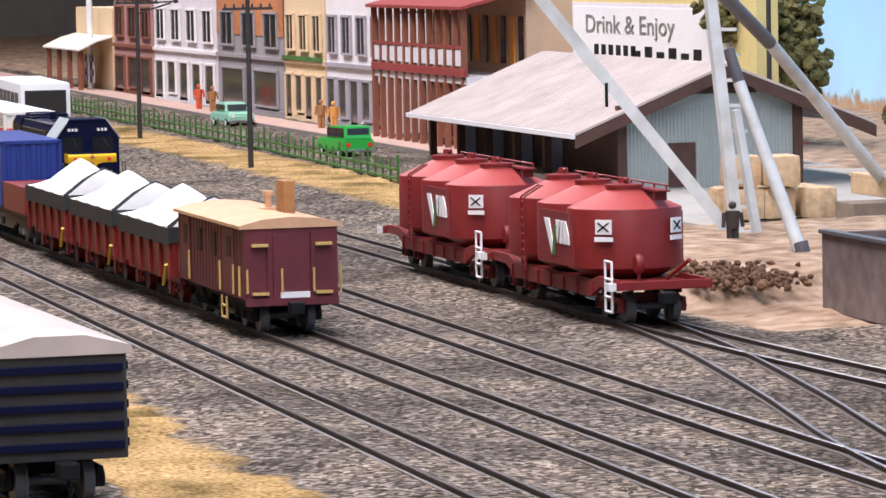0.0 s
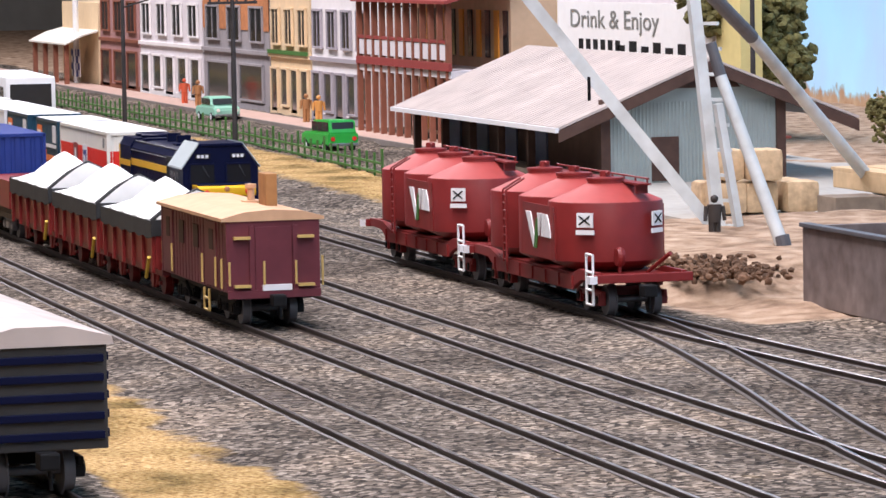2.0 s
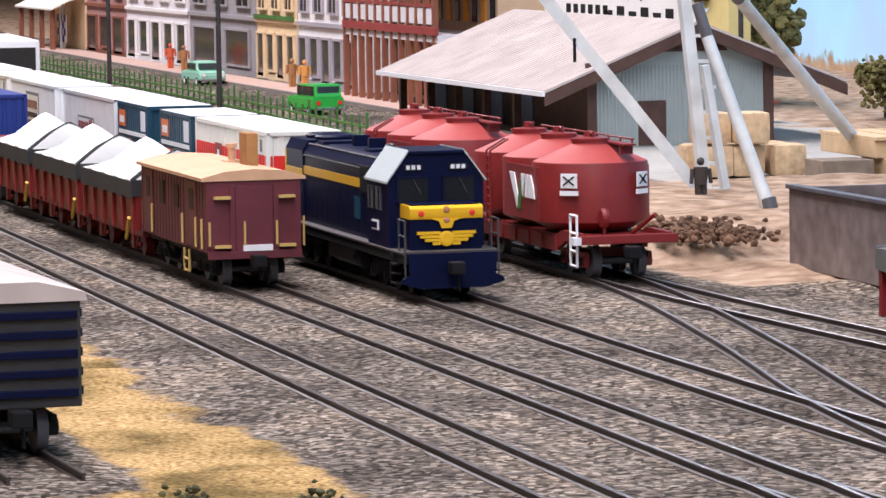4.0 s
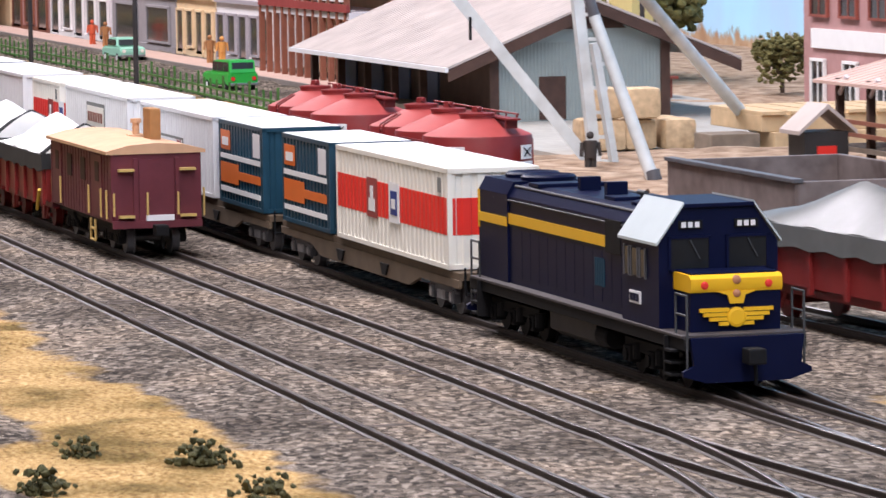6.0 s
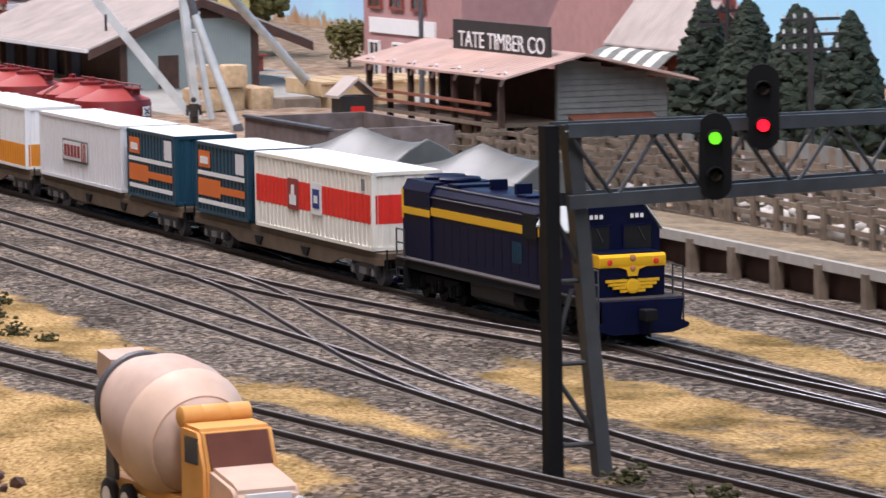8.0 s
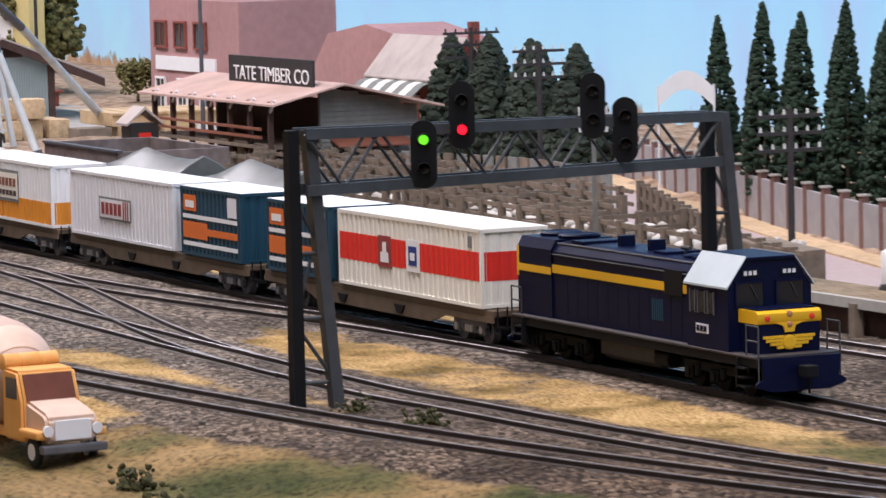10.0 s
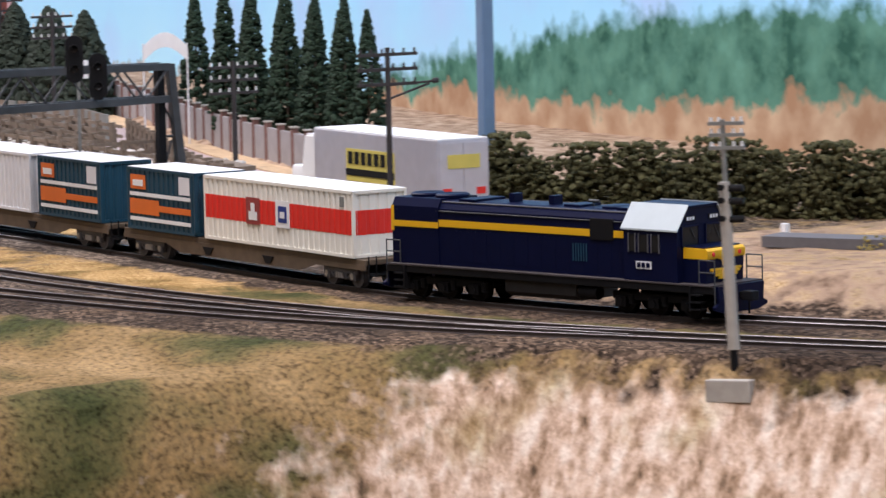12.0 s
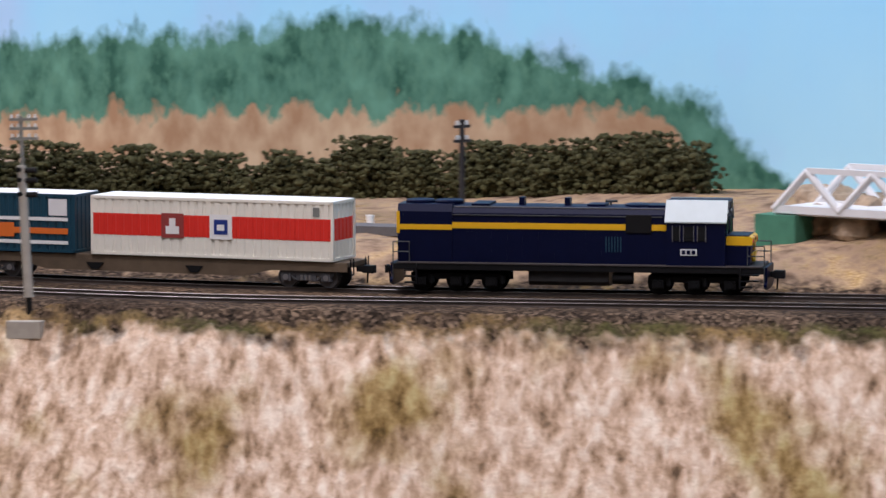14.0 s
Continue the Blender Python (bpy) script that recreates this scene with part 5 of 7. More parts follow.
def plant(ob, x, y, z=None, turn=0.0):
    ob.matrix_basis = at(x, y, gz(x, y) if z is None else z, turn)
    return ob


CYP = "dark green model conifer, narrow and pointed"
c_a = plant(tree("conifer_tree", CYP, "conifer tree", "cone", 10.2, 2.5, LEAFDARK, 3, 800, "row of conifers"), -45.6, 46.3)
c_b = plant(tree("conifer_tree", CYP, "conifer tree", "cone", 8.6, 2.4, LEAFDARK, 4, 760, "row of conifers"), -43.3, 46.8)
for i, (x, y, k, sc) in enumerate(((-41.0, 46.0, 0, 0.94), (-38.9, 46.9, 1, 0.98), (-36.8, 46.2, 0, 1.0), (-34.4, 46.8, 1, 1.0), (-32.4, 46.0, 0, 0.92),
                                   (-30.2, 46.5, 1, 0.96), (-28.2, 45.8, 0, 0.93), (-26.2, 46.3, 1, 0.98), (-62.5, 52.5, 1, 1.02), (-59.2, 53.0, 0, 0.74))):
    copy_thing((c_a, c_b)[k], at(x, y, gz(x, y), i * 47) @ Matrix.Scale(sc, 4))
DARKT = mat("dark pine foliage", (0.028, 0.04, 0.026), 0.9, var=0.35, scale=500, bump=0.8)
d_a = plant(tree("pine_tree", "broad dark green model pine with dense crown", "pine tree", "cone", 8.0, 4.8, DARKT, 9, 1000, "pines behind the yard"), -100.0, 53.0)
for x, y, t in ((-96.5, 54.0, 80), (-93.0, 52.6, 160), (-89.5, 53.6, 230), (-86.0, 52.4, 310), (-82.5, 53.4, 20)):
    copy_thing(d_a, at(x, y, gz(x, y), t))
plant(tree("gum_tree", "tall olive green gum tree with bare trunk", "gum tree", "round", 10.5, 8.5, LEAFOLIVE, 21, 1500), -206.0, 61.0)
plant(tree("gum_tree", "olive green gum tree with open crown", "gum tree", "round", 3.4, 3.6, LEAFOLIVE, 22, 700), -185.0, 62)
plant(tree("gum_tree", "small spreading olive gum tree", "gum tree", "round", 4.4, 3.4, LEAFOLIVE, 23, 700), -152.0, 58.5)
HEDGE = "low clump of dark olive hedge bushes"
HEDGELINE = spline([(4.5, 37.0), (9, 40.0), (17, 47.5), (27, 54.5), (42, 57.2), (62, 57.5)], 1.0)
for k in range(36):
    f = k / 35
    rnd = random.Random(100 + k)
    hx, hy = HEDGELINE[int(f * (len(HEDGELINE) - 1))]
    x, y = float(hx) + rnd.uniform(-0.7, 0.7), float(hy) + rnd.uniform(-0.6, 0.6)
    hgt = rnd.uniform(1.7, 2.7) * (1.6 - 0.4 * f)
    cl = [(Vector((rnd.gauss(0, 0.8), rnd.gauss(0, 0.6), min(1.0, abs(rnd.gauss(0.4, 0.32))) * hgt)), rnd.uniform(0.1, 0.26)) for _ in range(640)]
    me = crown_mesh(cl, rnd)
    me.materials.append(LEAFHEDGE)
    tagged(plant(new("hedge_bush", me), x, y), HEDGE, "bush", "hedge along the far field")
for k, (x, y, r) in enumerate(((-28, -6.5, 0.55), (-25.5, -6.0, 0.4), (-18.5, -4.8, 0.5), (-34, -5.8, 0.7), (-38, -4.6, 0.6), (-43.5, -4.6, 0.7), (-12, -5.6, 0.5), (-46, -7, 0.5),
                                (20, -11.0, 0.8), (25.5, -12.0, 0.9), (31.5, -12.6, 0.75), (36, -9.6, 0.5), (27, -17.0, 0.7), (14, -1.0, 0.55), (18.5, -0.4, 0.7), (-40, -9, 0.7), (60, 27, 0.7), (68, 34, 0.8), (62.5, 33, 0.6), (45, 33, 0.6), (-30, 26.5, 0.5), (-24, 26.0, 0.6), (-19, 25.6, 0.5))):
    rnd = random.Random(300 + k)
    cl = [(Vector((rnd.gauss(0, 0.5) * r, rnd.gauss(0, 0.45) * r, abs(rnd.gauss(0.25, 0.3)) * r)), rnd.uniform(0.1, 0.2) * r) for _ in range(70)]
    me = crown_mesh(cl, rnd)
    me.materials.append(TUFT if k > 15 else LEAFHEDGE)
    tagged(plant(new("grass_tuft", me), x, y), "small tuft of scrub on the dry ground", "scrub", "tufts of scrub")


# ---- poles, signals ----
def pole(height, arms, label, arm_half=1.5, insul=0.0, lamp=False, material=POLEWOOD):
    p = thing("telegraph_pole", label, "telegraph pole", "poles of the layout")
    bm = bmesh.new()
    rod(bm, (0, 0, -0.4), (0, 0, height), 0.17, 0.13, 12)
    part("post", bm, material, p, smooth=True)
    for k in range(arms):
        z = height - 0.35 - k * 0.75
        bm = box(-0.08, 0.08, -arm_half, arm_half, z - 0.08, z + 0.08)
        arm = part("crossarm", bm, material, p)
        for j in range(6):
            y = -arm_half + 0.15 + j * (2 * arm_half - 0.3) / 5
            part("insulator", rod(bmesh.new(), (0, y, z + 0.08), (0, y, z + 0.3), 0.075, 0.05, 8), INSUL if insul else material, arm)
    if lamp:
        bm = bmesh.new()
        rod(bm, (0, 0, height - 2.6), (0, 2.4, height - 1.9), 0.06)
        rod(bm, (0, 0, height - 1.9), (0, 2.6, height - 1.8), 0.06)
        rod(bm, (0, 2.6, height - 1.8), (0, 2.9, height - 1.75), 0.14)
        part("lamp_bracket", bm, material, p)
    return p


INSUL = mat("white porcelain", (0.62, 0.62, 0.6), 0.3, var=0.05, bump=0)
PL = "dark timber telegraph pole with crossarms"
plant(pole(11.2, 3, PL), -200.6, 26.3)
plant(pole(11.2, 3, "dark timber pole with lamp bracket", lamp=True), -245, 27.9)
plant(pole(11.0, 4, PL, 1.6), -236, 46)
plant(pole(12.5, 4, "dark timber pole with crossarms behind the goods shed", 1.9), -190, 55)
plant(pole(7.5, 0, "plain grey lamp post", material=BOGIE), -300, 60)
plant(pole(11.5, 1, "plain grey lamp post", 0.4, material=BOGIE), -128, 46.5)
plant(pole(8.6, 3, PL, 1.9), -97, 53)
plant(pole(8.6, 3, "pole with white insulators on three crossarms", 1.6, insul=1), -72, 46)
plant(pole(7.6, 3, "pole with white insulators on three crossarms", 1.6, insul=1), -18.2, 33.0)
plant(pole(9.8, 3, "dark timber pole with lamp bracket", 1.7, lamp=True), 14.8, 25.0)
plant(pole(7.0, 2, "short pole with two small crossarms", 0.5, insul=1), 70.7, 34.9)
bp_ = thing("steel_post", "tall square blue steel post", "post")
part("shaft", box(-0.35, 0.35, -0.35, 0.35, -1, 40, 0.05), mat("blue grey steel", (0.14, 0.22, 0.33), 0.4, var=0.06), bp_)
plant(bp_, 4.0, 37.0)


def signal_head(parent, x, y, z, face, lit_top, lit):
    """A two-lens signal: black oval backing, hoods, lenses; face: the heading it faces, degrees."""
    m = Matrix.Translation((x, y, z)) @ Matrix.Rotation(radians(face), 4, "Z")
    bm = prism([(0.46 * math.cos(a), (1.0 if math.sin(a) > 0 else -1.0) * 0.72 + 0.46 * math.sin(a)) for a in [k * math.pi / 12 + 0.001 for k in range(24)]], -0.12, 0.0, axis="x")
    bm.transform(m)
    head = part("signal_head", bm, BLACK, parent, "black oval signal head")
    for zz, on in ((0.5, lit_top), (-0.5, not lit_top)):
        bm = lathe(bmesh.new(), [(0.17, 0.0), (0.17, 0.06), (0.1, 0.1)], 20, (0, 0, zz), axis="x")
        bm.transform(m)
        part("lens", bm, lit if on else GLASSD, head, "lit lens" if on else "dark lens")
        bm = bmesh.new()
        for k in range(10):
            a0, a1 = math.pi * (k / 10), math.pi * ((k + 1) / 10)
            pa, pb = (0.24 * math.cos(a0), 0.24 * math.sin(a0)), (0.24 * math.cos(a1), 0.24 * math.sin(a1))
            q = [bm.verts.new((0, pa[0], zz + pa[1])), bm.verts.new((0, pb[0], zz + pb[1])), bm.verts.new((0.4, pb[0], zz + pb[1])), bm.verts.new((0.4, pa[0], zz + pa[1]))]
            bm.faces.new(q)
        bmesh.ops.remove_doubles(bm, verts=bm.verts[:], dist=0.001)
        bmesh.ops.solidify(bm, geom=bm.faces[:], thickness=0.03)
        bm.transform(m)
        part("hood", bm, BLACK, head)


def gantry():
    g = thing("signal_gantry", "dark grey lattice signal gantry spanning the tracks", "signal gantry")
    a, b = Vector((12.4, -2.2, 0)), Vector((6.0, 16.8, 0))
    zt0, zt1 = 9.05, 8.6
    zb0, zb1 = 7.15, 6.95
    d = (b - a).normalized()
    n = Vector((-d.y, d.x, 0))
    for base, zt in ((a, zt0), (b, zt1)):
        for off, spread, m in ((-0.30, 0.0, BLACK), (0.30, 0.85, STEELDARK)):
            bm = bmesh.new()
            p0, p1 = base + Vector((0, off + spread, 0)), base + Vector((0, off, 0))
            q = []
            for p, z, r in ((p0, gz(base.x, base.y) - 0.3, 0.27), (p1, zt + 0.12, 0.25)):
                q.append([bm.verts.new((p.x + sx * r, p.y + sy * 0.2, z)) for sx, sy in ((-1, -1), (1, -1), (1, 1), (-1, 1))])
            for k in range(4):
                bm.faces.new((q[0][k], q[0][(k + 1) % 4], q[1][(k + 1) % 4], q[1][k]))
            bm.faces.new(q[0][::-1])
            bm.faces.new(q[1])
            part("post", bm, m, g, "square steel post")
        pairs = []
        z = 0.6
        k = 0
        while z < 6.0:
            s = 1 - z / 10
            l, r = base + Vector((0, -0.30, z)), base + Vector((0, 0.30 + 0.85 * s, z))
            r2 = base + Vector((0, 0.30, z + 2.0))
            pairs += [(l, r), (l, r2) if k % 2 else (r, l + Vector((0, 0, 2.0)))]
            z += 2.2
            k += 1
        part("post_bracing", rods(pairs, 0.07), STEELDARK, g)
    for side in (-0.55, 0.55):
        o = Vector((1, 0, 0)) * side
        for z0, z1, nm in ((zt0, zt1, "top_chord"), (zb0, zb1, "bottom_chord")):
            bm = bmesh.new()
            p, q = a + o + Vector((0, 0, z0)), b + o + Vector((0, 0, z1))
            vs = [bm.verts.new(e + Vector((sx * 0.12, 0, sz))) for e in (p, q) for sx, sz in ((-1, -0.18), (1, -0.18), (1, 0.18), (-1, 0.18))]
            for k in range(4):
                bm.faces.new((vs[k], vs[(k + 1) % 4], vs[4 + (k + 1) % 4], vs[4 + k]))
            bm.faces.new(vs[:4][::-1])
            bm.faces.new(vs[4:])
            part(nm, bm, STEELDARK, g)
        pairs = []
        N_ = 12
        for k in range(N_):
            f0, f1 = k / N_, (k + 1) / N_
            lo = lambda f: a + (b - a) * f + o + Vector((0, 0, zb0 + (zb1 - zb0) * f))
            hi = lambda f: a + (b - a) * f + o + Vector((0, 0, zt0 + (zt1 - zt0) * f))
            pairs.append((lo(f0), hi(f1)) if k % 2 else (hi(f0), lo(f1)))
        part("lattice", rods(pairs, 0.06), STEELDARK, g, "diagonal lattice bars")
    for f, dz, top, lit in ((0.255, -0.85, True, SIGNAL_GREEN), (0.345, 0.4, False, SIGNAL_RED), (0.66, 0.4, False, GLASSD), (0.74, -0.55, False, GLASSD)):
        p = a + (b - a) * f + Vector((0.95, 0, zt0 + dz - 0.1))
        signal_head(g, p.x, p.y, p.z, -22, top, lit)
    return g


gantry()


def mast():
    m = thing("signal_mast", "grey concrete signal mast with small crossarms", "signal mast")
    part("plinth", box(-0.95, 0.95, -0.75, 0.75, -0.9, -0.02, 0.05), CONCRETE, m, "concrete foot")
    bm = bmesh.new()
    rod(bm, (0, 0, -0.1), (0, 0, 1.2), 0.15, 0.15, 12)
    part("socket", bm, BLACK, m)
    bm = bmesh.new()
    rod(bm, (0, 0, 1.1), (-0.1, 0, 7.6), 0.24, 0.22, 14)
    part("shaft", bm, CONCRETE, m, "pale concrete shaft", smooth=True)
    for z in (6.2, 6.9, 7.4):
        bm = bmesh.new()
        rod(bm, (-0.1, -0.35, z), (-0.1, 0.35, z), 0.12)
        rod(bm, (0.1, 0.0, z - 0.05), (0.65, 0.1, z - 0.05), 0.14)
        part("signal_lamp", bm, BLACK, m)
    bm = bmesh.new()
    rod(bm, (-0.15, 0.2, 7.0), (-0.15, 0.2, 10.0), 0.1)
    part("top_post", bm, GREYWOOD, m)
    for z in (8.9, 9.4, 9.85):
        arm = part("crossarm", box(-0.75, 0.75, 0.1, 0.3, z - 0.07, z + 0.07), GREYWOOD, m)
        for x in (-0.65, -0.3, 0.3, 0.65):
            part("insulator", rod(bmesh.new(), (x, 0.2, z + 0.05), (x, 0.2, z + 0.25), 0.08, 0.05, 8), INSUL, arm)
    return m


sigm = mast()
sigm.matrix_basis = pose(0.652, 0.122, -0.011, 0, -2, 30)

# ---- roads, pavement, fences ----
def strip(name, line, half, z, material, label, category, thick=0.4):
    ob = part(name, sweep(line, 0.0, [(-half, z - thick), (half, z - thick), (half, z), (-half, z)]), material)
    return tagged(ob, label, category, kind="structure")


strip("road", spline([(-560, 41), (-300, 36.6), (-215, 36.2), (-150, 37)], 3), 3.3, 0.12, ASPHALT, "grey asphalt street of the town", "road")
strip("pavement", spline([(-560, 45.6), (-300, 41.4), (-215, 41.0), (-201, 41.0)], 3), 1.6, 0.42, PAVING, "pink paved footpath along the shops", "pavement", 0.8)
strip("kerb", spline([(-560, 43.9), (-300, 39.75), (-215, 39.35), (-201, 39.3)], 3), 0.12, 0.46, KERB, "dark stone kerb of the footpath", "kerb", 0.8)
strip("yard_road", YARDROAD, 3.6, 0.06, ROADPINK, "dusty pink road beside the stock yards", "road")
strip("footpath", spline([(-90, 56), (-57, 47.7), (-37, 42.3), (-12, 36.8)], 2), 0.9, 0.16, STRAW, "dry grass verge along the road", "verge")
strip("far_road", spline([(40, 31), (51, 37.5), (60, 43.0), (70, 49.0), (80, 55)], 2), 1.0, 1.45, ASPHALT, "narrow grey road on the far bank", "road", 0.5)


def picket_fence():
    f = thing("picket_fence", "green painted picket fence along the street", "fence")
    line = spline([(-400, 37), (-330, 33.4), (-295, 32.0), (-228, 31.4), (-179.5, 30.0)], 1.0)
    bm_r = bmesh.new()
    for za in (0.35, 0.85):
        t = sweep(line, 0, [(-0.06, za), (0.06, za), (0.06, za + 0.12), (-0.06, za + 0.12)])
        tmp = bpy.data.meshes.new("t")
        t.to_mesh(tmp)
        t.free()
        bm_r.from_mesh(tmp)
        bpy.data.meshes.remove(tmp)
    part("railing", bm_r, GREENFENCE, f, "two green rails")
    for tag, w, h, stepn in (("picket", 0.09, 1.2, 2), ("post", 0.13, 1.5, 8)):
        me = None
        for k in range(len(line) - 1, 0, -stepn):
            if tag == "picket" and (len(line) - 1 - k) > 230:
                break
            p = line[k]
            if me is None:
                ob = part(tag, box(-w, w, -0.05, 0.05, -0.1, h, 0.0), GREENFENCE, f)
                me = ob.data
            else:
                ob = new(tag, me)
                ob.parent = f
            ob.matrix_basis = at(p[0], p[1], gz(p[0], p[1]) + 0.05, 0)
    return f


picket_fence()


def rail_fence(name, line, z, h, label, material=OLDWOOD, group="stock yard fences", boards=3, stepn=3):
    f = thing(name, label, "fence", group)
    for k in range(boards):
        za = z + h * (0.25 + 0.65 * k / max(1, boards - 1))
        (part("board", sweep(line, 0, [(-0.05, za - 0.1), (0.05, za - 0.1), (0.05, za + 0.1), (-0.05, za + 0.1)]), material, f))
    me = None
    for k in range(0, len(line), stepn):
        if me is None:
            ob = part("post", box(-0.16, 0.16, -0.16, 0.16, -0.3, h), material, f)
            me = ob.data
        else:
            ob = new("post", me)
            ob.parent = f
        ob.matrix_basis = at(line[k][0], line[k][1], z, 0)
    return f


SY = "weathered timber rail fence of the stock yards"
rail_fence("yard_fence", spline([(-70, 28.0), (-45, 28.6), (-22, 27.6), (-6, 27.0)], 0.8), 0.35, 1.9, SY)
for y in (30.5, 33.0, 35.5, 38.0):
    rail_fence("yard_fence", spline([(-88, y + 2.0), (-60, y + 1.0), (-30 - (y - 30) * 1.6, y - 0.6)], 0.9), 0.3, 1.9, SY)
for x in (-84, -76, -68, -60, -52, -44, -37, -29):
    rail_fence("yard_fence", spline([(x, 28.6), (x - 0.5, 33), (x - 1, 38.6 if x < -45 else 34.2)], 0.8), 0.3, 1.9, SY)
rail_fence("yard_fence", spline([(-46, 39.4), (-32, 34.6), (-17, 29.4), (-7, 27.0)], 0.8), 0.2, 2.1, SY)
(part("ramp", prism([(-14, 0.2), (-9, 0.2), (-9, 1.9), (-14, 2.1)], 28.0, 29.6), OLDWOOD, thing("loading_ramp", "weathered timber loading ramp of the stock yards", "ramp")))


YARDEARTH = mat("dry yard earth", (0.25, 0.185, 0.115), 0.95, var=0.35, scale=300, coarse=60, bump=0.6)


def platform():
    p = thing("loading_platform", "low timber-edged loading platform beside the siding", "platform")
    line = spline([(-66, 23.2), (-40, 23.9), (-16, 23.7), (8, 24.6)], 1)
    part("edge_beam", sweep(line, 0, [(-0.15, 0.75), (0.15, 0.75), (0.15, 1.15), (-0.15, 1.15)]), CONCRETE, p)
    part("top", sweep(line, 2.2, [(-2.2, 0.7), (2.2, 0.2), (2.2, 0.9), (-2.2, 1.1)]), YARDEARTH, p, "dry earth top")
    for k in range(1, len(line), 4):
        part("post", box(line[k][0] - 0.22, line[k][0] + 0.22, line[k][1] - 0.3, line[k][1] + 0.1, -0.4, 0.95), OLDWOOD, p)
    part("dark_back", sweep(line, 0.5, [(-0.1, -0.4), (0.1, -0.4), (0.1, 0.8), (-0.1, 0.8)]), DARKWOOD, p)
    return p


platform()


def sheep(seed):
    s_ = thing("sheep", "small off-white model sheep in the pens", "sheep", "sheep in the stock yards")
    bm = bmesh.new()
    bmesh.ops.create_icosphere(bm, subdivisions=2, radius=1, matrix=Matrix.Translation((0, 0, 0.85)) @ Matrix.Diagonal((0.75, 0.36, 0.38, 1)))
    part("body", bm, FLEECE, s_, smooth=True)
    bm = bmesh.new()
    bmesh.ops.create_icosphere(bm, subdivisions=1, radius=1, matrix=Matrix.Translation((0.8, 0, 1.1)) @ Matrix.Diagonal((0.28, 0.17, 0.2, 1)))
    part("head", bm, FLEECE, s_, smooth=True)
    for x in (-0.45, 0.45):
        for y in (-0.18, 0.18):
            part("leg", rod(bmesh.new(), (x, y, 0), (x, y, 0.6), 0.07), FLEECE, s_)
    return s_


sh = sheep(1)
plant(sh, -42, 30, 0.3, 20)
rnd = random.Random(5)
for k in range(26):
    x, y = rnd.uniform(-58, -16), rnd.uniform(28.8, 32.5)
    copy_thing(sh, at(x, y, 0.3, rnd.uniform(0, 360)))


PIER = mat("weathered brick pier", (0.17, 0.09, 0.075), 0.85, var=0.2, scale=250)
FENCEGREY = mat("grey fence panel", (0.30, 0.28, 0.28), 0.8, var=0.12)


def brick_wall():
    w = thing("brick_fence", "pale panel fence with red brick piers", "fence")
    line = spline([(-90, 57.6), (-56.7, 48.6), (-45, 45.4), (-36.7, 43.2), (-10.9, 37.7)], 1.0)
    (part("panel", sweep(line, 0, [(-0.12, -0.4), (0.12, -0.4), (0.12, 2.3), (-0.12, 2.3)]), FENCEGREY, w))
    for k in range(0, len(line), 3):
        pier = (part("brick_pier", box(line[k][0] - 0.18, line[k][0] + 0.18, line[k][1] - 0.18, line[k][1] + 0.18, -0.4, 2.6), PIER, w))
        (part("cap", box(line[k][0] - 0.24, line[k][0] + 0.24, line[k][1] - 0.24, line[k][1] + 0.24, 2.6, 2.7), CONCRETE, pier))
    return w


brick_wall()
arch = thing("arched_sign", "white arched sign on two slim posts", "sign")
arc = [(-2.5 + 5 * k / 12, 5.0 + 0.8 * math.sin(math.pi * k / 12)) for k in range(13)]
part("board", prism([(u, z - 0.4) for u, z in arc] + [(u, z + 0.4) for u, z in arc[::-1]], -0.06, 0.06), WHITE, arch)
for x in (-2.4, 2.4):
    part("post", rod(bmesh.new(), (x, 0, -0.5), (x, 0, 5.6), 0.09), GREYW, arch)
plant(arch, -49.8, 44.0, 0.0, 65)
arch.matrix_basis = arch.matrix_basis @ Matrix.Diagonal((0.6, 1, 1.22, 1))
bb = thing("notice_board", "small white notice board with red mark on a tall post", "sign")
part("board", box(-0.55, 0.55, -0.05, 0.05, 8.2, 9.15, 0.02), WHITE, bb)
part("mark", box(-0.3, 0.3, -0.08, -0.05, 8.35, 8.6), SIGRED, bb, "red mark")
part("post", box(-0.08, 0.08, 0.05, 0.2, -0.2, 9.0), GREYWOOD, bb)
plant(bb, 0.9, 14.3, None, 62)


# ---- buildings ----
def roof_pair(parent, x0, x1, yf, zf, yr, zr, yb, zb, material, label, t=0.18, ribs=0):
    r = None
    for (ya, za), (yb_, zb_) in (((yf, zf), (yr, zr)), ((yr, zr), (yb, zb))):
        r = part("roof", prism([(ya, za), (yb_, zb_), (yb_, zb_ + t), (ya, za + t)], x0, x1, axis="x"), material, parent, label)
        if ribs:
            bm = bmesh.new()
            n = int((x1 - x0) / ribs)
            for k in range(n):
                x = x0 + (k + 0.5) * (x1 - x0) / n
                rod(bm, (x, ya, za + t), (x, yb_, zb_ + t), 0.035, seg=5)
            part("iron_ribs", bm, material, r)
    return r


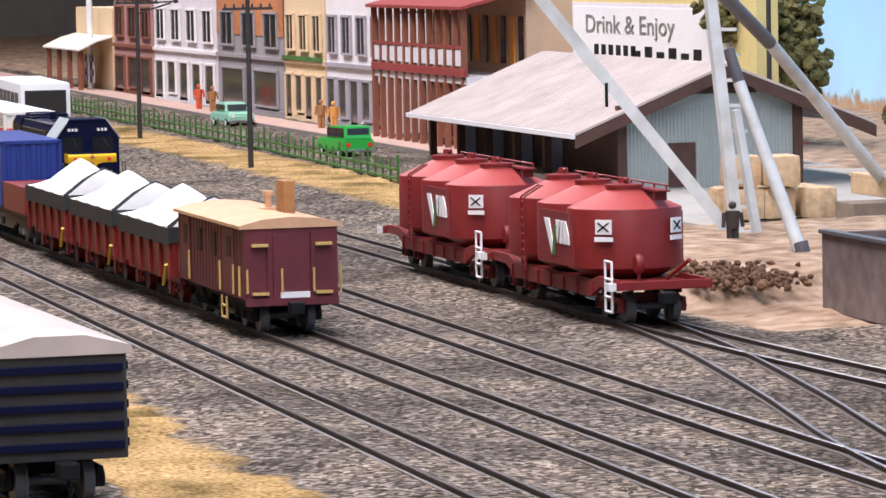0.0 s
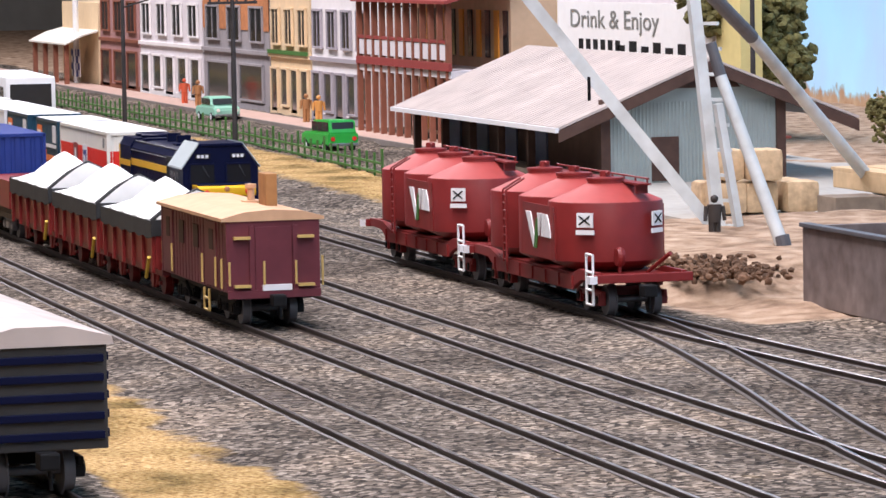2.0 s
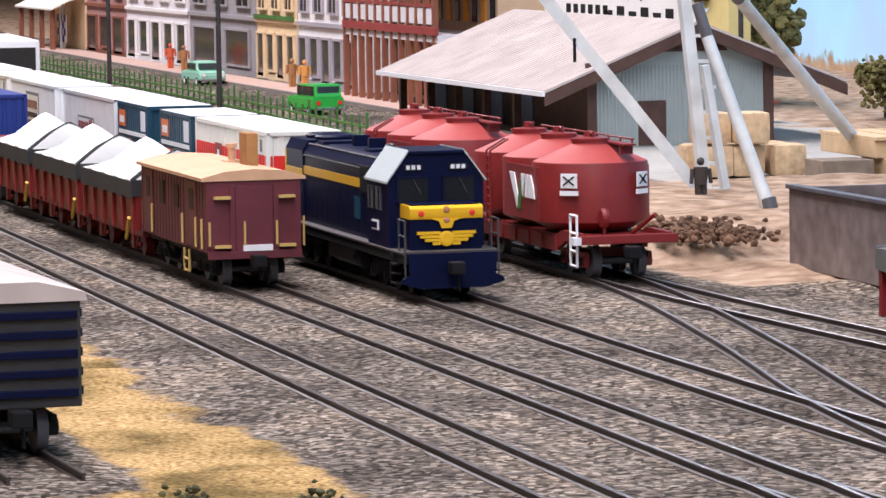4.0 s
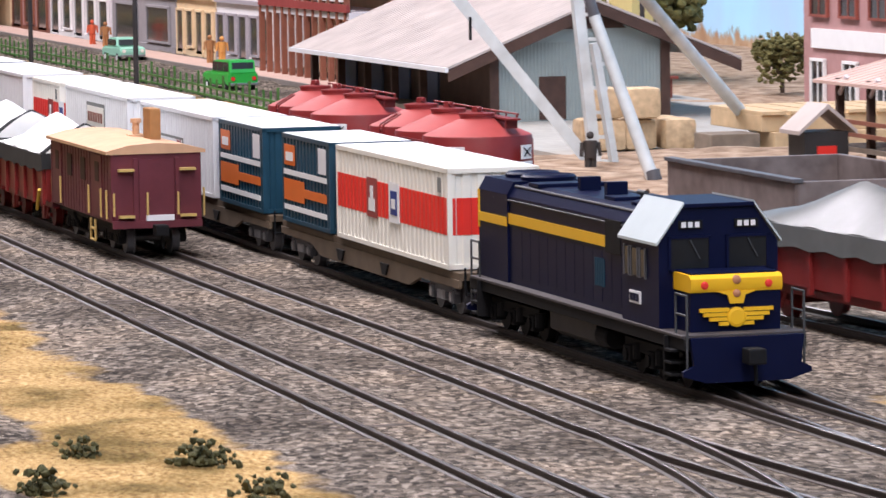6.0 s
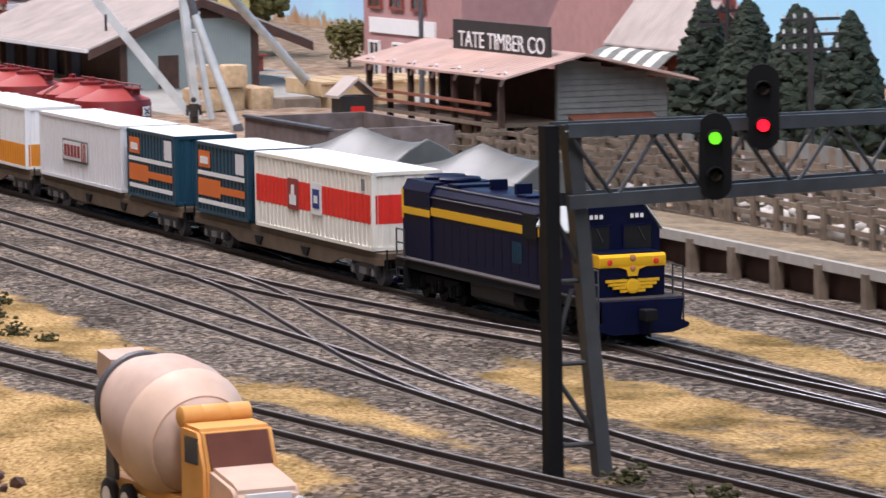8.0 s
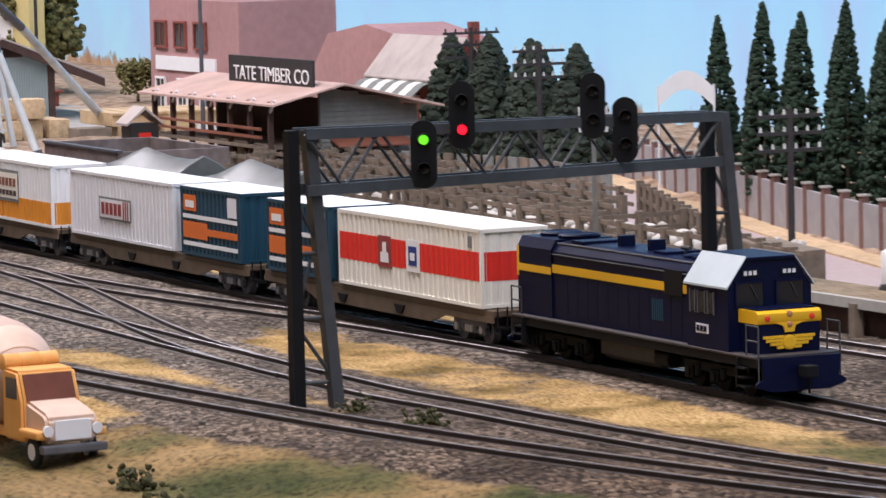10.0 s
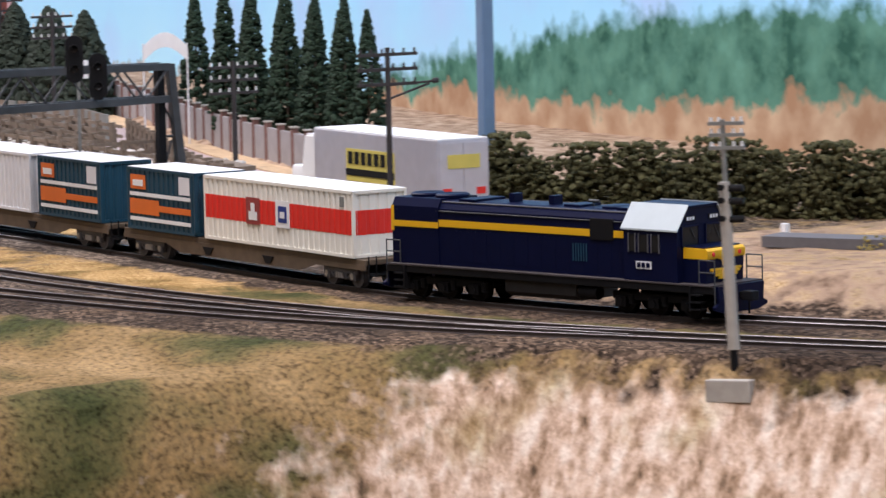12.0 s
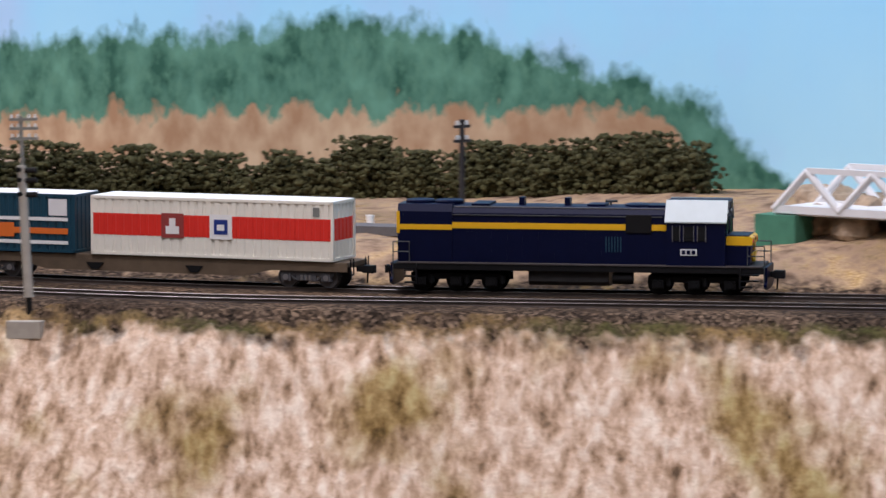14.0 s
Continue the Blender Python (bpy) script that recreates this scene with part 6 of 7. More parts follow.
def goods_shed():
    s_ = thing("goods_shed", "grey-green iron goods shed with wide pale roof", "goods shed")
    x0, x1, y0, y1 = -197.6, -165.4, 38.4, 48.0
    part("wall", prism([(y0, 0), (y1, 0), (y1, 4.3), (43.9, 6.2), (y0, 4.3)], x1 - 0.3, x1, axis="x"), SHEDWALL, s_, "corrugated gable wall")
    bm = bmesh.new()
    for k in range(46):
        y = y0 + 0.1 + k * 0.2
        rod(bm, (x1 + 0.02, y, 0.1), (x1 + 0.02, y, 4.4), 0.05, seg=6)
    part("corrugation", bm, SHEDWALL, s_)
    for y in (y0, y1):
        part("corner_post", box(x1 - 0.2, x1 + 0.2, y - 0.25, y + 0.25, 0, 4.6), DARKWOOD, s_)
        part("side_wall", box(x0, x1 - 0.3, y - 0.1, y + 0.1, 0, 4.3), DARKWOOD if y == y0 else SHEDWALL, s_)
    for x in (-197, -191, -185, -179):
        part("loading_door", box(x, x + 3.4, y0 - 0.2, y0 - 0.1, 0.5, 3.4), GREYBLUE, s_, "blue-grey loading door")
    for x in (-199.5, -193, -187, -181, -175):
        part("verandah_post", box(x, x + 0.4, 36.9, 37.3, 0.3, 3.5), DARKWOOD, s_)
    part("loading_deck", box(x0, x1 + 0.5, 36.3, y0, -0.2, 0.75), OLDWOOD, s_)
    part("door", box(x1, x1 + 0.08, 40.9, 42.4, 0.3, 2.6), DARKWOOD, s_, "dark brown side door")
    part("gable_vent", prism([(42.0, 5.1), (45.8, 5.1), (45.2, 5.75), (43.9, 6.25), (42.6, 5.75)], x1 + 0.02, x1 + 0.14, axis="x"), DARKWOOD, s_, "louvred gable vent")
    for k in range(4):
        part("vent_slat", box(x1 + 0.1, x1 + 0.2, 42.2, 45.6, 5.2 + k * 0.2, 5.27 + k * 0.2), DARKWOOD, s_)
    roof_pair(s_, x0 - 1.5, x1 + 1.1, 35.6, 3.15, 43.9, 6.55, 52.0, 3.3, ROOFGREY, "pale weathered iron roof", 0.14, 0.7)
    for (ya, za), (yb, zb) in (((35.6, 3.0), (43.9, 6.42)), ((43.9, 6.42), (52.0, 3.15))):
        part("barge_board", prism([(ya, za - 0.5), (yb, zb - 0.5), (yb, zb + 0.1), (ya, za + 0.1)], x1 + 0.9, x1 + 1.12, axis="x"), DARKWOOD, s_, "dark barge board")
    part("gutter", box(x0 - 1.5, x1 + 1.1, 35.4, 35.62, 3.0, 3.25), GREYW, s_, "pale gutter")
    return s_


GREYBLUE = mat("blue grey door paint", (0.10, 0.13, 0.22), 0.6, var=0.12)
goods_shed()


def window(parent, x0, x1, y, z0, z1, frame_m, glass=GLASSD, bars=1):
    wn = part("window", box(x0, x1, y - 0.12, y - 0.06, z0, z1), glass, parent)
    bm = bmesh.new()
    for a, b, c, d in ((x0 - 0.1, x0 + 0.05, z0, z1), (x1 - 0.05, x1 + 0.1, z0, z1), (x0 - 0.1, x1 + 0.1, z1 - 0.05, z1 + 0.12), (x0 - 0.15, x1 + 0.15, z0 - 0.15, z0)):
        boxbm(bm, a, b, y - 0.22, y - 0.02, c, d)
    for k in range(bars):
        xx = x0 + (k + 1) * (x1 - x0) / (bars + 1)
        boxbm(bm, xx - 0.04, xx + 0.04, y - 0.17, y - 0.05, z0, z1)
    part("window_frame", bm, frame_m, wn)


def shop(name, label, x0, x1, y, h, wall_m, trim_m, upper, lower, extra=None):
    """A two-storey shop: upper and lower are counts of openings; front at y facing the street."""
    s_ = thing(name, label, "shop building", "buildings of the main street")
    part("wall", box(x0, x1, y, y + 7, 0.2, h), wall_m, s_)
    part("parapet", box(x0 - 0.1, x1 + 0.1, y - 0.25, y + 0.2, h - 0.3, h + 0.3), trim_m, s_)
    part("string_course", box(x0, x1, y - 0.2, y, 4.55, 4.85), trim_m, s_)
    n = upper
    for k in range(n):
        c = x0 + (k + 0.5) * (x1 - x0) / n
        window(s_, c - 0.28 * (x1 - x0) / n, c + 0.28 * (x1 - x0) / n, y, 5.6, 8.2, trim_m)
    for k in range(lower):
        c = x0 + (k + 0.5) * (x1 - x0) / lower
        window(s_, c - 0.34 * (x1 - x0) / lower, c + 0.34 * (x1 - x0) / lower, y, 1.0 if k % 2 else 0.45, 3.7, trim_m, bars=0)
    part("plinth", box(x0, x1, y - 0.12, y, 0.2, 0.7), trim_m, s_)
    return s_


YF = 44.2
shop("shop_building", "white rendered shop with grey timber shopfront", -257.5, -239.5, YF, 11, WHITEWALL, SHOPGREY, 4, 5)
shop("shop_building", "yellow ornate rendered shop with green band", -271.5, -258, YF, 11, CREAMWALL, CREAMWALL, 3, 4)
shop("shop_building", "dark grey rendered shop with brown windows", -297, -272, YF, 10.4, GREYWALL, GREYWALL, 3, 2)
shop("shop_building", "lilac shop with white columns and frames", -325, -297.5, YF, 10.5, LILACWALL, WHITEWALL, 4, 5)
shop("shop_building", "red brick shop with dark timber front", -345, -325.5, YF, 9.5, PINKWALL, BROWNPOST, 3, 3)
gb = part("sign_band", box(-271.5, -258, YF - 0.3, YF - 0.2, 4.8, 5.1), GREENFENCE, thing("shop_sign", "narrow green sign band over the yellow shop", "sign"))
orange_shop = thing("brick_upper_storey", "orange brick upper wall above the grey shop", "shop building", "buildings of the main street")
part("wall", box(-297, -272, YF - 0.05, YF + 0.05, 6.4, 10.4), mat("orange brick", (0.50, 0.20, 0.08), 0.85, var=0.2, scale=250), orange_shop)


def hotel():
    s_ = thing("corner_hotel", "two-storey hotel with dark red verandah and lit windows", "hotel")
    x0, x1 = -232.5, -209
    part("wall", box(x0, x1, YF + 1.5, YF + 4.5, 0.2, 11), mat("hotel cream wall", (0.58, 0.40, 0.26), 0.8, var=0.08), s_)
    part("verandah_floor", box(x0, x1 + 0.8, YF - 2.6, YF + 1.5, 4.5, 4.95), LILACWALL, s_, "pale verandah edge")
    part("verandah_beam", box(x0, x1 + 0.8, YF - 2.75, YF - 2.55, 4.95, 5.45), HOTELRED, s_)
    part("verandah_roof", prism([(YF - 3.0, 9.1), (YF + 1.6, 10.2), (YF + 1.6, 10.4), (YF - 3.0, 9.3)], x0 - 0.3, x1 + 1, axis="x"), HOTELRED, s_)
    n = 11
    for k in range(n + 1):
        x = x0 + 0.2 + k * (x1 - x0 - 0.2) / n
        part("verandah_post", box(x - 0.18, x + 0.18, YF - 2.7, YF - 2.35, 0.4, 9.2), BROWNPOST, s_)
    for k in range(n):
        x = x0 + 0.2 + k * (x1 - x0 - 0.2) / n
        part("balustrade", box(x + 0.3, x + (x1 - x0) / n - 0.3, YF - 2.62, YF - 2.5, 5.6, 6.6), LILACWALL, s_, "white lattice panel")
        part("handrail", box(x, x + (x1 - x0) / n, YF - 2.66, YF - 2.46, 6.65, 6.85), HOTELRED, s_)
        part("lit_window", box(x + 0.6, x + (x1 - x0) / n - 0.5, YF + 1.4, YF + 1.48, 5.6, 8.6), ORANGEWIN if k % 2 else GLASSD, s_)
        part("ground_door", box(x + 0.6, x + (x1 - x0) / n - 0.5, YF + 1.4, YF + 1.48, 0.5, 3.9), ORANGEWIN if k % 3 == 1 else DARKWOOD, s_)
    return s_


hotel()


def yellow_building():
    s_ = thing("yellow_building", "large yellow rendered building with painted wall sign", "building")
    x0, x1, y = -262, -201, 58
    part("wall", box(x0, x1, y, y + 1.4, -0.3, 10.5), YELWALL, s_)
    sign = part("wall_sign", box(-240, -206, y - 0.12, y, 4.4, 8.75), WHITE, s_, "white painted sign panel")
    part("sign_border", box(-240.4, -205.6, y - 0.07, y, 4.1, 9.05), LILACWALL, sign)
    lettering("Drink & Enjoy", 1.75, GREYWOOD, sign, at(-227, y - 0.15, 7.0) @ pose(0, 0, 0, 90, 0, 0), 20)
    for k in range(6):
        part("letter_bar", box(-235 + k * 1.7, -234 + k * 1.7, y - 0.15, y - 0.12, 5.5, 6.2), BLACK, sign)
    for k in range(6):
        part("letter_bar", box(-226 + k * 2.6, -224.4 + k * 2.6, y - 0.15, y - 0.12, 4.6, 5.9 + 0.3 * (k % 2)), BLACK, sign)
    return s_


yellow_building()
# verandah shop and bus stop at the far end of the street
vs_ = thing("verandah_shop", "low cream shop with curved verandah roof", "shop building", "buildings of the main street")
part("wall", box(-366, -346, YF, YF + 6, 0.2, 8), CREAMWALL, vs_)
part("verandah_roof", prism([(YF - 3.2, 4.1), (YF - 1.5, 4.9), (YF, 5.3), (YF, 5.45), (YF - 1.5, 5.05), (YF - 3.2, 4.25)], -367, -346, axis="x"), CREAM, vs_)
for k in range(4):
    part("post", box(-366 + k * 6, -365.4 + k * 6, YF - 3.0, YF - 2.6, 0.3, 4.2), BROWNPOST, vs_)
sb = thing("chequered_board", "blue and white chequered notice board", "sign")
part("backing", box(-2.2, 2.2, 0, 0.1, 0.6, 3.2), WHITE, sb)
for i in range(5):
    for j in range(4):
        if (i + j) % 2:
            part("square", box(-2.2 + i * 0.88, -1.32 + i * 0.88, -0.05, 0, 0.6 + j * 0.65, 1.25 + j * 0.65), BLUE, sb)
part("post", rod(bmesh.new(), (0, 0.1, 0), (0, 0.1, 9), 0.28), GREYW, sb)
plant(sb, -352, 43, 0.4)


def timber_shed():
    s_ = thing("timber_merchant_shed", "grey weatherboard timber shed with pink verandah roof", "shed")
    x0, x1, y0, y1 = -112, -94.5, 38.6, 44.9
    s_.matrix_basis = at(6.6, 0.4, 0.3)
    part("gable_wall", prism([(y0, 0), (y1, 0), (y1, 3.9), (39.6, 5.2), (y0, 5.0)], x1 - 0.3, x1, axis="x"), GREYWOOD, s_)
    for k in range(16):
        z = 0.25 + k * 0.3
        ya, yb = y0 + 0.05, y1 - 0.05 - max(0, (z - 3.9)) * 4.4
        if yb > ya:
            part("weatherboard", prism([(x1, z), (x1 + 0.07, z), (x1, z + 0.28)], ya, yb), GREYWOOD, s_)
    part("back_wall", box(x0, x1 - 0.3, y1 - 0.2, y1, 0, 3.6), GREYWOOD, s_)
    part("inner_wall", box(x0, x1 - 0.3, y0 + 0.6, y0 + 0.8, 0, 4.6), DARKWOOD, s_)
    part("west_wall", box(x0, x0 + 0.3, y0, y1, 0, 4.2), GREYWOOD, s_)
    part("upper_deck", box(x0 - 3, x1, 35.2, y0 + 0.6, 1.75, 1.95), OLDWOOD, s_)
    for k in range(7):
        x = x0 - 2.6 + k * 3.35
        part("post", box(x - 0.14, x + 0.14, 35.3, 35.6, -0.3, 4.6), DARKWOOD, s_)
        part("brace", rod(bmesh.new(), (x, 35.4, 3.9), (x + 0.9, 35.4, 4.7), 0.09), LILACWALL, s_)
    for z in (2.35, 2.85):
        part("deck_rail", box(x0 - 3, x1 - 1, 35.15, 35.28, z, z + 0.16), BROWNPOST, s_)
    for k in range(8):
        part("stacked_timber", box(x0 + 0.5 + k * 2.1, x0 + 2.2 + k * 2.1, 36.4, 37.8, 0.0, 0.7 + 0.25 * (k % 3)), (PALLET, OLDWOOD, BROWNPOST)[k % 3], s_)
    roof_pair(s_, x0 - 4.5, x1 + 1.6, 35.0, 4.35, 39.6, 5.45, 46.0, 3.95, ROOFPINK, "faded pink iron roof", 0.12, 0.7)
    part("awning", prism([(x1, 2.2), (x1 + 1.5, 1.75), (x1 + 1.5, 1.85), (x1, 2.32)], 39.2, 44.0), BROWNPOST, s_, "red brown awning over the door")
    # doorway is a flat panel; the shade inside is put into its dark colour
    part("shaded_opening", box(x1, x1 + 0.05, 39.8, 43.6, 0.0, 1.7), DARKWOOD, s_)
    sign = part("roof_sign", box(x0 + 3.0, x1 - 0.6, 38.4, 38.6, 5.1, 6.9), BOGIEDARK, s_, "black roof sign with white lettering")
    lettering("TATE TIMBER CO", 1.25, WHITE, sign, at((x0 + x1) / 2 + 1.5, 38.36, 5.45) @ pose(0, 0, 0, 90, 0, 0), 12.5)
    return s_


timber_shed()
hut = thing("small_hut", "narrow black hut with pitched roof", "hut")
part("body", box(-0.9, 0.9, -0.9, 0.9, 0, 2.9), BOGIEDARK, hut)
part("roof", prism([(-1.2, 2.8), (0, 3.8), (1.2, 2.8), (1.2, 2.95), (0, 3.98), (-1.2, 2.95)], -1.1, 1.1, axis="x"), ROOFGREY, hut)
part("mark", box(0.9, 0.94, -0.4, 0.4, 2.0, 2.35), SIGRED, hut)
plant(hut, -103.5, 33.2, 0.2)
wall2 = thing("board_fence", "grey timber yard wall behind the stock pens", "fence")
for k, (xa, ya) in enumerate(spline([(-94, 36), (-84, 41.0), (-70, 44.5), (-56, 42)], 1.2)):
    (part("board", box(xa, xa + 1.15, ya, ya + 0.15, -0.3, 2.0), GREYWOOD if k % 2 else OLDWOOD, wall2))


def brick_house():
    s_ = thing("brick_house", "red brick house with striped awning and grey roof", "house")
    x0, x1, y0, y1 = -121, -106, 49.6, 54.4
    s_.matrix_basis = at(-111.8, 50.6, 1.9) @ Matrix.Scale(0.74, 4) @ at(121.3, -47.3, 0)
    part("wall", prism([(x0, -1), (x1, -1), (x1, 4.4), ((x0 + x1) / 2, 7.4), (x0, 4.4)], y1 - 0.3, y1), BRICKRED, s_)
    part("front_wall", box(x0, x1, y0, y0 + 0.3, -1, 4.4), BRICKRED, s_)
    part("side_wall", prism([(y0, -1), (y1, -1), (y1, 4.4), ((y0 + y1) / 2, 7.6), (y0, 4.4)], x1 - 0.3, x1, axis="x"), BRICKRED, s_)
    roof_pair(s_, x0 - 0.5, x1 + 0.5, y0 - 0.6, 4.2, (y0 + y1) / 2, 7.8, y1 + 0.6, 4.2, ROOFGREY, "pale grey roof", 0.15, 0.6)
    for k in range(9):
        a = x0 - 0.3 + k * 1.6
        part("awning_stripe", prism([(y0 - 2.3, 2.9), (y0 - 1.2, 3.8), (y0 - 0.2, 4.15), (y0 - 0.2, 4.25), (y0 - 1.2, 3.9), (y0 - 2.3, 3.0)], a, a + 1.6, axis="x"), CREAM if k % 2 else GREYWOOD, s_)
    for x in (x0 + 0.2, x0 + 3.5, x0 + 7.2, x0 + 10.8, x1 - 0.2):
        part("post", box(x - 0.2, x + 0.2, y0 - 2.2, y0 - 1.9, -0.6, 3.0), BROWNPOST, s_)
    for x in (x0 + 1.4, x0 + 5, x0 + 9):
        window(s_, x, x + 1.7, y0, 0.3, 2.8, WHITE)
    part("chimney", box(x1 - 2, x1 - 1.2, y0 + 3.6, y0 + 4.4, 6.6, 9.2), BRICKRED, s_)
    return s_


brick_house()
pb = thing("brick_store", "pink brick two-storey store with white signs", "shop building")
part("wall", box(-176, -156, 60, 68, -0.5, 9), PINKWALL, pb)
part("sign", box(-174.5, -161, 59.85, 60, 3.4, 4.5), WHITE, pb, "white sign band")
for k in range(3):
    window(pb, -174.5 + k * 4.5, -172 + k * 4.5, 60, 5.3, 7.2, BRICKRED)
    window(pb, -174.5 + k * 5, -172.5 + k * 5, 60, 0.3, 2.7, WHITE)
pb2 = thing("brick_gable", "dark pink gabled building behind the timber shed", "building")
part("wall", prism([(-141, -0.5), (-121, -0.5), (-121, 4.5), (-124, 7.0), (-131, 7.8), (-138, 7.0), (-141, 4.5)], 60, 66), PINKWALL, pb2)


# ---- goods yard: derrick, bales, timber, tank ----
def beam(p0, p1, w, material, name, parent, label=""):
    bm = bmesh.new()
    p0, p1 = Vector(p0), Vector(p1)
    q = (p1 - p0).to_track_quat("Z", "Y")
    vs = [bm.verts.new(p + q @ Vector((sx * w, sy * w, 0))) for p in (p0, p1) for sx, sy in ((-1, -1), (1, -1), (1, 1), (-1, 1))]
    for k in range(4):
        bm.faces.new((vs[k], vs[(k + 1) % 4], vs[4 + (k + 1) % 4], vs[4 + k]))
    bm.faces.new(vs[:4][::-1])
    bm.faces.new(vs[4:])
    return part(name, bm, material, parent, label)


def derrick():
    g = thing("yard_derrick", "white steel derrick with leaning boom and back legs", "crane")
    apex = (-122.2, 29.4, 11.0)
    beam((-125.0, 31.1, 0.3), (-127.4, 22.6, 11.6), 0.26, STEELWHITE, "boom", g, "white box-girder boom")
    beam((-122.6, 30.3, 0.3), (-122.6, 29.2, 11.0), 0.23, STEELWHITE, "mast_leg", g, "worn white mast")
    beam((-122.0, 31.0, 0.3), (-121.8, 30.0, 6.0), 0.16, STEELWHITE, "mast_leg", g)
    for k in range(9):
        beam((-122.7, 30.3 - k * 0.1, 0.9 + k * 1.05), (-121.9, 30.9 - k * 0.1, 0.9 + k * 1.05), 0.07, STEELWHITE, "rung", g)
    bm = bmesh.new()
    rod(bm, (-140, 44.5, 0.3), (-127.0, 33.3, 8.6), 0.3, 0.28, 14)
    part("back_leg", bm, STEELWHITE, g, "round white back leg", smooth=True)
    bm = bmesh.new()
    rod(bm, (-127.0, 33.3, 8.6), apex, 0.3, 0.3, 14)
    part("leg_end", bm, BOGIE, g, "dark leg end")
    bm = bmesh.new()
    rod(bm, (-111.5, 29.1, 0.9), (-113.6, 27.4, 7.4), 0.27, 0.24, 14)
    part("stay_leg", bm, STEELWHITE, g, "round white stay leg", smooth=True)
    bm = bmesh.new()
    rod(bm, (-113.6, 27.4, 7.4), (-113.9, 27.1, 8.7), 0.24, 0.22, 14)
    part("leg_end", bm, BOGIE, g, "dark leg end")
    bm = bmesh.new()
    rod(bm, (-111.2, 29.3, 0.0), (-111.5, 29.1, 1.2), 0.3, 0.3, 14)
    part("leg_end", bm, BOGIE, g, "dark leg end")
    bm = bmesh.new()
    rod(bm, (-127.4, 21.8, 11.4), (-122.2, 29.2, 11.0), 0.03)
    part("cable", bm, BLACK, g, "thin cable")
    part("hook_block", rods([((-126.2, 25.8, 7.1), (-126.2, 25.8, 6.3)), ((-126.2, 25.8, 6.5), (-126.2, 25.8, 6.1))], 0.07), BLACK, g)
    return g


derrick()


def figure(x, y, z, coat, legs, label, turn=0):
    """A small plain model figure as one mesh."""
    bm = bmesh.new()
    rod(bm, (0, -0.13, 0), (0, -0.11, 0.95), 0.12, 0.15)
    rod(bm, (0, 0.13, 0), (0, 0.11, 0.95), 0.12, 0.15)
    rod(bm, (0, 0, 0.9), (0, 0, 1.62), 0.26, 0.3)
    rod(bm, (0, -0.36, 1.55), (0.05, -0.42, 0.95), 0.09, 0.08)
    rod(bm, (0, 0.36, 1.55), (0.05, 0.42, 0.95), 0.09, 0.08)
    bmesh.ops.create_icosphere(bm, subdivisions=2, radius=0.17, matrix=Matrix.Translation((0, 0, 1.85)))
    f = part("model_figure", bm, coat, None, smooth=True)
    f.matrix_basis = at(x, y, z, turn)
    return tagged(f, label, "figurine", "painted figures of the layout")


figure(-120.6, 29.4, 0.3, FIGDARK, FIGDARK, "dark painted figurine beside the derrick")
figure(-248, 41.5, 0.42, FIGBROWN, WHITE, "brown painted figurine on the footpath")
figure(-244.5, 41.6, 0.42, TRUCKORANGE, WHITE, "orange painted figurine on the footpath")
figure(-291, 41.3, 0.42, FIGRED, WHITE, "red painted figurine on the footpath")
figure(-285, 41.2, 0.42, FIGBROWN, WHITE, "brown painted figurine on the footpath")


def bales():
    g = thing("wool_bales", "stack of buff bales behind the derrick", "bales")
    rnd = random.Random(8)
    for k in range(6):
        for j in range(2 if k in (0, 1) else 1):
            x, y = -138 + 0.8 * rnd.random(), 35.4 + (k % 3) * 1.75 + 0.3 * rnd.random()
            z = 0.35 + j * 1.5
            bm = box(x - 0.8 - (k // 3) * 1.8, x + 0.8 - (k // 3) * 1.8, y - 0.8, y + 0.8, z, z + 1.45, 0.28)
            part("bale", bm, STRAW, g, smooth=True)
    return g


bales()
tp = thing("timber_stack", "pallets of sawn timber in the goods yard", "timber stack")
part("long_baulk", box(-141, -134, 42.0, 50.5, 1.2, 2.0, 0.05), PALLET, tp)
for k in range(6):
    part("plank", box(-141.2, -133.8, 42.0 + k * 1.43, 43.2 + k * 1.43, 2.0, 2.15), PALLET, tp)
for x, y in ((-134.5, 40.5), (-134.5, 43.6), (-134.5, 46.8)):
    part("block", box(x - 1.2, x + 1.2, y - 1.2, y + 1.2, 0.2, 1.2, 0.04), OLDWOOD if y < 43 else PALLET, tp)
tk = thing("loading_tank", "dark blue-grey steel bin beside the siding", "bin")
for y in (24.9, 31.5):
    part("side", box(-97.3, -84, y, y + 0.25, -0.2, 2.6, 0.03), TANKGREY, tk)
for x in (-97.3, -84.2):
    part("end", box(x, x + 0.25, 25.0, 31.6, -0.2, 2.6, 0.03), TANKGREY, tk)
part("floor", box(-97, -84.2, 25.1, 31.5, 1.2, 1.4), BLACK, tk)
part("rim", box(-97.4, -83.9, 24.8, 25.2, 2.55, 2.7, 0.03), BOGIE, tk)
bench = thing("red_table", "small red picnic table under the trees", "table")
part("top", box(-1.4, 1.4, -0.9, 0.9, 1.25, 1.4), BRICKRED, bench)
for x in (-1, 1):
    part("leg", box(x - 0.12, x + 0.12, -0.6, 0.6, 0, 1.25), BRICKRED, bench)
plant(bench, -186, 54.5, 0.1)
yard_slab = tagged(part("yard_slab", box(-190, -126, 33.5, 56.5, -0.4, 0.22), CONCRETE), "grey concrete apron of the goods yard", "yard", kind="structure")


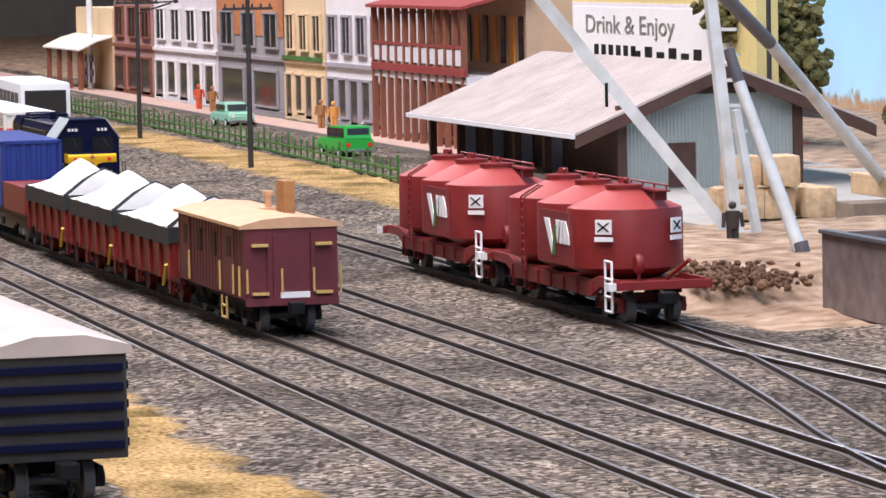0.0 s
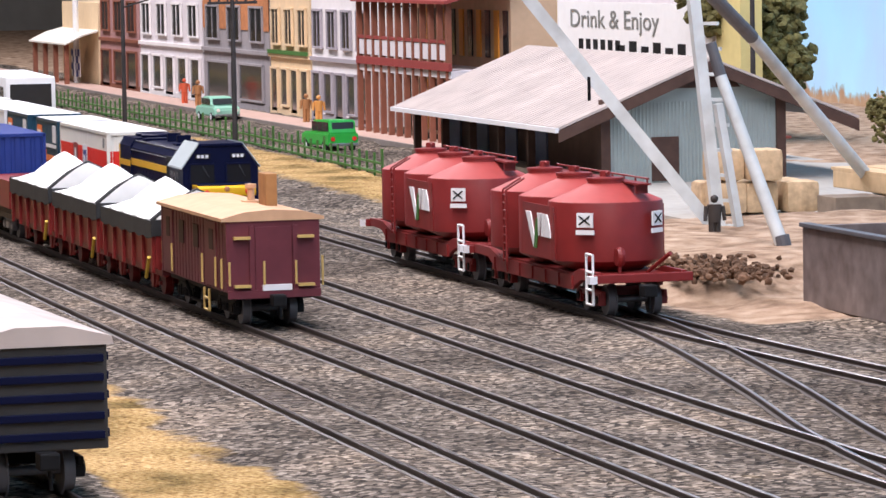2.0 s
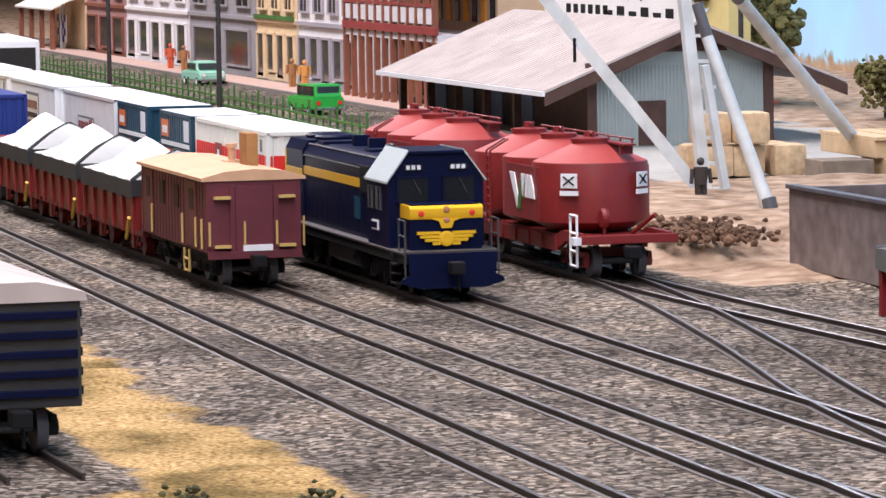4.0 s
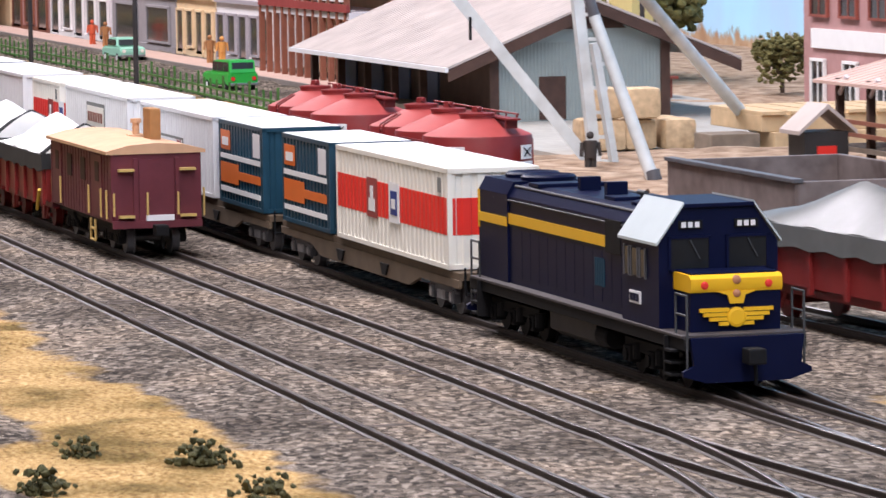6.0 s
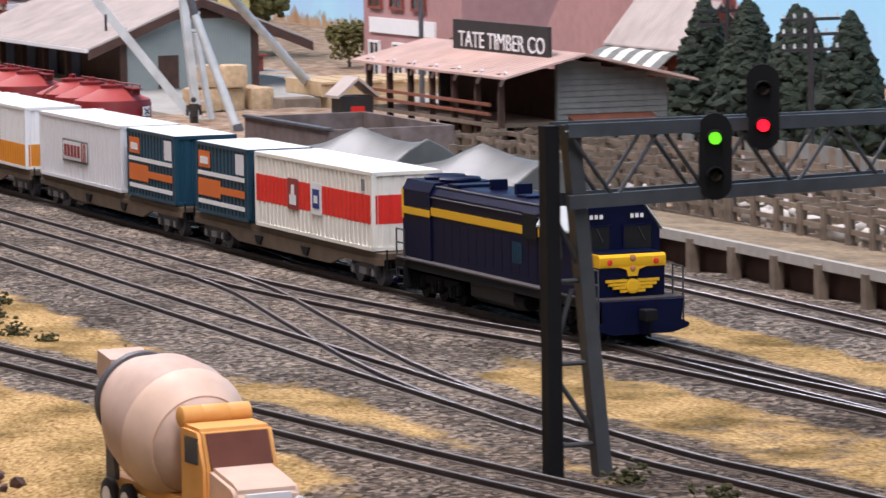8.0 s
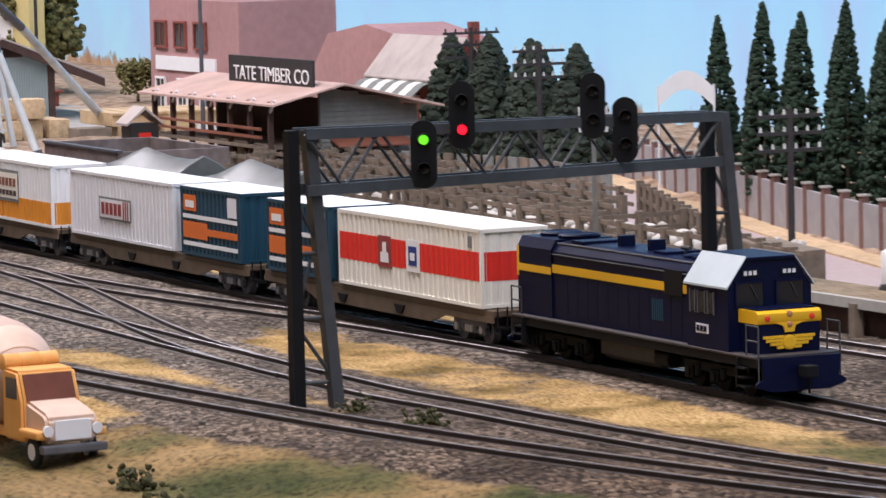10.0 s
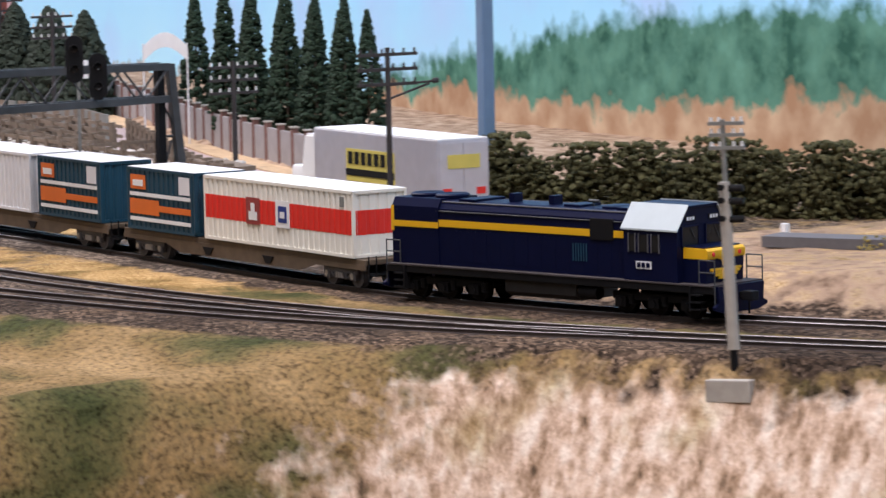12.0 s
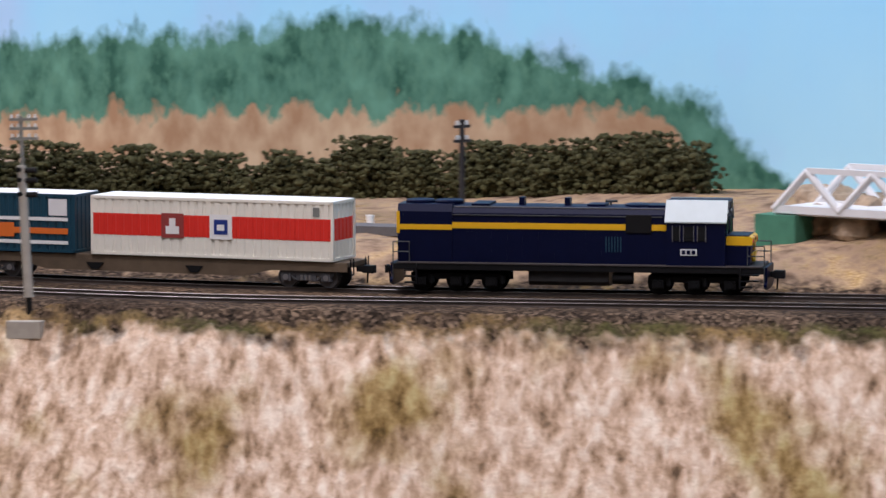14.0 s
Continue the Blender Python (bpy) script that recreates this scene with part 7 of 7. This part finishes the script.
# ---- road vehicles ----
def wheel4(parent, xs, half, r):
    for x in xs:
        for sgn in (-1, 1):
            t = part("tyre", lathe(bmesh.new(), [(r * 0.9, -0.12), (r, -0.08), (r, 0.08), (r * 0.9, 0.12)], 20, (x, sgn * half, r), axis="y"), RUBBER, parent, smooth=True)
            part("hub", lathe(bmesh.new(), [(r * 0.55, -0.14), (r * 0.5, 0.14)], 16, (x, sgn * half, r), axis="y"), GREYW, t)


def car(name, label, material, profile, cabin, L, turn, x, y, z):
    c = thing(name, label, "car", "parked model cars")
    bm = prism(profile, -0.98, 0.98)
    bmesh.ops.bevel(bm, geom=bm.edges[:], offset=0.1, segments=2, affect="EDGES")
    body = part("body", bm, material, c, smooth=True)
    bm = prism(cabin, -0.85, 0.85)
    bmesh.ops.bevel(bm, geom=bm.edges[:], offset=0.08, segments=2, affect="EDGES")
    part("cabin", bm, material, c, smooth=True)
    us, zs = [p[0] for p in cabin], [p[1] for p in cabin]
    lo, hi = min(zs) + 0.15, max(zs) - 0.14
    n = 3
    for sgn in (-1, 1):
        for k in range(n):
            a = min(us) + 0.35 + k * (max(us) - min(us) - 0.6) / n
            b = a + (max(us) - min(us) - 0.6) / n - 0.12
            part("side_window", box(a, b, sgn * 0.86 - 0.02, sgn * 0.86 + 0.02, lo, hi), GLASSD, c)
    for u in (max(us), min(us)):
        sgn = 1 if u > 0 else -1
        part("screen", box(u - sgn * 0.2 - 0.03, u - sgn * 0.2 + 0.16 * sgn + 0.03, -0.7, 0.7, lo, hi), GLASSB, c)
    for sgn in (-1, 1):
        part("bumper", box(sgn * L / 2 - 0.08, sgn * L / 2 + 0.08, -0.95, 0.95, 0.42, 0.58, 0.03), CHROME, c)
        for yy in (-0.7, 0.7):
            part("headlight", lathe(bmesh.new(), [(0.14, -0.06), (0.14, 0.06)], 12, (sgn * L / 2, yy, 0.85), axis="x"), HEADLAMP if sgn > 0 else SIGRED, c)
    wheel4(c, (-L / 2 + 0.95, L / 2 - 0.95), 0.88, 0.36)
    c.matrix_basis = at(x, y, z, turn)
    return c


car("station_wagon", "bright green station wagon parked by the fence", CARGREEN, [(-2.6, 0.4), (2.6, 0.4), (2.6, 1.05), (2.3, 1.2), (-2.6, 1.25)], [(-2.55, 1.15), (1.2, 1.15), (0.75, 1.95), (-2.35, 2.0)], 5.2, 186, -211.5, 34.6, 0.12)
car("sedan", "mint green fifties sedan in the street", CARMINT, [(-2.6, 0.4), (2.6, 0.4), (2.62, 0.95), (2.3, 1.15), (-2.4, 1.12), (-2.65, 0.95)], [(-1.6, 1.1), (1.35, 1.1), (0.75, 1.8), (-1.0, 1.82)], 5.2, 4, -262, 38.0, 0.12)


def bus():
    b = thing("tram_bus", "white and red railcar front with dark windows", "railcar")
    part("body", box(-14, 4, -1.7, 1.7, 0.4, 4.4, 0.2), WHITE, b, smooth=True)
    part("front_window", box(4.0, 4.06, -1.4, 1.4, 2.1, 3.9, 0.02), GLASSD, b)
    part("red_band", box(3.9, 4.12, -1.72, 1.72, 0.6, 1.5, 0.03), BUSRED, b)
    for k in range(6):
        for sgn in (-1, 1):
            part("side_window", box(-12.5 + k * 2.6, -10.4 + k * 2.6, sgn * 1.71 - 0.02, sgn * 1.71 + 0.02, 2.2, 3.7), GLASSD, b)
    for sgn in (-1, 1):
        part("side_band", box(-14, 4, sgn * 1.71 - 0.02, sgn * 1.71 + 0.02, 0.6, 1.4), BUSRED, b)
    wheel4(b, (-11, 1), 1.2, 0.5)
    return b


plant(bus(), -243, 20.6, 0.0, -3)


def mixer():
    m = thing("concrete_mixer_truck", "orange model concrete mixer truck with buff drum", "truck")
    part("chassis", box(-4.6, 4.0, -0.75, 0.75, 0.75, 1.1, 0.05), TRUCKORANGE, m)
    drum = lathe(bmesh.new(), [(0.75, -4.2), (0.95, -4.1), (1.0, -3.9), (1.85, -1.6), (1.98, -0.6), (1.85, 0.5), (1.2, 1.8), (0.8, 2.0)], 36, (0, 0, 0), axis="x")
    drum.transform(Matrix.Translation((-0.6, 0, 2.75)) @ Matrix.Rotation(radians(12), 4, "Y"))
    d = part("drum", drum, DRUM, m, "buff mixing drum", smooth=True)
    ring = lathe(bmesh.new(), [(1.3, -3.3), (1.42, -3.25), (1.42, -3.05), (1.3, -3.0)], 36, axis="x")
    ring.transform(Matrix.Translation((-0.6, 0, 2.75)) @ Matrix.Rotation(radians(12), 4, "Y"))
    part("drum_ring", ring, BOGIE, d, smooth=True)
    band = lathe(bmesh.new(), [(1.95, 0.15), (1.97, 0.2), (1.78, 0.8), (1.5, 1.3), (1.45, 1.3)], 36, axis="x")
    band.transform(Matrix.Translation((-0.6, 0, 2.75)) @ Matrix.Rotation(radians(12), 4, "Y"))
    part("drum_band", band, PALEORANGE, d, "pale orange drum band", smooth=True)
    part("hopper", prism([(-5.3, 4.0), (-4.4, 3.6), (-4.2, 4.5), (-5.2, 4.7)], -0.7, 0.7), DRUM, m)
    for sgn in (-1, 1):
        part("support", prism([(-4.3, 1.0), (-3.6, 1.0), (-3.9, 3.0), (-4.3, 3.0)], sgn * 0.8 - 0.08, sgn * 0.8 + 0.08), BOGIE, m)
    wt = lathe(bmesh.new(), [(0.2, -1.1), (0.3, -1.05), (0.3, -0.45), (0.27, -0.4), (0.3, -0.35), (0.3, 0.35), (0.27, 0.4), (0.3, 0.45), (0.3, 1.05), (0.2, 1.1)], 24, (1.75, 0, 3.5), axis="y")
    part("water_tank", wt, TRUCKORANGE, m, "ribbed orange water tank", smooth=True)
    cab = prism([(1.9, 0.8), (3.6, 0.8), (3.6, 2.2), (3.2, 3.3), (2.0, 3.35), (1.9, 3.2)], -1.15, 1.15)
    bmesh.ops.bevel(cab, geom=cab.edges[:], offset=0.1, segments=2, affect="EDGES")
    c = part("cab", cab, TRUCKORANGE, m, smooth=True)
    part("windscreen", prism([(3.64, 2.25), (3.68, 2.25), (3.30, 3.18), (3.26, 3.18)], -0.95, 0.95), BROWNGLASS, c)
    for sgn in (-1, 1):
        part("side_window", box(2.3, 3.2, sgn * 1.16 - 0.02, sgn * 1.16 + 0.02, 2.3, 3.05), GLASSB, c)
        part("headlight", lathe(bmesh.new(), [(0.2, 5.3), (0.2, 5.42)], 14, (0, sgn * 0.95, 1.35), axis="x"), GREYW, m)
    hd = prism([(3.5, 0.9), (5.3, 0.9), (5.35, 1.75), (5.1, 1.95), (3.5, 2.3)], -1.0, 1.0)
    bmesh.ops.bevel(hd, geom=hd.edges[:], offset=0.12, segments=2, affect="EDGES")
    part("bonnet", hd, PALEORANGE, m, "pale faded bonnet", smooth=True)
    part("grille", box(5.32, 5.42, -0.7, 0.7, 1.0, 1.72, 0.03), GREYW, m)
    part("bumper", box(5.2, 5.6, -1.25, 1.25, 0.55, 0.85, 0.06), BOGIE, m)
    for sgn in (-1, 1):
        part("mudguard", box(3.7, 5.3, sgn * 1.15 - 0.22, sgn * 1.15 + 0.22, 1.05, 1.35, 0.1), TRUCKORANGE, m)
    wheel4(m, (-3.6, -2.2, 4.4), 1.05, 0.55)
    return m


BROWNGLASS = mat("brown cab glass", (0.16, 0.06, 0.04), 0.2, var=0.1, bump=0)
PALEORANGE = mat("faded pink orange", (0.66, 0.47, 0.36), 0.55, var=0.08)
mx = mixer()
mx.matrix_basis = at(9.8, -11.8, gz(9.8, -11.8) - 0.1, 6) @ Matrix.Scale(0.92, 4)


def semi():
    s_ = thing("semi_trailer", "silver semi-trailer truck with white cab on the road", "truck")
    tr = part("trailer", box(-9.5, 5.2, -1.45, 1.45, 1.45, 4.55, 0.05), SILVER, s_, "silver box trailer")
    part("trailer_roof", box(-9.5, 5.2, -1.4, 1.4, 4.55, 4.62), WHITE, tr)
    for sgn in (-1, 1):
        part("name_panel", box(-4.6, 1.2, sgn * 1.46 - 0.015, sgn * 1.46 + 0.015, 2.0, 3.7), YELLOWPALE, tr, "yellow panel with dark bars")
        for k in range(7):
            part("letter_bar", box(-4.3 + k * 0.78, -3.75 + k * 0.78, sgn * 1.49 - 0.01, sgn * 1.49 + 0.01, 2.9, 3.55), BLACK, tr)
        part("letter_band", box(-4.6, 1.2, sgn * 1.49 - 0.01, sgn * 1.49 + 0.01, 2.3, 2.65), BLACK, tr)
    for yy in (-0.68, 0.68):
        part("rear_door", box(-9.58, -9.5, yy - 0.66, yy + 0.66, 1.6, 4.4), SILVER, tr)
    part("door_panel", box(-9.62, -9.58, -0.9, 0.9, 3.1, 3.8), YELLOWPALE, tr)
    for yy in (-0.95, 0.95):
        part("tail_light", box(-9.62, -9.58, yy - 0.25, yy + 0.25, 1.75, 2.1), SIGRED, tr)
    part("chassis", box(-9.3, 7.5, -0.7, 0.7, 0.95, 1.4), BLACK, s_)
    cab = prism([(5.6, 0.9), (7.4, 0.9), (7.4, 2.6), (7.0, 4.2), (5.6, 4.2)], -1.2, 1.2)
    bmesh.ops.bevel(cab, geom=cab.edges[:], offset=0.12, segments=2, affect="EDGES")
    c = part("cab", cab, WHITE, s_, smooth=True)
    part("windscreen", prism([(7.42, 2.65), (7.46, 2.65), (7.1, 3.9), (7.06, 3.9)], -1.0, 1.0), GLASSD, c)
    b = box(7.3, 9.3, -0.95, 0.95, 0.9, 2.4, 0.2)
    part("bonnet", b, WHITE, s_, smooth=True)
    part("grille", box(9.3, 9.38, -0.6, 0.6, 1.1, 2.2), BOGIE, s_)
    wheel4(s_, (-7.8, -6.5, 5.2, 6.4, 8.4), 1.15, 0.55)
    return s_


YELLOWPALE = mat("pale yellow", (0.62, 0.52, 0.12), 0.5, var=0.05)
sm = semi()
sm.matrix_basis = at(6.7, 29.0, 0.1, 180) @ Matrix.Diagonal((0.9, 1.05, 1.0, 1))


# ---- white posts and the bridge on the far bank ----
wp = thing("guide_post", "small white roadside guide post", "post", "guide posts")
part("stake", box(-0.2, 0.2, -0.12, 0.12, -0.3, 0.8, 0.03), WHITE, wp)
plant(wp, 34, 29.5)
for x, y in ((39, 32.5), (44, 35.8), (49, 39.0), (53.5, 41.8), (58, 44.6), (62.5, 47.5), (67, 50.5)):
    copy_thing(wp, at(x, y, gz(x, y)))


def girder_bridge():
    b = thing("road_bridge", "white steel truss bridge at the far road end", "bridge")
    part("deck", box(0, 26, -2, 2, 0.6, 1.0), GREYW, b)
    for y in (-2, 2):
        for k in range(7):
            x = k * 4
            part("brace", rods([((x, y, 0.9), (x + 2, y, 2.9))], 0.22), GREYW, b)
            part("brace", rods([((x + 2, y, 2.9), (x + 4, y, 0.9))], 0.22), GREYW, b)
        part("top_chord", box(2, 26, y - 0.15, y + 0.15, 2.8, 3.1), GREYW, b)
        part("bottom_chord", box(0, 26, y - 0.15, y + 0.15, 0.7, 1.1), GREYW, b)
    part("abutment", box(-1.0, 1.5, -2.4, 2.4, -4, 0.6), mat("green painted pier", (0.06, 0.2, 0.13), 0.8, var=0.15), b)
    return b


plant(girder_bridge(), 79.0, 50.5, 2.5, 14)


def boulders():
    rnd = random.Random(31)
    for k, (x, y, r) in enumerate(((80, 51.5, 1.5), (78.5, 53.5, 1.3), (83, 51, 1.2), (76.5, 55.5, 1.5), (81.5, 53.8, 1.6), (74, 56.5, 1.2))):
        bm = bmesh.new()
        bmesh.ops.create_icosphere(bm, subdivisions=3, radius=r)
        for v in bm.verts:
            v.co *= 1 + 0.28 * noise.noise(v.co * 1.3 + Vector((k * 9, 0, 0)))
            v.co.z *= 0.75
        ob = part("boulder", bm, ROCK, None)
        ob.matrix_basis = at(x, y, gz(x, y) + 0.3, k * 50)
        tagged(ob, "rough tan plaster boulder on the bank", "rock", "boulders at the bridge")


ROCK = mat("tan plaster rock", (0.44, 0.33, 0.23), 0.95, var=0.3, scale=200, bump=0.8)
boulders()
wreck = thing("rubble_heap", "heap of dark reddish stones beside the branch line", "stones")
rnd = random.Random(77)
me = crown_mesh([(Vector((rnd.gauss(0, 1.6), rnd.gauss(0, 1.2), abs(rnd.gauss(0, 0.7)))), rnd.uniform(0.14, 0.28)) for _ in range(420)], random.Random(2))
me.materials.append(mat("reddish stone", (0.16, 0.10, 0.095), 0.9, var=0.4, scale=300))
hp = new("stone_pile", me)
hp.parent = wreck
wreck.matrix_basis = at(1.5, -18.0, gz(1.5, -18), 0)


rnd = random.Random(78)
cl = [(Vector((rnd.gauss(0, 2.0), rnd.gauss(0, 0.9), abs(rnd.gauss(0, 0.16)))), rnd.uniform(0.07, 0.2)) for _ in range(900)]
me = crown_mesh(cl, rnd)
me.materials.append(mat("crumbled brown earth", (0.17, 0.095, 0.055), 0.95, var=0.45, scale=300, bump=0.8))
tagged(plant(new("earth_bank", me), -104.2, 23.6, gz(-104.2, 23.6) - 0.12), "crumbled brown earth bank beside the siding", "earth bank")


def motions():
    """The container train runs along the main line."""
    front = [(0.0, -164.0), (1.5, -135.5), (3.0, -107.0), (5.3, -62.0), (6.5, -37.7), (7.5, -19.7), (8.2, -8.5), (10.3, 27.7), (11.0, 39.9), (11.7, 52.4), (12.5, 65.5), (13.2, 76.5), (14.0, 87.8)]
    ts, ss = [f[0] for f in front], [s_of_x(T3, f[1]) for f in front]
    for ob, off_, half in train:
        rows = []
        for k in range(29):
            t = k * 0.5
            rows.append((t, on_track(T3, float(np.interp(t, ts, ss)) + off_, half)))
        walk(ob, rows)


motions()
